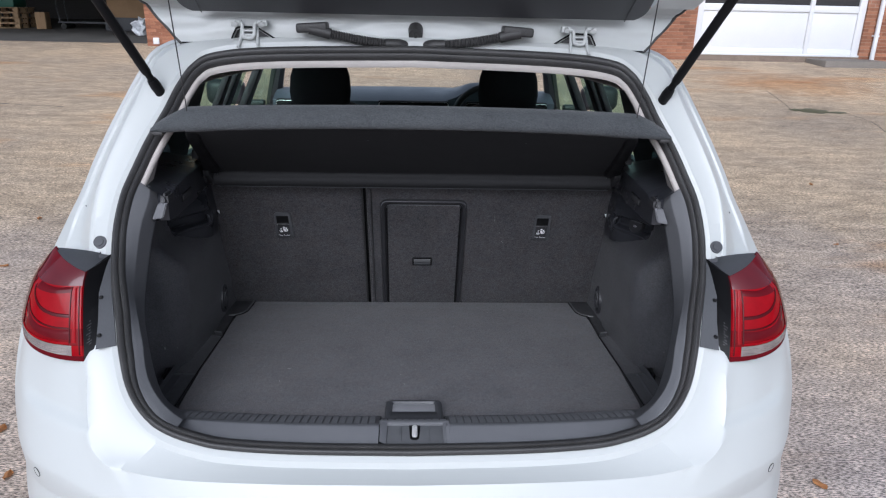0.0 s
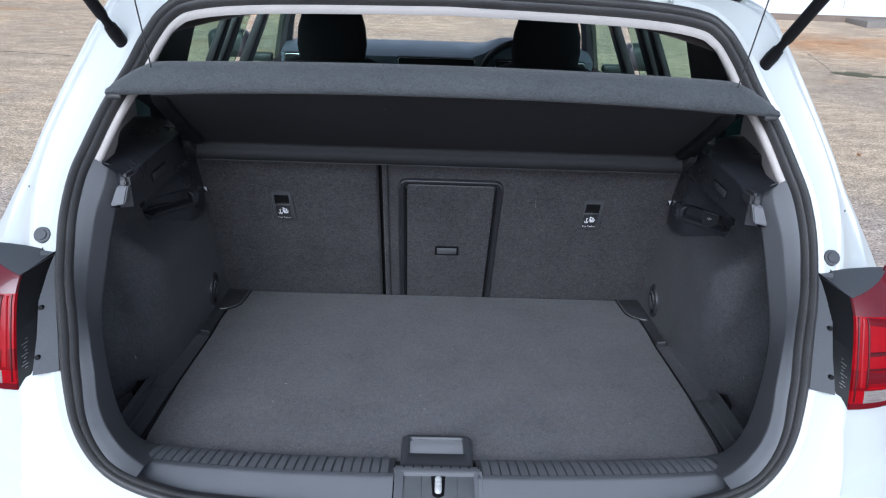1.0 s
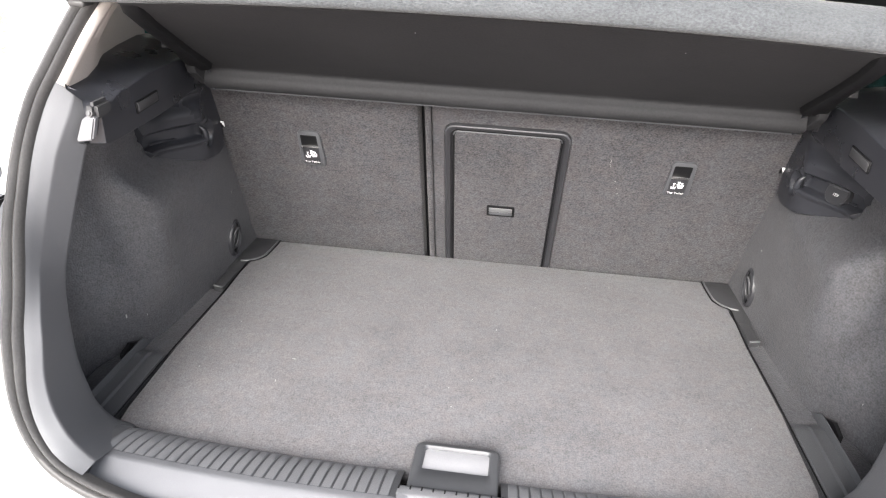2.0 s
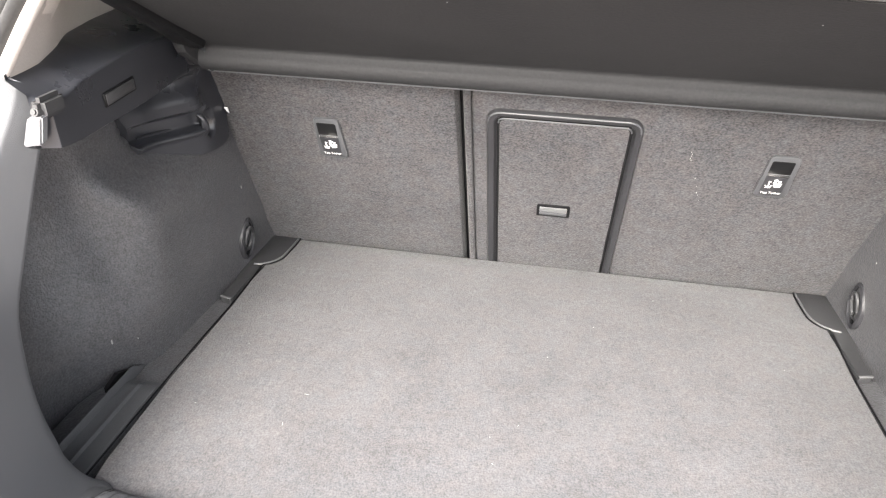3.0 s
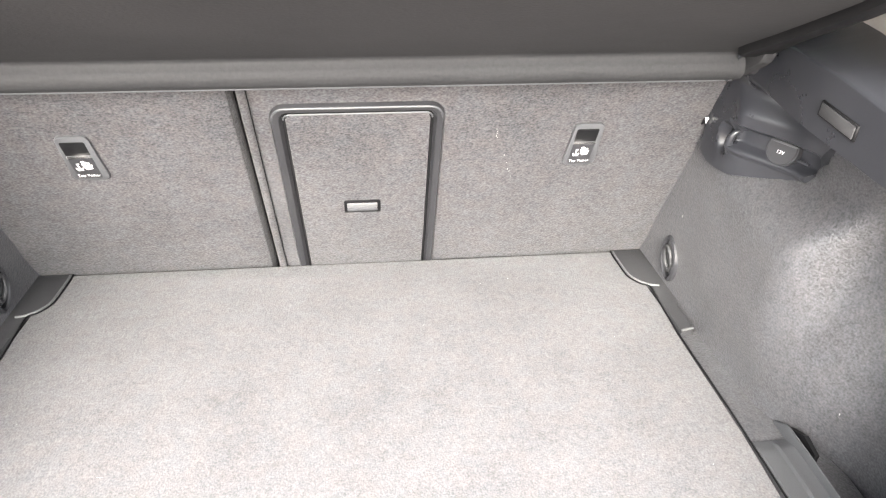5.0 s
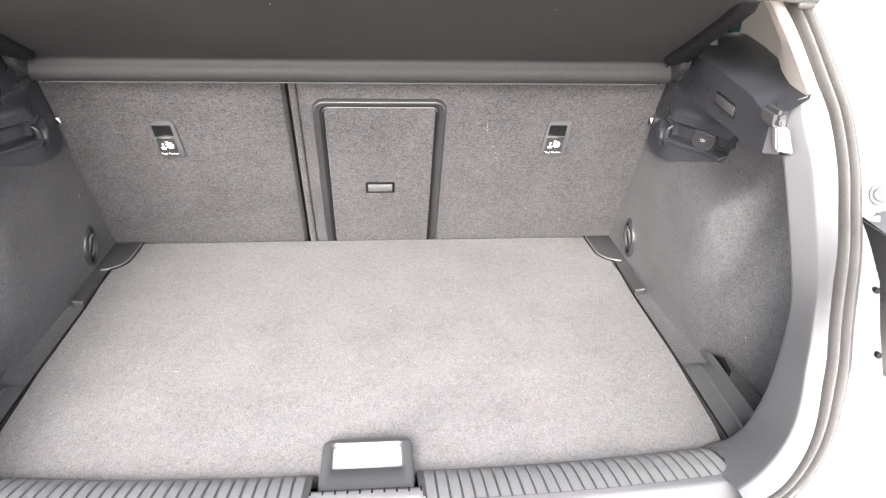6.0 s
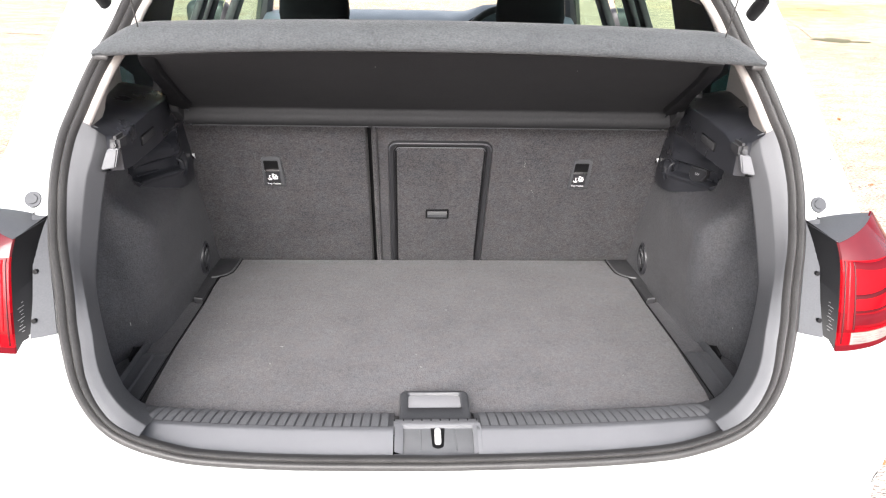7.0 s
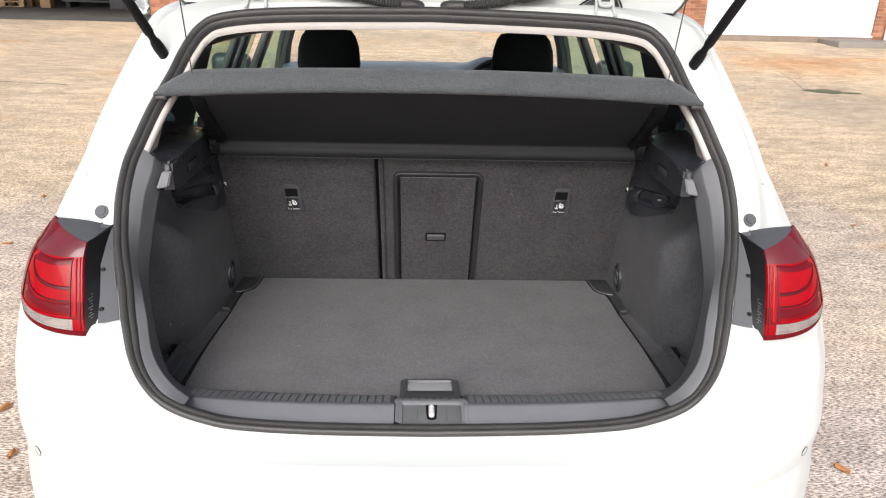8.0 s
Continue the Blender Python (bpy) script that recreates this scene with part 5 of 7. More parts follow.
# ---- black side trims above the lining ----
def build_side_trim(s, socket):
    trim = new("side_trim")
    trim.parent = car
    trim["label"] = "black plastic side trim carrying the parcel shelf"
    low = TRIM_LOW
    crease = [(0.36, 1.096), (0.44, 1.104), (0.464, 1.111), (0.554, 1.118), (0.63, 1.117), (0.75, 1.105), (0.86, 1.09)]
    crown = [(0.36, 1.122), (0.397, 1.129), (0.46, 1.134), (0.537, 1.138), (0.641, 1.136), (0.758, 1.129), (0.86, 1.112)]
    step = ease

    def trim_x(y, z):
        zc, zt = lerp_table(crease, y), lerp_table(crown, y)
        face = 0.5140 + 0.0150 * step(0.56, 0.76, y)
        # under the overhang the surface falls back to the lining, least by the seat
        rec = 0.592 - 0.058 * step(0.650, 0.758, y)
        x = face + (rec - face) * step(1.052, 1.034, z)
        t = max(0.0, (z - zc) / (zt - zc))
        x += (0.551 + 0.25 * max(0.0, y - 0.40) - face) * t ** 1.15 * step(0.0, 0.2, t)
        # hood over the pocket, the pocket, and its rolled lip
        span = step(0.632, 0.650, y) * step(0.764, 0.744, y)
        x -= 0.015 * step(1.034, 1.000, z) * step(0.975, 0.985, z) * step(0.625, 0.66, y) * step(0.760, 0.725, y)
        x += 0.016 * span * step(0.9515, 0.9555, z) * step(0.987, 0.983, z)
        x -= 0.007 * span * math.exp(-((z - 0.9475) / 0.0055) ** 2)
        x += 0.006 * step(0.940, 0.905, z) * step(0.62, 0.66, y) * step(0.78, 0.74, y)
        # hollow round the bag hook
        x += 0.013 * step(1.05, 0.55, math.hypot((y - 0.768) / 0.016, (z - 0.953) / 0.026))
        return x + (max(x, 0.532) - x) * (1 - step(0.4015, 0.412, y))

    rings = []
    for k in range(142):
        y = 0.402 + 0.00299 * k
        z0, z1 = lerp_table(low, y), lerp_table(crown, y)
        ring = [Vector((s * (max(wall_x(y, z0), trim_x(y, z0)) + 0.014), y, z0 - 0.004)), Vector((s * (trim_x(y, z0) + 0.004), y, z0 - 0.001))]
        zc = lerp_table(crease, y) - 0.004
        for q in range(84):
            z = max(0.902 + (1.085 - 0.902) * q / 83, z0 + 0.00002 * q)
            ring.append(Vector((s * trim_x(y, z), y, z)))
        for z in [1.085 + (zc - 1.085) * q / 4 for q in range(1, 5)] + [zc + (z1 - zc) * q / 24 for q in range(1, 25)]:
            ring.append(Vector((s * trim_x(y, z), y, z)))
        ring.append(Vector((s * (trim_x(y, z1) + 0.06 * step(0.41, 0.47, y)), y, z1 + 0.006)))
        rings.append(ring)
    mesh_object("trim_shell", *loft(rings), M_TRIM, trim, "", 50)
    # fine ledge inside the pocket and the bag hook at its far end
    bm = bmesh.new()
    tube(bm, spline([(s * x, y, z) for x, y, z in ((0.562, 0.735, 0.9565), (0.580, 0.700, 0.958), (0.598, 0.662, 0.9605))], 5), 0.0022, 8)
    part("pocket_ledge", bm, M_TRIM, trim)
    bm = bmesh.new()
    tube(bm, spline([(s * x, y, z) for x, y, z in ((0.556, 0.752, 0.930), (0.541, 0.752, 0.938), (0.534, 0.750, 0.952), (0.5345, 0.747, 0.966), (0.541, 0.744, 0.973))], 4),
         [0.0048 + 0.0020 * math.sin(math.pi * min(1.0, k / 12)) - 0.003 * max(0.0, (k - 12) / 4) for k in range(17)], 14)
    part("bag_hook", bm, M_TRIM, trim, "black bag hook")
    # front end: a squared shoulder with a screw hole over a pale striker tab
    bm = bmesh.new()
    bv = [bm.verts.new(p) for p in prism([(s * x, 0.391, z) for x, z in ((0.5075, 1.1165), (0.5225, 1.1165), (0.5265, 1.092), (0.5085, 1.092))], 0.040, Vector((0, 1, -0.02)))[0]]
    for q in prism([(0, 0, 0)] * 4, 1)[1]:
        bm.faces.new([bv[i] for i in q])
    bmesh.ops.recalc_face_normals(bm, faces=bm.faces)
    bmesh.ops.bevel(bm, geom=bm.edges[:], offset=0.0055, segments=4, affect="EDGES")
    part("trim_shoulder", bm, M_BEZEL, trim, "grey moulded shoulder")
    bm = bmesh.new()
    bv = [bm.verts.new(p) for p in prism([(s * x, 0.3885, z) for x, z in ((0.5095, 1.0985), (0.5285, 1.0955), (0.5435, 1.0615), (0.5195, 1.0655))], 0.012, Vector((0, 1, 0.1)))[0]]
    for q in prism([(0, 0, 0)] * 4, 1)[1]:
        bm.faces.new([bv[i] for i in q])
    bmesh.ops.recalc_face_normals(bm, faces=bm.faces)
    bmesh.ops.bevel(bm, geom=bm.edges[:], offset=0.0022, segments=3, affect="EDGES")
    part("tab", bm, M_GREY, trim, "pale grey tab")
    bm = bmesh.new()
    cyl(bm, (s * 0.5165, 0.396, 1.1005), (s * 0.5165, 0.3885, 1.1035), 0.0050, 0.0046, 18)
    cyl(bm, (s * 0.5165, 0.390, 1.1030), (s * 0.5165, 0.3868, 1.1042), 0.0028, 0.0026, 14)
    part("screw_boss", bm, M_BEZEL, trim)
    # rectangular clip
    bm = bmesh.new()
    box(bm, (-0.003, -0.030, -0.0070), (0.003, 0.030, 0.0070), 0.0015, 2, Matrix.Translation((s * 0.5135, 0.529, 1.081)) @ Matrix.Rotation(radians(2), 4, "X"))
    part("clip", bm, M_BEZEL, trim, "dark rectangular clip")
    bm = bmesh.new()
    box(bm, (-0.002, -0.0325, -0.0088), (0.002, 0.0325, 0.0088), 0.001, 1, Matrix.Translation((s * 0.5135, 0.529, 1.081)) @ Matrix.Rotation(radians(2), 4, "X"))
    part("clip_frame", bm, M_LAMPBLACK, trim)
    if socket:
        n = Vector((-0.80, -0.50, 0.34)).normalized()
        right = Vector((0, 0, 1)).cross(n).normalized()
        up = n.cross(right)
        m = Matrix.Translation((s * 0.5795, 0.6945, 0.9665)) @ Matrix((right, up, n)).transposed().to_4x4()
        bm = bmesh.new()
        bmesh.ops.create_cone(bm, cap_ends=True, segments=36, radius1=0.0225, radius2=0.0215, depth=0.010, matrix=m)
        bmesh.ops.create_cone(bm, cap_ends=True, segments=36, radius1=0.0205, radius2=0.0190, depth=0.002, matrix=m @ Matrix.Translation((0, 0, 0.0056)))
        cap = part("socket_cap", bm, M_BLACK, trim, "round black power socket cap")
        bm = bmesh.new()
        box(bm, (-0.0185, 0.0075, 0.005), (0.0185, 0.0105, 0.0085), 0.001, 2, m)
        part("cap_grip", bm, M_DGREY, cap)
        cu = bpy.data.curves.new("lettering", "FONT")
        cu.body, cu.size, cu.align_x, cu.extrude = "12V", 0.0068, "CENTER", 0.0002
        cu.materials.append(M_WHITE)
        txt = new("lettering", cu)
        txt.parent = cap
        txt.matrix_basis = m @ Matrix.Translation((0, -0.0055, 0.0069))
    # pivot where the parcel shelf hinges
    bm = bmesh.new()
    cyl(bm, (s * 0.520, 0.730, 1.073), (s * 0.550, 0.730, 1.073), 0.015, 0.017, 20)
    cyl(bm, (s * 0.514, 0.730, 1.073), (s * 0.524, 0.730, 1.073), 0.008, 0.009, 16)
    part("shelf_pivot", bm, M_BLACK, trim)
    # belt buckle slip, black and white
    for (a, b, c), mat, nm in ((((-0.005, 0.006), (0.005, 0.006), (-0.004, -0.005)), M_WHITE, "belt_slip"), (((0.005, 0.006), (0.006, -0.006), (-0.004, -0.005)), M_LAMPBLACK, "belt_slip_shade")):
        v, f = prism([(s * (0.529 - p * s * 0.6), 0.8195 - q * 0.44, 0.956 + q) for p, q in (a, b, c)], 0.002, Vector((0, -1, -0.4)))
        mesh_object(nm, v, f, mat, trim)


def build_tie_ring(s):
    ring = new("tie_down_eye")
    ring.parent = car
    ring["label"] = "folding lashing eye in an oval black bezel"
    m = Matrix.Translation((s * 0.5425, 0.850, 0.690)) @ Matrix.Rotation(radians(-14), 4, "X")
    def ell(ry, rz, off, n=28):
        ring_pts = []
        for k in range(n):
            a = 2 * math.pi * k / n
            # pinched towards its ends
            ring_pts.append(m @ Vector((-s * off, ry * math.cos(a) * (1 - 0.20 * abs(math.sin(a))), rz * math.sin(a))))
        return ring_pts
    mesh_object("bezel", *loft([ell(0.029, 0.042, -0.006), ell(0.028, 0.041, 0.003), ell(0.024, 0.037, 0.005), ell(0.021, 0.033, 0.002)], True), M_BLACK, ring, "", 40)
    mesh_object("cup", *loft([ell(0.021, 0.033, 0.002), ell(0.018, 0.029, -0.007), ell(0.001, 0.001, -0.007)], True), M_LAMPBLACK, ring, "", 40)
    bm = bmesh.new()
    tube(bm, [m @ Vector((-s * (0.003 + 0.003 * math.sin(a)), 0.013 * math.cos(a), 0.022 * math.sin(a))) for a in [2 * math.pi * k / 24 for k in range(25)]], 0.0032, 8, False)
    part("loop", bm, M_BEZEL, ring, "dark metal loop")
    # two steel studs added to give the bright glints in the eye
    for y, z in ((-0.006, 0.002), (0.004, -0.015)):
        bm = bmesh.new()
        cyl(bm, m @ Vector((s * 0.006, y, z)), m @ Vector((-s * 0.001, y, z)), 0.0036, 0.0030, 12)
        part("rivet", bm, M_STEEL, ring, "small steel stud added as a glint")


def build_floor_edges(s):
    # flat moulded tray in the rear corner, with a narrow neck and a wedge foot along the wall
    pts = [(0.485, 0.966), (0.484, 0.940), (0.487, 0.884), (0.492, 0.866), (0.503, 0.852), (0.518, 0.842), (0.5155, 0.790), (0.5135, 0.706), (0.537, 0.712), (0.5415, 0.784), (0.552, 0.83), (0.552, 0.90), (0.548, 0.966)]
    slab("corner_tray", [Vector((s * x, y, floor_z(y) - 0.012)) for x, y in pts], 0.0125, M_BEZEL, car, 0.002, "dark moulded corner tray")
    # raised lip along the tray's curved edge, its highlight painted as lighter grey
    bm = bmesh.new()
    tube(bm, spline([(s * x, y, floor_z(y) + 0.0018) for x, y in ((0.4855, 0.958), (0.4855, 0.935), (0.4885, 0.886), (0.4935, 0.868), (0.504, 0.854), (0.519, 0.844), (0.531, 0.842))], 5), 0.0021, 8)
    part("tray_edge", bm, M_MID, car)
    # the dark gap beside the carpet, its shade laid in as a black tube
    bm = bmesh.new()
    tube(bm, spline([(s * x, y, floor_z(y) + 0.0012) for x, y in ((0.4822, 0.962), (0.4818, 0.938), (0.4845, 0.885), (0.4900, 0.866), (0.5010, 0.8505), (0.5145, 0.838), (0.5128, 0.790), (0.5112, 0.706), (0.5135, 0.60), (0.5150, 0.484), (0.5150, 0.30))], 5), 0.0015, 6)
    part("carpet_binding", bm, M_LAMPBLACK, car, "black line standing for the shaded gap along the boot carpet's edge")
    bm = bmesh.new()
    lo = [(0.5145, 0.706), (0.5165, 0.790), (0.5400, 0.786), (0.5365, 0.712)]
    bv = [bm.verts.new((s * x, y, floor_z(y) - 0.004)) for x, y in lo] + [bm.verts.new((s * x, y, floor_z(y) + h)) for (x, y), h in zip(lo, (0.0055, 0.0015, 0.0025, 0.0075))]
    for q in ((3, 2, 1, 0), (4, 5, 6, 7), (0, 1, 5, 4), (1, 2, 6, 5), (2, 3, 7, 6), (3, 0, 4, 7)):
        bm.faces.new([bv[i] for i in q])
    bmesh.ops.recalc_face_normals(bm, faces=bm.faces)
    bmesh.ops.bevel(bm, geom=bm.edges[:], offset=0.0014, segments=2, affect="EDGES")
    part("tray_foot", bm, M_BEZEL, car)
    # tip of the foot in lighter grey, a highlight put into the colour
    bm = bmesh.new()
    box(bm, (-0.011, -0.0022, -0.0012), (0.011, 0.0022, 0.0016), 0.001, 2, Matrix.Translation((s * 0.526, 0.711, floor_z(0.711) + 0.0072)) @ Matrix.Rotation(radians(12 * s), 4, "Z"))
    part("tray_foot_lip", bm, M_MID, car)
    # front side strip: straight channels, a middle ridge and a thin upright fin ending in a point
    rings = []
    n = 28
    for k in range(n + 1):
        y = 0.484 - (0.484 - 0.282) * k / n
        g = floor_z(y)
        t = ease(0.0, 0.02, 0.484 - y)
        xi, xr, xo = 0.5175, 0.5465, 0.5680
        rings.append([Vector((s * x, y, g + h * t - 0.0030 * (1 - t))) for x, h in ((xi, -0.020), (xi, 0.0008), (xi + 0.0016, 0.0024), (xi + 0.004, 0.0018), (xr - 0.0035, 0.0012), (xr - 0.0012, 0.0058), (xr + 0.0012, 0.0058), (xr + 0.0035, 0.0014), (xo - 0.003, 0.0030), (xo - 0.001, 0.0040), (xo + 0.004, 0.0035), (xo + 0.012, -0.010))])
    mesh_object("side_strip", *loft(rings), M_DGREY, car, "black plastic floor-side strip", 40)
    bm = bmesh.new()
    rows = []
    for k in range(25):
        y = 0.516 - (0.516 - 0.282) * k / 24
        h = 0.0165 * ease(0.516, 0.488, y) + 0.0005
        g = floor_z(y)
        rows.append([bm.verts.new((s * x, y, g + z)) for x, z in ((0.5662, -0.004), (0.5662, h - 0.0012), (0.5670, h), (0.5684, h), (0.5692, h - 0.0012), (0.5692, -0.004))])
    for a, b in zip(rows, rows[1:]):
        for k in range(5):
            bm.faces.new((a[k], a[k + 1], b[k + 1], b[k]))
    bm.faces.new(rows[0])
    bm.faces.new(rows[-1][::-1])
    part("strip_fin", bm, M_DGREY, car)
    bm = bmesh.new()
    v, f = prism([(s * 0.575, y, floor_z(y) + z) for y, z in ((0.500, 0.004), (0.440, 0.002), (0.440, 0.014), (0.468, 0.020))], 0.006, Vector((s, 0, 0)))
    bv = [bm.verts.new(p) for p in v]
    for q in f:
        bm.faces.new([bv[i] for i in q])
    part("strip_clip", bm, M_LAMPBLACK, car)
    # felt ledge along the middle of the floor edge
    pts = [(0.5165, 0.29), (0.5165, 0.718), (0.56, 0.722), (0.585, 0.55), (0.615, 0.42), (0.615, 0.29)]
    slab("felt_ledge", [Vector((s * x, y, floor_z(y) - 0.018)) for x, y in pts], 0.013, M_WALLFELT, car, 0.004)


def build_boot_floor():
    right = [(0.0, 0.262), (0.2, 0.263), (0.36, 0.268), (0.46, 0.28), (0.505, 0.298), (0.509, 0.33), (0.514, 0.50), (0.511, 0.70), (0.514, 0.79), (0.511, 0.846), (0.496, 0.866), (0.486, 0.878), (0.482, 0.945), (0.483, 0.962)]
    outline = right + [(-x, y) for x, y in right[1:]][::-1]
    ob = slab("boot_floor", [Vector((x, y, floor_z(y) - 0.022)) for x, y in outline], 0.022, M_CARPET, None, 0.004)
    tagged(ob, "dark grey carpeted boot floor panel in the luggage bay", "boot floor")
    bm = bmesh.new()
    box(bm, (-0.63, 0.16, 0.56), (0.63, 0.98, 0.605), 0.005)
    part("boot_well", bm, M_LAMPBLACK, car)
    bm = bmesh.new()
    box(bm, (-0.60, 0.125, 0.50), (0.60, 0.19, 0.668), 0.004)
    part("rear_panel", bm, M_LAMPBLACK, car)
    # small lint on the carpet
    random.seed(5)
    bm = bmesh.new()
    spots = [(-0.312, 0.436), (0.008, 0.499), (0.45, 0.45), (-0.02, 0.42), (-0.30, 0.50)] + [(random.uniform(-0.46, 0.46), random.uniform(0.32, 0.92)) for _ in range(9)]
    for i, (x, y) in enumerate(spots):
        a, l, w = random.uniform(0, 6.28), random.uniform(0.002, 0.005) * (1.2 if i < 5 else 0.4), random.uniform(0.0003, 0.0007)
        c = Vector((x, y, floor_z(y) + 0.0012))
        d, e = Vector((math.cos(a), math.sin(a), -FLOOR_SLOPE * math.sin(a))), Vector((-math.sin(a), math.cos(a), 0))
        p = [c - d * l, c - e * w, c + d * l * 0.6 + e * 0.0012, c + e * w]
        t = c + Vector((0, 0, 0.001))
        bv = [bm.verts.new(q) for q in p]
        tv = bm.verts.new(t)
        for k in range(4):
            bm.faces.new((bv[k], bv[(k + 1) % 4], tv))
    ob = part("lint", bm, M_LINT, None)
    tagged(ob, "pale lint and fibres scattered on the boot carpet", "lint", kind="stuff")
    bm = bmesh.new()
    random.seed(8)
    for k in range(26):
        z = 0.948 - 0.0044 * k + random.uniform(-0.002, 0.002)
        x = 0.221 + 0.0016 * k + random.uniform(-0.002, 0.002)
        if random.random() < 0.32:
            c = seat_point(x, z, 0.0006)
            w, h = random.uniform(0.0003, 0.0007), random.uniform(0.0008, 0.002)
            bm.faces.new([bm.verts.new(c + Vector((dx * w, -LEAN_SEAT * dz * h, dz * h))) for dx, dz in ((-1, -1), (1, -1), (1, 1), (-1, 1))])
    ob = part("scuff", bm, M_SCUFF, car, "pale scuff on the felt")
    tagged(ob, "pale scuff on the felt", kind="stuff")
    for s, spots in ((-1, ((0.486, 0.716, 0.0036), (0.854, 0.796, 0.0032), (0.52, 0.70, 0.0018))), (1, ((0.84, 0.78, 0.0024), (0.46, 0.72, 0.0018)))):
        for y, z, r in spots:
            bm = bmesh.new()
            bmesh.ops.create_icosphere(bm, subdivisions=1, radius=r, matrix=Matrix.Translation((s * wall_x(y, z), y, z)) @ Matrix.Diagonal((0.3, 0.5, 1.3, 1)))
            part("scuff", bm, M_LINT, car, "pale speck on the lining")


# ---- parcel shelf ----
def build_shelf():
    shelf = thing("parcel_shelf", 0, 0.735, 1.073, "dark parcel shelf with a grey felt lip, raised on cords", "parcel shelf")
    off = Vector((0, 0.735, 1.073))
    n = 48
    def lipy(x):
        return 0.383 + 0.030 * (x / 0.535) ** 2
    def zb(x):
        return 1.2575 - 0.020 * (abs(x) / 0.535) ** 2.2
    def zt(x):
        return (1.3000 - 0.012 * (x / 0.47) ** 2) if abs(x) < 0.465 else zb(x) + (1.2883 - zb(x)) * max(0.12, 1 - 0.72 * ((abs(x) - 0.465) / 0.07) ** 1.15)
    rings = []
    for i in range(n + 1):
        x = -0.535 + 1.07 * i / n
        y, b, t = lipy(x), zb(x), zt(x)
        h = t - b
        rings.append([Vector(p) - off for p in ((x, y + 0.035, b + 0.004), (x, y + 0.010, b + 0.0005), (x, y + 0.003, b), (x, y - 0.002, b + 0.005), (x, y - 0.003, b + 0.35 * h), (x, y + 0.004, b + 0.72 * h), (x, y + 0.016, t - 0.004), (x, y + 0.028, t), (x, y + 0.06, t - 0.002), (x, y + 0.06, b + 0.02))])
    mesh_object("shelf_lip", *loft(rings, True), M_SHELFFELT, shelf, "grey felt front lip", 50)
    # board, its underside flowing through a shallow groove into the rolled rear edge
    under = [(0.405, 1.243), (0.45, 1.222), (0.55, 1.173), (0.63, 1.1345), (0.672, 1.1145), (0.694, 1.1030), (0.706, 1.0960), (0.7125, 1.0915), (0.7125, 1.0870), (0.7075, 1.0815), (0.7045, 1.0735), (0.7065, 1.0650), (0.7130, 1.0580), (0.7230, 1.0535), (0.735, 1.0515), (0.760, 1.0470), (0.785, 1.0440), (0.785, 1.075), (0.76, 1.098), (0.72, 1.118), (0.55, 1.20), (0.42, 1.285)]
    rings = []
    for i in range(n + 1):
        u = -1 + 2 * i / n
        row = []
        for k, (y, zu) in enumerate(under):
            w = 0.462 + 0.041 * min(1.0, (y - 0.405) / 0.30) if k < 19 else 0.448 + 0.047 * (y - 0.4) / 0.31
            crown = 0.010 * (1 - u * u) * max(0.0, 1 - (y - 0.405) / 0.27) if k < 7 else (0.006 * (1 - u * u) if k > 18 else 0.0)
            row.append(Vector((u * w, y, zu + crown)) - off)
        rings.append(row)
    v, f = loft(rings, True)
    m = len(rings[0])
    f.append(tuple(range(m)))
    f.append(tuple(range(n * m, n * m + m))[::-1])
    mesh_object("board", v, f, M_SHELFUNDER, shelf, "black shelf underside with a rolled rear edge", 62)
    for s in (1, -1):
        bm = bmesh.new()
        # broad rim under the board's side edge
        line = [(0.438, 0.466, 0.414, 1.2450), (0.441, 0.470, 0.428, 1.2300), (0.452, 0.478, 0.480, 1.2025), (0.463, 0.489, 0.560, 1.1625), (0.470, 0.500, 0.610, 1.1385), (0.474, 0.512, 0.650, 1.1190), (0.478, 0.520, 0.690, 1.0990)]
        rows = []
        for x0, x1, y, z in line:
            rows.append([bm.verts.new(Vector((s * x, y, z + dz)) - off) for x, dz in ((x0, 0.004), (x0 + 0.004, -0.0035), (x0 + 0.009, -0.0055), (x1 - 0.005, -0.0055), (x1 - 0.001, -0.003), (x1, 0.003), (x1, 0.016), (x0, 0.018))])
        for p, q in zip(rows, rows[1:]):
            for k in range(8):
                bm.faces.new((p[k], p[(k + 1) % 8], q[(k + 1) % 8], q[k]))
        bm.faces.new(rows[0])
        bm.faces.new(rows[-1][::-1])
        part("edge_bead", bm, M_LAMPBLACK, shelf)
        bm = bmesh.new()
        for x0, x1, r0, r1 in ((0.492, 0.499, 0.0265, 0.0245), (0.498, 0.503, 0.0185, 0.0185), (0.503, 0.509, 0.0235, 0.0215), (0.508, 0.514, 0.0150, 0.0150), (0.514, 0.521, 0.0190, 0.0165), (0.520, 0.536, 0.0110, 0.0110)):
            cyl(bm, Vector((s * x0, 0.734, 1.0755)) - off, Vector((s * x1, 0.734, 1.0755)) - off, r0, r1, 24)
        part("roll_cap", bm, M_TRIM, shelf, "ribbed black pivot cap")
        # cheek that carries the pivot, with a swept lower edge
        lobe = [(0.600, 1.147), (0.640, 1.137), (0.660, 1.128), (0.670, 1.116), (0.672, 1.102), (0.678, 1.090), (0.690, 1.081), (0.706, 1.070), (0.722, 1.060), (0.738, 1.056), (0.754, 1.062), (0.760, 1.078), (0.752, 1.096), (0.720, 1.118), (0.660, 1.146), (0.610, 1.168)]
        slab("pivot_cheek", [Vector((s * 0.502, y, z)) - off for y, z in lobe], 0.016 * s, M_SHELFUNDER, shelf, 0.0016, "", Vector((1, 0, 0)))
        bm = bmesh.new()
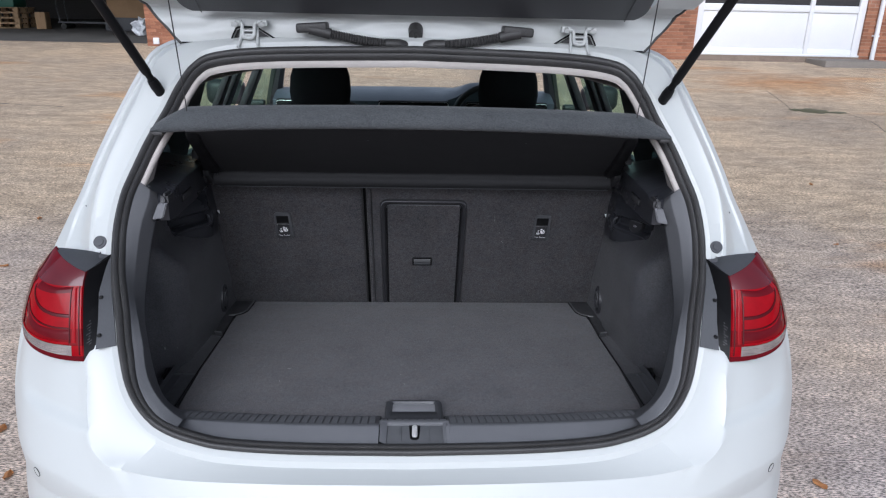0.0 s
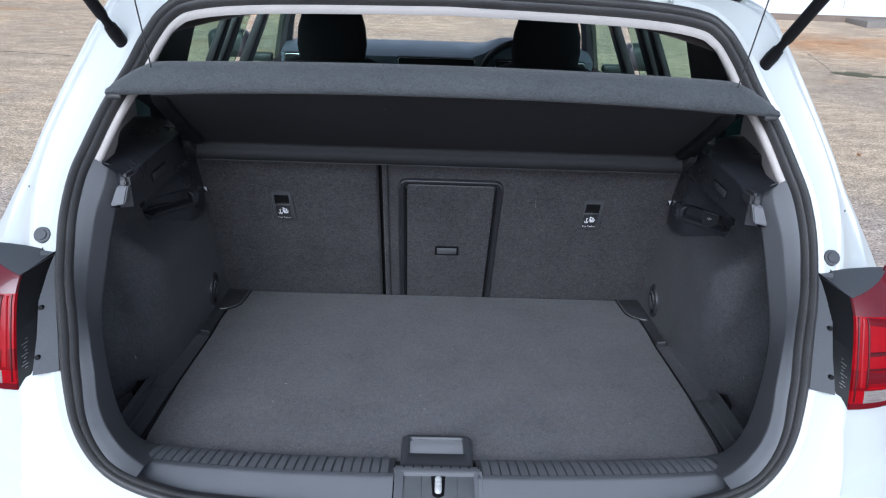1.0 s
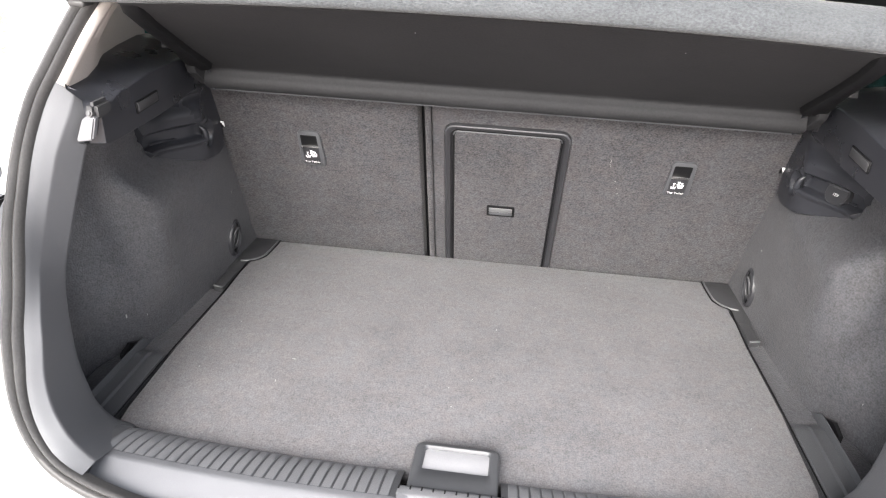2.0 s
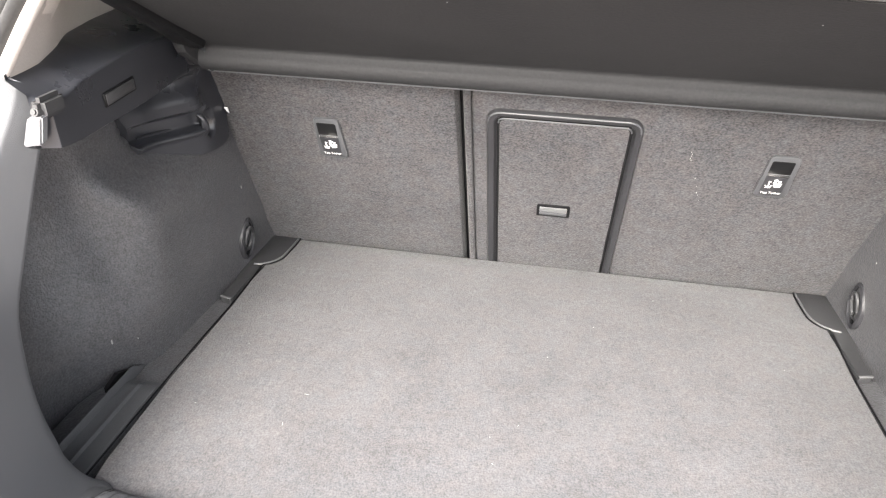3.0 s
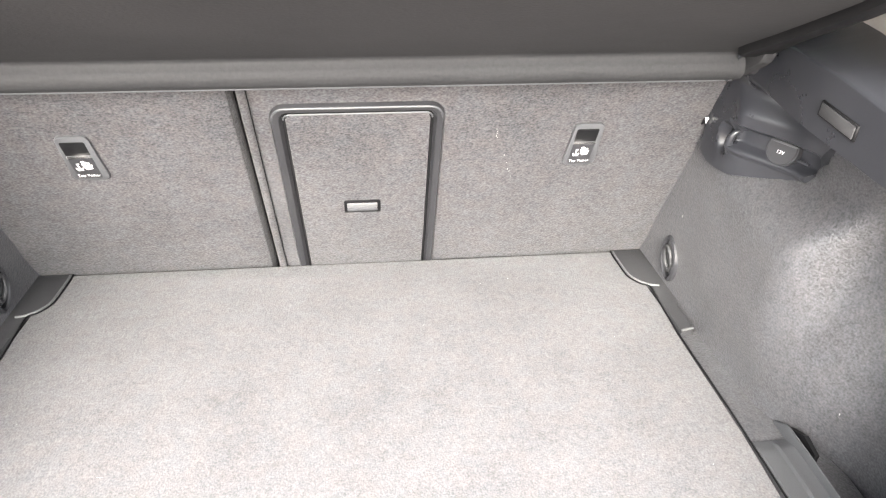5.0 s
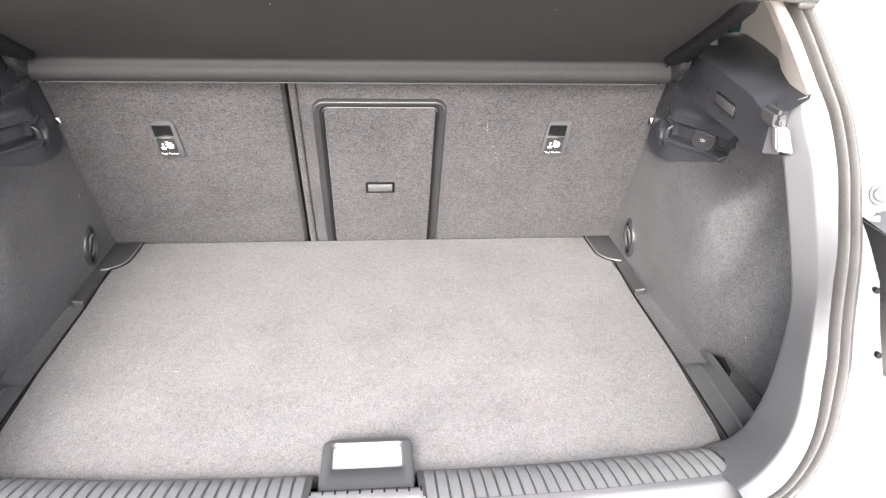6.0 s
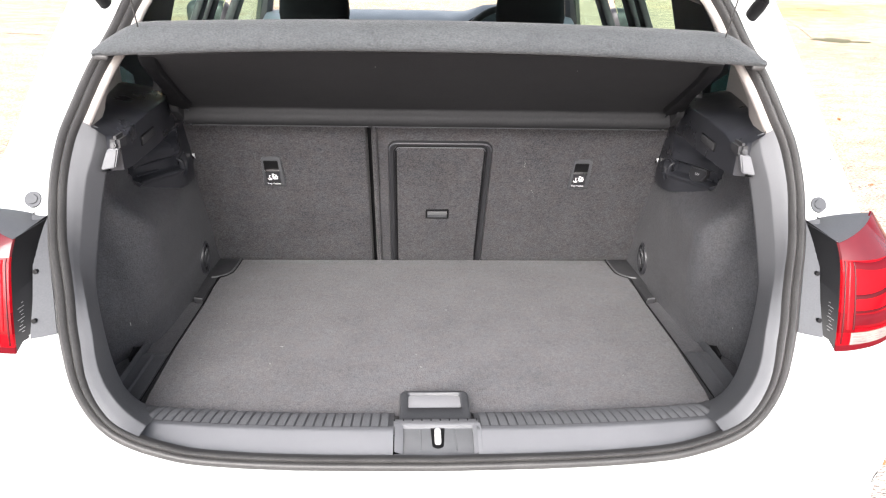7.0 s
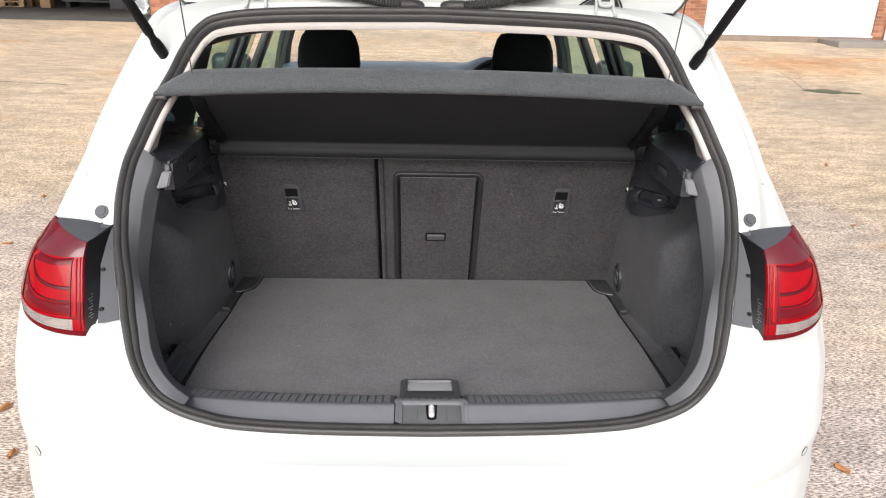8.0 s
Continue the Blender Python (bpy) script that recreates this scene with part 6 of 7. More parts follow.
        tube(bm, [Vector((s * 0.455, 0.405, 1.285)) - off, Vector((s * 0.424, 0.267, 1.49)) - off, Vector((s * 0.365, 0.017, 1.867)) - off], 0.0011, 6)
        part("cord", bm, M_RUBBER, shelf, "thin black lifting cord")
    for s in (1, -1):
        bm = bmesh.new()
        x = 0.522
        box(bm, (-0.011, -0.004, -0.005), (0.011, 0.022, 0.004), 0.0035, 3, Matrix.Translation(Vector((s * x, lipy(x) + 0.004, zb(x) - 0.001)) - off))
        part("end_stop", bm, M_RUBBER, shelf, "black rubber end stop")
    bm = bmesh.new()
    tube(bm, [Vector((x, 0.7275, 1.0512)) - off for x in (-0.502, -0.2, 0.2, 0.502)], 0.0011, 6)
    part("edge_piping", bm, M_PLATE, shelf, "pale edge piping")
    bm = bmesh.new()
    for x, y, z in ((-0.10, 0.47, 1.2195), (0.24, 0.47, 1.218), (0.30, 0.60, 1.152)):
        bmesh.ops.create_icosphere(bm, subdivisions=1, radius=0.0009, matrix=Matrix.Translation(Vector((x, y, z)) - off))
    part("fleck", bm, M_LINT, shelf)


# ---- open tailgate ----
GATE_ANGLE = radians(33)


FLANGE = 0.08


def gate_point(x, s, out=0.0):
    """A point of the open tailgate: s along it from the hinges (first up its steep flange), out towards the viewer below."""
    c, k = math.cos(GATE_ANGLE), math.sin(GATE_ANGLE)
    if s < FLANGE:
        f = s / FLANGE
        return Vector((x, 0.650 - 0.038 * f - out * 0.88, 1.408 + 0.072 * f - out * 0.47))
    s -= FLANGE
    return Vector((x, 0.612 - s * c - out * k, 1.480 + s * k - out * c))


def gate_half(s):
    return lerp_table([(0.0, 0.522), (0.015, 0.536), (0.04, 0.556), (0.08, 0.594), (0.15, 0.620), (0.30, 0.655), (0.50, 0.67), (0.8, 0.66), (1.0, 0.58)], s)


def build_tailgate():
    gate = new("tailgate")
    gate.parent = car
    gate["label"] = "white tailgate standing open, seen from below"
    ss = [0.0, 0.02, 0.05, 0.09, 0.12, 0.15, 0.17]
    def strip(name, ss, xa, xb, out, mat, label="", thick=0.02, n=24):
        rings = []
        for q in ss:
            w0, w1 = xa(q), xb(q)
            rings.append([gate_point(w0 + (w1 - w0) * i / n, q, out(w0 + (w1 - w0) * i / n, q)) for i in range(n + 1)])
        up = Vector((0, math.sin(GATE_ANGLE), math.cos(GATE_ANGLE))) * thick
        v, f = loft(rings)
        v2, f2 = loft([[p + up for p in r] for r in rings])
        m = len(v)
        f += [tuple(i + m for i in r)[::-1] for r in f2]
        w = n + 1
        e = len(rings) - 1
        for i in range(n):
            f.append((i, i + 1, m + i + 1, m + i))
            f.append((e * w + i, e * w + i + 1, m + e * w + i + 1, m + e * w + i))
        for j in range(e):
            f.append((j * w, (j + 1) * w, m + (j + 1) * w, m + j * w))
            f.append((j * w + n, (j + 1) * w + n, m + (j + 1) * w + n, m + j * w + n))
        return mesh_object(name, v + v2, f, mat, gate, label, 40)
    def relief(x, q):
        # pressed ridges and the notches at the hinges
        f = q / FLANGE
        r = 0.004 * math.sin(math.pi * min(f, 1)) + 0.0022 * math.sin(f * 9 + 5 * abs(x))
        r += 0.007 * math.exp(-((f - 0.30 - 0.9 * abs(x)) / 0.16) ** 2) * max(0.0, 1 - abs(x) / 0.34)
        # the lower zone stands proud up to a waving edge
        fc = 0.50 + 0.34 * ease(0.20, 0.06, abs(x)) - 0.16 * ease(0.42, 0.50, abs(x))
        r += 0.0085 * ease(0.07, -0.07, f - fc) - 0.005 * ease(0.84, 0.98, f)
        d = abs(abs(x) - 0.367)
        if d < 0.070:
            r -= 0.004 * (1 - d / 0.070)
        d = abs(abs(x) - 0.23)
        if d < 0.09:
            r += 0.004 * math.cos(d / 0.09 * math.pi / 2) * min(1, f)
        return r
    def face(x, q, out=0.0):
        p = gate_point(x, q, out)
        p.y += -0.010 + 0.042 * min(1.0, q / FLANGE)
        return p
    def notch(x):
        d = abs(abs(x) - 0.367)
        return 0.038 * max(0.0, min(1.0, (0.062 - d) / 0.040))
    rings = []
    for k in range(17):
        row = []
        for i in range(161):
            u = -1 + 2 * i / 160
            q0 = notch(u * gate_half(0.02))
            q = q0 + (0.11 - q0) * k / 16
            x = u * gate_half(q)
            row.append(face(x, q, relief(x, q)))
        rings.append(row)
    back = [[p + Vector((0, 0.012, 0.010)) for p in rings[0]]]
    mesh_object("inner_panel", *loft(back + rings), M_PAINT, gate, "white pressed inner panel", 40)
    bm = bmesh.new()
    tube(bm, rings[0], 0.0028, 8)
    part("panel_hem", bm, M_PAINT, gate)
    # black tube drawn in for the shade of the gap below the hem
    bm = bmesh.new()
    tube(bm, [p + Vector((0, -0.0045, 0.0015)) for p in rings[0]], 0.0019, 8)
    part("hem_gasket", bm, M_LAMPBLACK, gate, "black line standing for gap shade under the panel's folded edge")
    def trim_half(q):
        return 0.452 + 0.052 * math.sqrt(max(0.0, 1 - (1 - min(1.0, (q - 0.082) / 0.05)) ** 2))
    strip("upper_trim", [0.082, 0.0825, 0.084, 0.087, 0.092, 0.099, 0.108, 0.119, 0.132, 0.19], lambda q: -trim_half(q), trim_half, lambda x, q: 0.002 + 0.014 * min(1, (q - 0.082) / 0.010), M_DGREY, "dark grey trim panel", 0.02, 40)
    for x in (-0.462, 0.462):
        bm = bmesh.new()
        tube(bm, [gate_point(x, 0.094, 0.0205), gate_point(x, 0.19, 0.0205)], 0.0012, 5)
        part("trim_seam", bm, M_RUBBER, gate)
    for sx in (1, -1):
        strip("side_frame", [0.12, 0.20, 0.30, 0.42, 0.55, 0.62], lambda q: sx * (gate_half(q) - 0.095), lambda q: sx * gate_half(q), lambda x, q: 0.004, M_PAINT, "", 0.03, 8)
        bm = bmesh.new()
        tube(bm, [r[-1 if sx > 0 else 0] + Vector((sx * 0.004, 0.006, 0)) for r in rings[::2]] + [gate_point(sx * (gate_half(q) + 0.003), q, -0.010) for q in (0.2, 0.3, 0.45, 0.6)], 0.0045, 8)
        part("edge_strip", bm, M_RUBBER, gate)
    g = strip("rear_glass", [0.19, 0.35, 0.48, 0.57], lambda q: -(gate_half(q) - 0.09), lambda q: gate_half(q) - 0.09, lambda x, q: -0.012, M_DARKGLASS, "dark rear window glass", 0.004, 12)
    g.visible_shadow = False
    strip("lower_trim", [0.56, 0.60, 0.75, 0.90, 0.94], lambda q: -(gate_half(q) - 0.04), lambda q: gate_half(q) - 0.04, lambda x, q: 0.02 + 0.02 * math.sin(math.pi * (q - 0.56) / 0.38), M_DGREY, "dark grey lower trim", 0.02, 16)
    strip("outer_skin", [0.56, 0.7, 0.85, 0.95], lambda q: -gate_half(q), gate_half, lambda x, q: -0.03, M_PAINT, "white outer skin", 0.02, 16)
    # hinges: a U-shaped strap on the gate between two arms from the roof
    for hx in (-0.367, 0.367):
        hinge = new("hinge")
        hinge.parent = gate
        hinge["label"] = "white painted hinge with two bolts"
        bm = bmesh.new()
        tube(bm, spline([(hx + x, y, z) for x, y, z in ((-0.030, 0.608, 1.450), (-0.018, 0.605, 1.450), (-0.0135, 0.602, 1.445), (-0.0125, 0.599, 1.428), (-0.008, 0.597, 1.420), (0.008, 0.597, 1.420), (0.0125, 0.599, 1.428), (0.0135, 0.602, 1.445), (0.018, 0.605, 1.450), (0.030, 0.608, 1.450))], 5), 0.0038, 8)
        part("strap", bm, M_PAINT, hinge)
        for z in (1.4255, 1.4345):
            bm = bmesh.new()
            box(bm, (hx - 0.012, 0.5975, z - 0.0022), (hx + 0.012, 0.6035, z + 0.0022), 0.0012)
            part("knuckle", bm, M_PAINT, hinge)
        for k in (-1, 1):
            bm = bmesh.new()
            tube(bm, spline([(hx + k * x, y, z) for x, y, z in ((0.0165, 0.616, 1.444), (0.0170, 0.610, 1.434), (0.0180, 0.603, 1.420), (0.0195, 0.594, 1.408), (0.0210, 0.583, 1.399))], 5), 0.0036, 8)
            part("arm", bm, M_PAINT, hinge)
            bm = bmesh.new()
            box(bm, (hx + k * 0.028 - 0.012, 0.606, 1.4435), (hx + k * 0.028 + 0.012, 0.624, 1.4565), 0.003)
            part("plate", bm, M_PAINT, hinge)
            bm = bmesh.new()
            cyl(bm, (hx + k * 0.029, 0.608, 1.450), (hx + k * 0.029, 0.6005, 1.4475), 0.0062, 0.0056, 6)
            part("bolt", bm, M_PAINT, hinge)
        # grey block behind the notch, giving the recess its shade by colour
        bm = bmesh.new()
        box(bm, (hx - 0.070, 0.646, 1.396), (hx + 0.070, 0.668, 1.454), 0.003)
        part("hinge_mount", bm, M_MID, hinge)
    # corrugated cable sleeves
    for sx in (1, -1):
        sleeve = new("cable_sleeve")
        sleeve.parent = gate
        sleeve["label"] = "black corrugated rubber cable sleeve"
        pts = spline([(sx * 0.190, 0.585, 1.432), (sx * 0.150, 0.590, 1.424), (sx * 0.105, 0.595, 1.417), (sx * 0.062, 0.600, 1.412)], 16)
        bm = bmesh.new()
        tube(bm, pts, [0.0085 + (0.0025 if i % 2 else 0) for i in range(len(pts))], 12)
        part("bellows", bm, M_RUBBER, sleeve)
        bm = bmesh.new()
        box(bm, (-0.034, -0.012, -0.011), (0.034, 0.034, 0.009), 0.005, 3, Matrix.Translation((sx * 0.226, 0.586, 1.445)) @ Matrix.Rotation(radians(4 * sx), 4, "Y"))
        tube(bm, [(sx * 0.232, 0.582, 1.440), (sx * 0.205, 0.584, 1.436), (sx * 0.186, 0.585, 1.431)], [0.011, 0.012, 0.012], 10)
        part("gate_end", bm, M_RUBBER, sleeve)
        bm = bmesh.new()
        tube(bm, spline([(sx * 0.066, 0.600, 1.412), (sx * 0.040, 0.603, 1.411), (sx * 0.020, 0.612, 1.405)], 4), [0.012] * 4 + [0.013] * 4 + [0.008], 10)
        part("body_end", bm, M_RUBBER, sleeve)
    bm = bmesh.new()
    q = face(0.0, 0.042, 0.025)
    cyl(bm, q + Vector((0, 0.018, 0.009)), q - Vector((0, 0.007, 0.0035)), 0.0175, 0.0155, 24)
    q2 = q - Vector((0, 0.007, 0.0035))
    cyl(bm, q2, q2 - Vector((0, 0.003, 0.0015)), 0.006, 0.005, 16)
    part("grommet", bm, M_RUBBER, gate, "round black rubber plug")
    # gas struts
    for sx in (1, -1):
        strut = new("gas_strut")
        strut.parent = car
        strut["label"] = "black gas strut holding the tailgate"
        a, b = Vector((sx * 0.547, 0.520, 1.312)), Vector((sx * 0.667, 0.231, 1.7275))
        d = (b - a).normalized()
        bm = bmesh.new()
        cyl(bm, a + d * 0.052, b - d * 0.16, 0.0098, 0.0098, 20)
        cyl(bm, a + d * 0.046, a + d * 0.053, 0.0085, 0.0098, 20)
        part("cylinder", bm, M_LAMPBLACK, strut)
        bm = bmesh.new()
        cyl(bm, b - d * 0.17, b, 0.005, 0.005, 14)
        part("rod", bm, M_STEEL, strut)
        bm = bmesh.new()
        cyl(bm, a + d * 0.026, a + d * 0.048, 0.0078, 0.0070, 16)
        cyl(bm, a + d * 0.012, a + d * 0.028, 0.0118, 0.0100, 18)
        cyl(bm, a - d * 0.012, a + d * 0.013, 0.0105, 0.0118, 18)
        bmesh.ops.create_uvsphere(bm, u_segments=16, v_segments=10, radius=0.0115, matrix=Matrix.Translation(a - d * 0.008))
        part("ball_end", bm, M_LAMPBLACK, strut)
        bm = bmesh.new()
        cyl(bm, a, a + Vector((sx * -0.004, 0.03, -0.012)), 0.006, 0.007, 12)
        part("ball_stud", bm, M_STEEL, strut)


def build_body_details():
    for s in (1, -1):
        # rubber stop beside the seal
        bm = bmesh.new()
        hit, a, n, _ = SKIN.closest_point_on_mesh(Vector((s * 0.626, 0.341, 1.026)))
        n = Vector((0, -1, 0.62)).normalized()
        cyl(bm, a - n * 0.01, a + n * 0.006, 0.0145, 0.0125, 24)
        cyl(bm, a + n * 0.005, a + n * 0.008, 0.0085, 0.0075, 20)
        part("rubber_stop", bm, M_PLATE, car, "grey rubber stop")
        # parking sensor: a flush disc in a thin dark ring
        hit, c, n, _ = SKIN.closest_point_on_mesh(Vector((s * 0.728, 0.149, 0.622)))
        if n.y > 0:
            n = -n
        q = n.to_track_quat("Z", "Y").to_matrix()
        bm = bmesh.new()
        tube(bm, [c + n * 0.0008 + q @ Vector((0.0098 * math.cos(2 * math.pi * k / 24), 0.0098 * math.sin(2 * math.pi * k / 24), 0)) for k in range(25)], 0.0007, 5, False)
        part("sensor_ring", bm, M_LAMPBLACK, car)
        bm = bmesh.new()
        cyl(bm, c - n * 0.02, c + n * 0.0010, 0.0095, 0.0092, 24)
        part("parking_sensor", bm, M_PAINT, car, "white parking sensor")


# ---- cabin seen over the shelf ----
def build_cabin():
    for cx in (-0.385, 0.385):
        seat = new("front_seat")
        seat.parent = car
        seat["label"] = "black cloth front seat with headrest"
        rings = []
        for z, w, y0, y1 in ((0.62, 0.25, 1.98, 2.14), (0.85, 0.26, 1.90, 2.06), (1.02, 0.24, 1.86, 1.99), (1.09, 0.19, 1.855, 1.96), (1.115, 0.13, 1.86, 1.94)):
            ring = []
            for k in range(24):
                a = 2 * math.pi * k / 24
                ca, sa = math.cos(a), math.sin(a)
                ring.append(Vector((cx + w * math.copysign(abs(ca) ** 0.6, ca), (y0 + y1) / 2 + (y1 - y0) / 2 * math.copysign(abs(sa) ** 0.6, sa), z)))
            rings.append(ring)
        v, f = loft(rings, True)
        f += [tuple(range(24))[::-1], tuple(range(96, 120))]
        mesh_object("backrest", v, f, M_SEATCLOTH, seat, "", 50)
        rings = []
        for z, w, d, yc in ((1.10, 0.090, 0.03, 1.90), (1.115, 0.118, 0.050, 1.90), (1.16, 0.124, 0.058, 1.905), (1.22, 0.119, 0.056, 1.91), (1.262, 0.106, 0.048, 1.915), (1.283, 0.090, 0.034, 1.92), (1.290, 0.05, 0.015, 1.92)):
            ring = []
            for k in range(24):
                a = 2 * math.pi * k / 24
                ca, sa = math.cos(a), math.sin(a)
                ring.append(Vector((cx + w * math.copysign(abs(ca) ** 0.55, ca), yc + d * math.copysign(abs(sa) ** 0.6, sa), z)))
            rings.append(ring)
        v, f = loft(rings, True)
        f += [tuple(range(24))[::-1], tuple(range(144, 168))]
        mesh_object("headrest", v, f, M_SEATCLOTH, seat, "black headrest", 50)
        bm = bmesh.new()
        box(bm, (cx - 0.25, 2.05, 0.36), (cx + 0.25, 2.58, 0.60), 0.05, 4)
        part("cushion", bm, M_SEATCLOTH, seat)
    dash = new("dashboard")
    dash.parent = car
    dash["label"] = "dark grey dashboard with vents and a binnacle"
    rings = []
    for k in range(21):
        u = -1 + 2 * k / 20
        hump = 0.080 * math.exp(-((u * 0.76 - 0.38) / 0.15) ** 4)
        rings.append([Vector((u * 0.74, 3.06 - 0.14 * u * u, 1.062)), Vector((u * 0.74, 2.92 - 0.05 * u * u, 1.066 + hump * 0.4)), Vector((u * 0.74, 2.76, 1.045 + hump)), Vector((u * 0.74, 2.70, 1.024 + hump)), Vector((u * 0.74, 2.715, 0.90)), Vector((u * 0.74, 2.72, 0.60))])
    mesh_object("dash_top", *loft(rings), M_DASH, dash, "", 50)
    for x0, x1 in ((-0.19, 0.18), (-0.72, -0.56), (0.56, 0.70), (0.27, 0.50)):
        bm = bmesh.new()
        box(bm, (x0, 2.672, 0.965), (x1, 2.72, 1.030), 0.008, 2)
        part("vent", bm, M_LAMPBLACK, dash)
        bm = bmesh.new()
        tube(bm, [(x0 + 0.006, 2.671, 0.972), (x0 + 0.004, 2.671, 1.016), (x0 + 0.012, 2.671, 1.022), (x1 - 0.012, 2.671, 1.024), (x1 - 0.004, 2.671, 1.017), (x1 - 0.006, 2.671, 0.972)], 0.0028, 6)
        part("vent_trim", bm, M_STEEL, dash)
    bm = bmesh.new()
    m = Matrix.Translation((0.385, 2.56, 0.965)) @ Matrix.Rotation(radians(-66), 4, "X")
    tube(bm, [m @ Vector((0.185 * math.cos(a), 0.185 * math.sin(a), 0)) for a in [2 * math.pi * k / 40 for k in range(41)]], 0.016, 10, False)
    box(bm, (-0.17, -0.03, -0.02), (0.17, 0.03, 0.01), 0.008, 2, m)
    part("steering_wheel", bm, M_BLACK, dash, "black steering wheel")


build_shell()
build_seal()
build_front_body()
build_wheels()
for sd in (1, -1):
    build_lamp(sd)
    build_side_wall(sd)
    build_side_trim(sd, sd > 0)
    build_tie_ring(sd)
    build_floor_edges(sd)
build_rim_trim()
build_sill()
build_latch()
build_seats()
build_boot_floor()
build_shelf()
build_tailgate()
build_body_details()
build_cabin()


# ---- yard buildings ----
def build_right_building():
    z0 = 0.40
    wall = mesh_object("wall_right", *prism([(4.6, 15.0, z0 - 0.3), (6.25, 15.0, z0 - 0.3), (6.25, 15.0, 3.0), (10.08, 15.0, 3.0), (10.08, 15.0, z0 - 0.3), (22, 15.0, z0 - 0.3), (22, 15.0, 4.2), (4.6, 15.0, 4.2)], 0.3, Vector((0, 1, 0))), M_BRICK)
    tagged(wall, "red brick workshop wall with pale mortar", "wall", kind="structure")
    door = thing("workshop_door", 8.2, 15.1, 0.69, "white panelled workshop door with dark glass above", "door")
    o = Vector((8.2, 15.1, 0.69))
    def slab_at(name, lo, hi, mat, bev=0.01, label=""):
        bm = bmesh.new()
        box(bm, Vector(lo) - o, Vector(hi) - o, bev)
        return part(name, bm, mat, door, label)
    for x0, x1 in ((6.25, 6.40), (8.80, 8.90), (9.92, 10.08)):
        slab_at("jamb", (x0, 15.04, 0.69), (x1, 15.16, 3.0), M_UPVC)
    for x0, x1 in ((6.40, 8.80), (8.90, 9.92)):
        for z, h in ((0.69, 0.12), (1.59, 0.15), (2.9, 0.1)):
            slab_at("rail", (x0, 15.05, z), (x1, 15.15, z + h), M_UPVC)
        slab_at("panel", (x0, 15.085, 0.81), (x1, 15.12, 1.59), M_UPVC, 0.004, "flat white panel")
        slab_at("pane", (x0, 15.09, 1.74), (x1, 15.11, 2.9), M_DARKWALL, 0.002, "dark window pane")
    slab_at("threshold", (6.25, 14.98, 0.65), (10.08, 15.2, 0.692), M_UPVC, 0.006)
    base = mesh_object("plinth", *prism([(6.25, 14.97, 0.3), (10.08, 14.97, 0.3), (10.08, 14.97, 0.65), (6.25, 14.97, 0.65)], 0.3, Vector((0, 1, 0))), M_PLINTH)
    tagged(base, "dark brick plinth below the door", "plinth", kind="structure")
    bm = bmesh.new()
    box(bm, (8.85, 14.13, 0.35), (10.32, 14.96, 0.612), 0.02)
    st = part("step", bm, M_STEP, None)
    tagged(st, "weathered concrete door step against the wall", "step", kind="structure")
    bm = bmesh.new()
    cyl(bm, (10.36, 14.93, 0.45), (10.36, 14.93, 4.2), 0.05, 0.05, 16)
    pipe = part("downpipe", bm, M_UPVC, None)
    tagged(pipe, "white round rainwater downpipe on the brick wall", "downpipe")
    for z in (1.1, 2.6):
        bm = bmesh.new()
        box(bm, (10.29, 14.92, z), (10.43, 15.0, z + 0.04), 0.006)
        part("bracket", bm, M_UPVC, pipe)


def brick_face(parent, spans, z0, z1, y):
    """Stretcher-bond bricks standing proud of the mortar, on one shared mesh for whole bricks and one for cut ones."""
    meshes = {}
    random.seed(21)
    row = 0
    z = z0
    while z + 0.065 <= z1:
        for x0, x1 in spans:
            x = x0 - (0.1125 if row % 2 else 0.0)
            while x < x1:
                a, b = max(x, x0), min(x + 0.215, x1)
                if b - a > 0.04:
                    w = round(b - a, 3)
                    if w not in meshes:
                        bm = bmesh.new()
                        box(bm, (0, 0, 0), (w, 0.02, 0.065), 0.004, 1)
                        me = bpy.data.meshes.new("brick")
                        bm.to_mesh(me)
                        bm.free()
                        me.materials.append(M_BRICKS)
                        meshes[w] = me
                    ob = new("brick", meshes[w])
                    ob.parent = parent
                    ob.location = (a, y - 0.007 - random.uniform(0, 0.003), z)
                x += 0.225
        row += 1
        z += 0.075


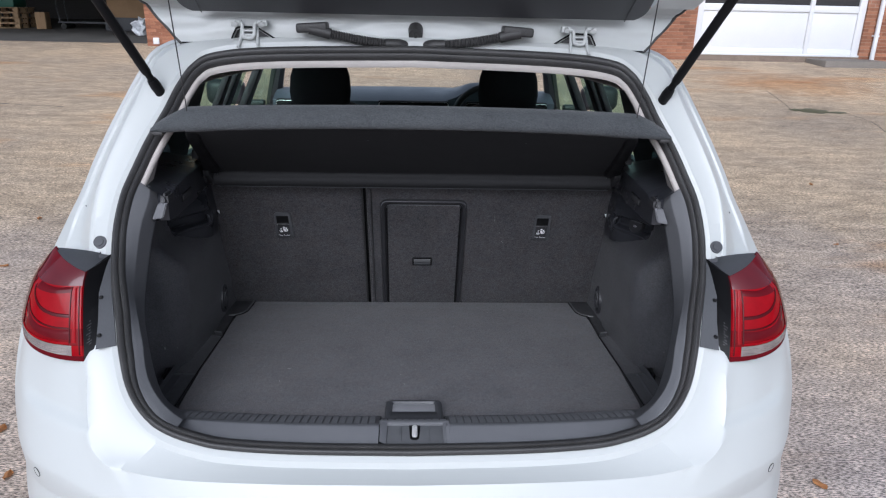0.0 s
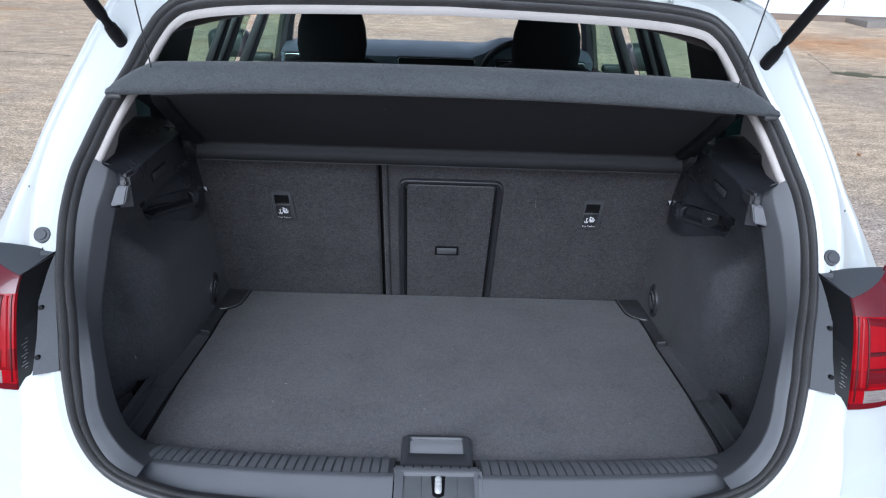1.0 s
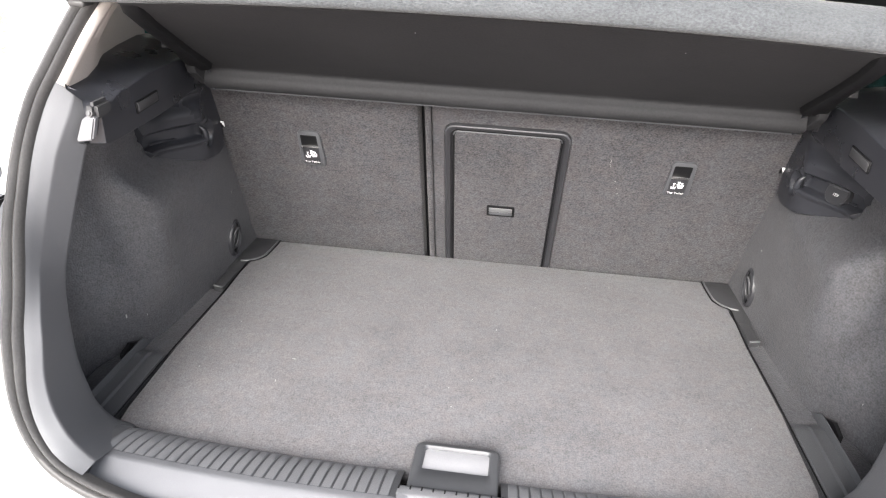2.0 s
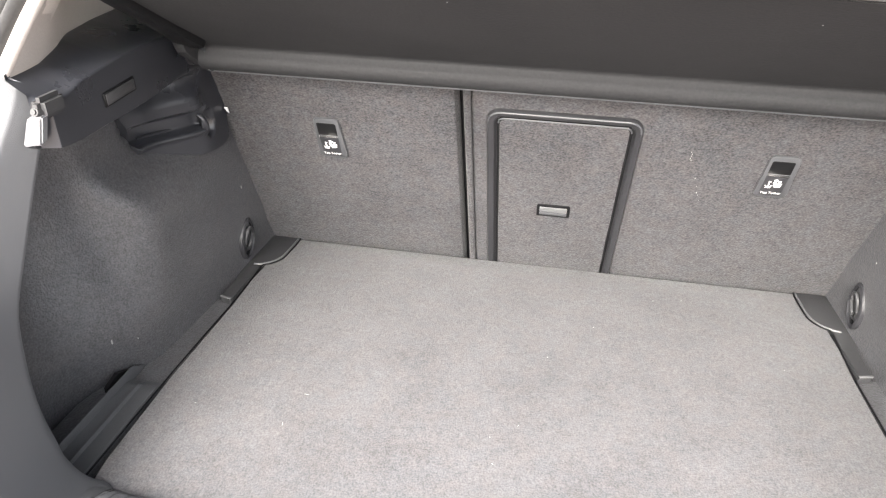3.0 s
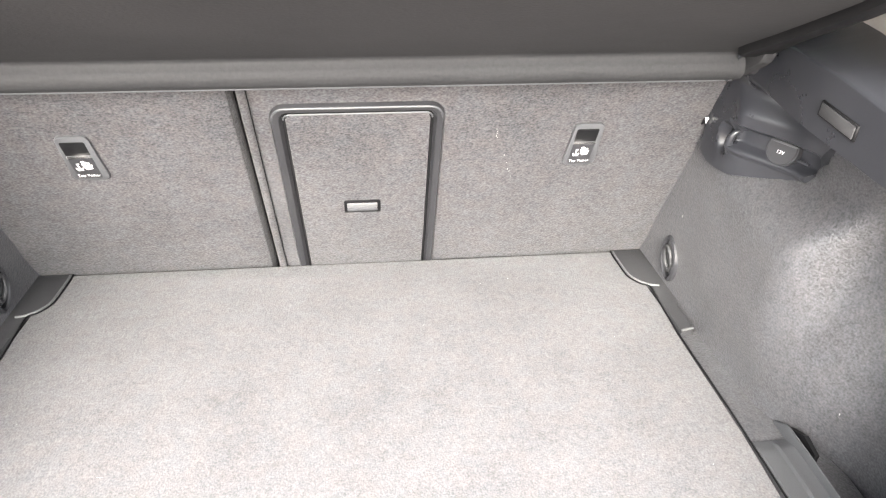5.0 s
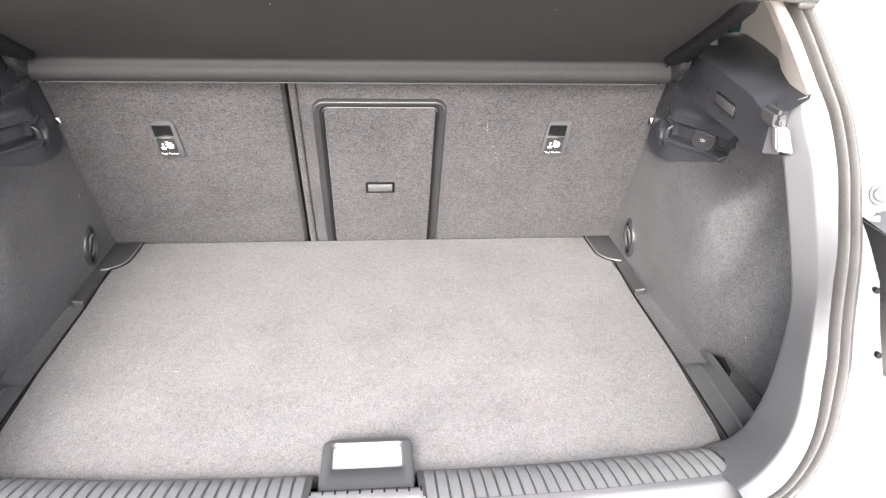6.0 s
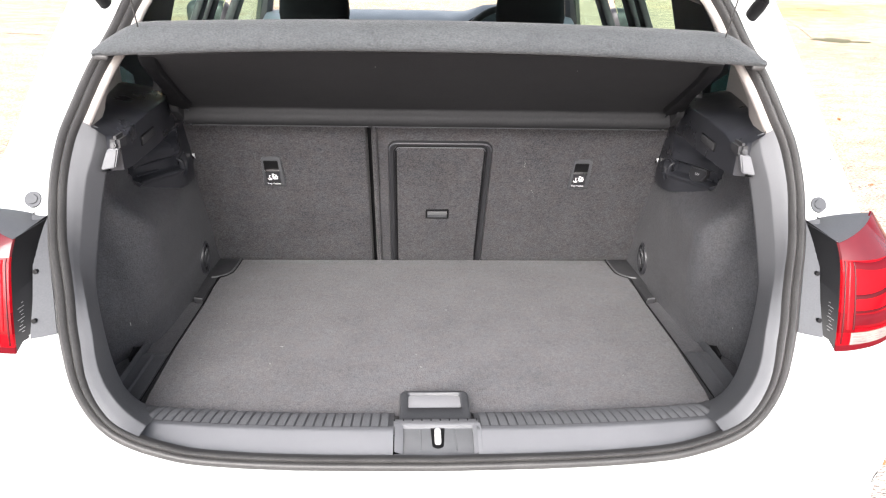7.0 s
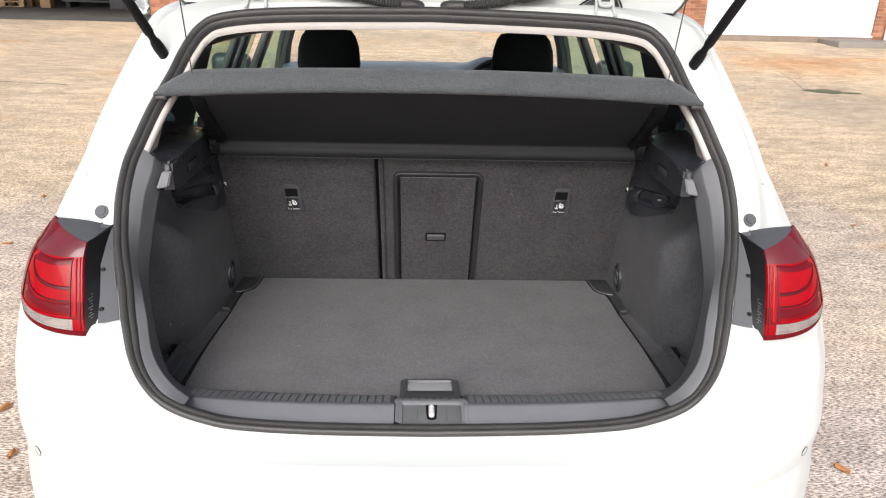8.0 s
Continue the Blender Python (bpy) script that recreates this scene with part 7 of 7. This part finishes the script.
def build_left_building():
    gz = 0.47
    pier = mesh_object("wall_left_pier", *prism([(-6.03, 15.6, gz - 0.2), (-3.2, 15.6, gz - 0.2), (-3.2, 15.6, 4.4), (-6.03, 15.6, 4.4)], 0.45, Vector((0, 1, 0))), M_BRICK)
    tagged(pier, "red brick pier at the shed opening", "wall", kind="structure")
    # the header and ceiling are out of view, added to keep sun out
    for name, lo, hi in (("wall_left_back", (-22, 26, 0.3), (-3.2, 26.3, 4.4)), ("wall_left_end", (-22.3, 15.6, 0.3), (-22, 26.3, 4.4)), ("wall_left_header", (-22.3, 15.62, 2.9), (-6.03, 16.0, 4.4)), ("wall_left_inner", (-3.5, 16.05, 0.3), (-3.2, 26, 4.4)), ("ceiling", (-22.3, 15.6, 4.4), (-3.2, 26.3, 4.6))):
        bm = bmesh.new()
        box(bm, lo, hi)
        tagged(part(name, bm, M_DARKWALL, None), "shed wall with the indoor shade put into its dark colour", "wall", kind="structure")
    # dark sheet over the yard ground, standing for shade under the shed roof
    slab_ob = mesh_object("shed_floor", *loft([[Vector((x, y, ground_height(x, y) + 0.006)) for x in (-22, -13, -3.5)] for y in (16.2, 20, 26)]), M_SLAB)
    if slab_ob.data.polygons[0].normal.z < 0:
        slab_ob.data.flip_normals()
    tagged(slab_ob, "smooth concrete shed floor with indoor shade put into its colour", "floor", kind="structure")
    bm = bmesh.new()
    box(bm, (-5.89, 15.56, 0.60), (-5.76, 15.60, 0.74), 0.01)
    bx = part("meter_box", bm, M_UPVC, None)
    tagged(bx, "small white box fixed to the brick pier", "wall box")
    # pallets
    def pallet(x, y, z, rz):
        p = thing("pallet", x, y, z, "worn wooden pallet stacked in the shed", "pallet", "stacked pallets")
        for k in range(7):
            bm = bmesh.new()
            box(bm, (-0.6, -0.5 + k * 0.155, 0.12), (0.6, -0.5 + k * 0.155 + 0.10, 0.142), 0.003, 1)
            part("deck_board", bm, M_WOOD, p)
        for i in range(3):
            bm = bmesh.new()
            box(bm, (-0.6, -0.5 + 0.43 * i, 0.0), (0.6, -0.40 + 0.43 * i, 0.022), 0.003, 1)
            part("skid", bm, M_WOOD, p)
            for j in range(3):
                bm = bmesh.new()
                box(bm, (-0.6 + 0.53 * j, -0.5 + 0.43 * i, 0.022), (-0.46 + 0.53 * j, -0.40 + 0.43 * i, 0.12), 0.003, 1)
                part("block", bm, M_WOOD, p)
        p.rotation_euler = (0, 0, rz)
        return p
    g = ground_height(0, 20.5) + 0.006
    random.seed(3)
    for i in range(4):
        pallet(-11.75 + random.uniform(-0.04, 0.04), 20.6, g + 0.142 * i, random.uniform(-0.05, 0.05))
    for i in range(3):
        pallet(-13.2, 20.7, g + 0.142 * i, 0.1)
    bm = bmesh.new()
    box(bm, (-12.1, 20.2, g + 0.568), (-11.3, 20.9, g + 0.95), 0.03)
    tagged(part("crate", bm, M_GREENP, None), "green plastic crate on stacked pallets", "crate")
    gg = ground_height(0, 20.4) + 0.006
    bm = bmesh.new()
    box(bm, (-8.75, 20.0, gg), (-7.55, 20.8, gg + 0.36), 0.015)
    for k in range(3):
        box(bm, (-8.70 + 0.40 * k, 19.985, gg + 0.03), (-8.38 + 0.40 * k, 20.01, gg + 0.33), 0.006)
    tagged(part("storage_crate", bm, M_PLATE, None), "dark grey storage crate on the shed floor", "crate")
    for x, w, h, d, z in ((-10.72, 0.28, 0.46, 0.30, gg), (-8.68, 1.02, 0.60, 0.62, gg + 0.36)):
        bm = bmesh.new()
        box(bm, (x, 20.1, z), (x + w, 20.1 + d, z + h), 0.01)
        box(bm, (x + w * 0.45, 20.095, z + 0.002), (x + w * 0.55, 20.105 + d, z + h + 0.003), 0)
        tagged(part("cardboard_box", bm, M_CARD, None), "brown taped cardboard box in the shed", "box")
    # a low trolley frame
    tr = thing("trolley", -9.4, 20.8, g, "dark metal trolley parked in the shed", "trolley")
    bm = bmesh.new()
    box(bm, (-0.9, -0.3, 0.16), (1.2, 0.3, 0.21), 0.01)
    part("deck", bm, M_PLATE, tr)
    for x in (-0.75, 1.0):
        bm = bmesh.new()
        cyl(bm, (x, -0.28, 0.08), (x, 0.28, 0.08), 0.08, 0.08, 16)
        part("wheel", bm, M_TYRE, tr)
    bm = bmesh.new()
    tube(bm, spline([(-0.85, 0.25, 0.2), (-0.9, 0.25, 0.7), (-0.8, 0.25, 0.95), (-0.8, -0.25, 0.95), (-0.9, -0.25, 0.7), (-0.85, -0.25, 0.2)], 4), 0.02, 8)
    part("handle", bm, M_PLATE, tr)
    # crumpled film
    bm = bmesh.new()
    bmesh.ops.create_icosphere(bm, subdivisions=3, radius=0.3)
    for v in bm.verts:
        v.co *= 0.7 + 0.6 * noise.noise(v.co * 6)
        v.co.z = max(v.co.z * 1.0, -0.22)
    for f in bm.faces:
        f.smooth = False
    film_ob = part("plastic_film", bm, M_FOIL, None, "", 10)
    film_ob.location = (-7.22, 18.6, ground_height(0, 18.6) + 0.226)
    tagged(film_ob, "crumpled clear plastic film on the shed floor", "plastic film")


build_right_building()
build_left_building()
brick_face(bpy.data.objects["wall_right"], ((4.75, 6.25), (10.08, 10.75)), 0.53, 1.73, 15.0)
brick_face(bpy.data.objects["wall_left_pier"], ((-6.03, -5.13),), 0.56, 1.76, 15.6)


# ---- yard litter and marks ----
def build_leaves():
    random.seed(11)
    bm = bmesh.new()
    rows = []
    for j in range(9):
        t = j / 8
        w = 0.034 * math.sin(math.pi * t) ** 0.8 * (1 + 0.25 * math.sin(9 * t))
        rows.append([bm.verts.new((w * k / 3, 0.10 * (t - 0.5), 0.012 * (k / 3) ** 2 + 0.012 * math.sin(3 * t + k))) for k in range(-3, 4)])
    for a, b in zip(rows, rows[1:]):
        for k in range(6):
            bm.faces.new((a[k], a[k + 1], b[k + 1], b[k]))
    bmesh.ops.remove_doubles(bm, verts=bm.verts, dist=1e-4)
    src = None
    spots = [(-2.65, 3.82), (-1.50, 1.22), (1.37, 0.886), (-1.33, 0.96), (-2.4, 2.9), (-1.75, 1.6), (2.9, 3.4), (-3.6, 4.4), (3.6, 5.0), (-1.28, 0.70)]
    for x, y in spots:
        if src is None:
            leaf = part("leaf", bm, M_LEAF, None)
            src = leaf
        else:
            leaf = new("leaf", src.data)
        k = random.uniform(0.42, 0.62)
        leaf.matrix_basis = Matrix.Translation((x, y, ground_height(x, y) + 0.006)) @ Matrix.Rotation(random.uniform(0, 6.28), 4, "Z") @ Matrix.Diagonal((k, k, k, 1))
        tagged(leaf, "dry curled orange-brown leaf on the concrete", "leaf", "fallen leaves")


def patch_on_ground(name, cx, cy, rx, ry, mat, label, category, seed):
    random.seed(seed)
    n = 28
    ring, ring2 = [], []
    for k in range(n):
        a = 2 * math.pi * k / n
        r = 1 + 0.45 * noise.noise(Vector((math.cos(a) * 1.7 + seed, math.sin(a) * 1.7, 0.3)))
        x, y = cx + rx * r * math.cos(a), cy + ry * r * math.sin(a)
        ring.append(Vector((x, y, ground_height(x, y) + 0.003)))
        x, y = cx + 0.8 * rx * r * math.cos(a), cy + 0.8 * ry * r * math.sin(a)
        ring2.append(Vector((x, y, ground_height(x, y) + 0.010)))
    v, f = loft([ring, ring2], True)
    f.append(tuple(range(n, 2 * n)))
    ob = mesh_object(name, v, f, mat)
    tagged(ob, label, category, kind="stuff")


build_leaves()
patch_on_ground("moss_patch", 5.80, 8.98, 0.21, 0.20, M_MOSS, "dark damp moss in a hollow of the concrete", "moss", 4)
patch_on_ground("moss_patch", 5.60, 9.03, 0.13, 0.09, M_MOSS, "dark damp moss in a hollow of the concrete", "moss", 8)
patch_on_ground("moss_patch", 6.10, 8.88, 0.17, 0.08, M_MOSS, "thin damp moss line in the concrete", "moss", 6)


def build_crack(pts, name):
    bm = bmesh.new()
    random.seed(9)
    path = []
    for a, b in zip(pts, pts[1:]):
        for k in range(12):
            t = k / 12
            x, y = a[0] + (b[0] - a[0]) * t, a[1] + (b[1] - a[1]) * t + random.uniform(-0.02, 0.02)
            path.append((x, y, ground_height(x, y) + 0.003))
    left, right = [], []
    for x, y, z in path:
        w = random.uniform(0.006, 0.03)
        left.append(bm.verts.new((x, y - w, z)))
        right.append(bm.verts.new((x, y + w, z)))
    for i in range(len(path) - 1):
        bm.faces.new((left[i], left[i + 1], right[i + 1], right[i]))
    ob = part(name, bm, M_CRACK, None)
    tagged(ob, "dark crack across the yard concrete", "crack", kind="stuff")


build_crack([(-7.5, 8.6), (-5.4, 8.5), (-4.5, 8.35)], "crack")
build_crack([(5.95, 10.75), (5.70, 9.7), (5.52, 9.08)], "crack")
build_crack([(6.22, 8.78), (6.15, 8.1), (5.90, 7.45)], "crack")
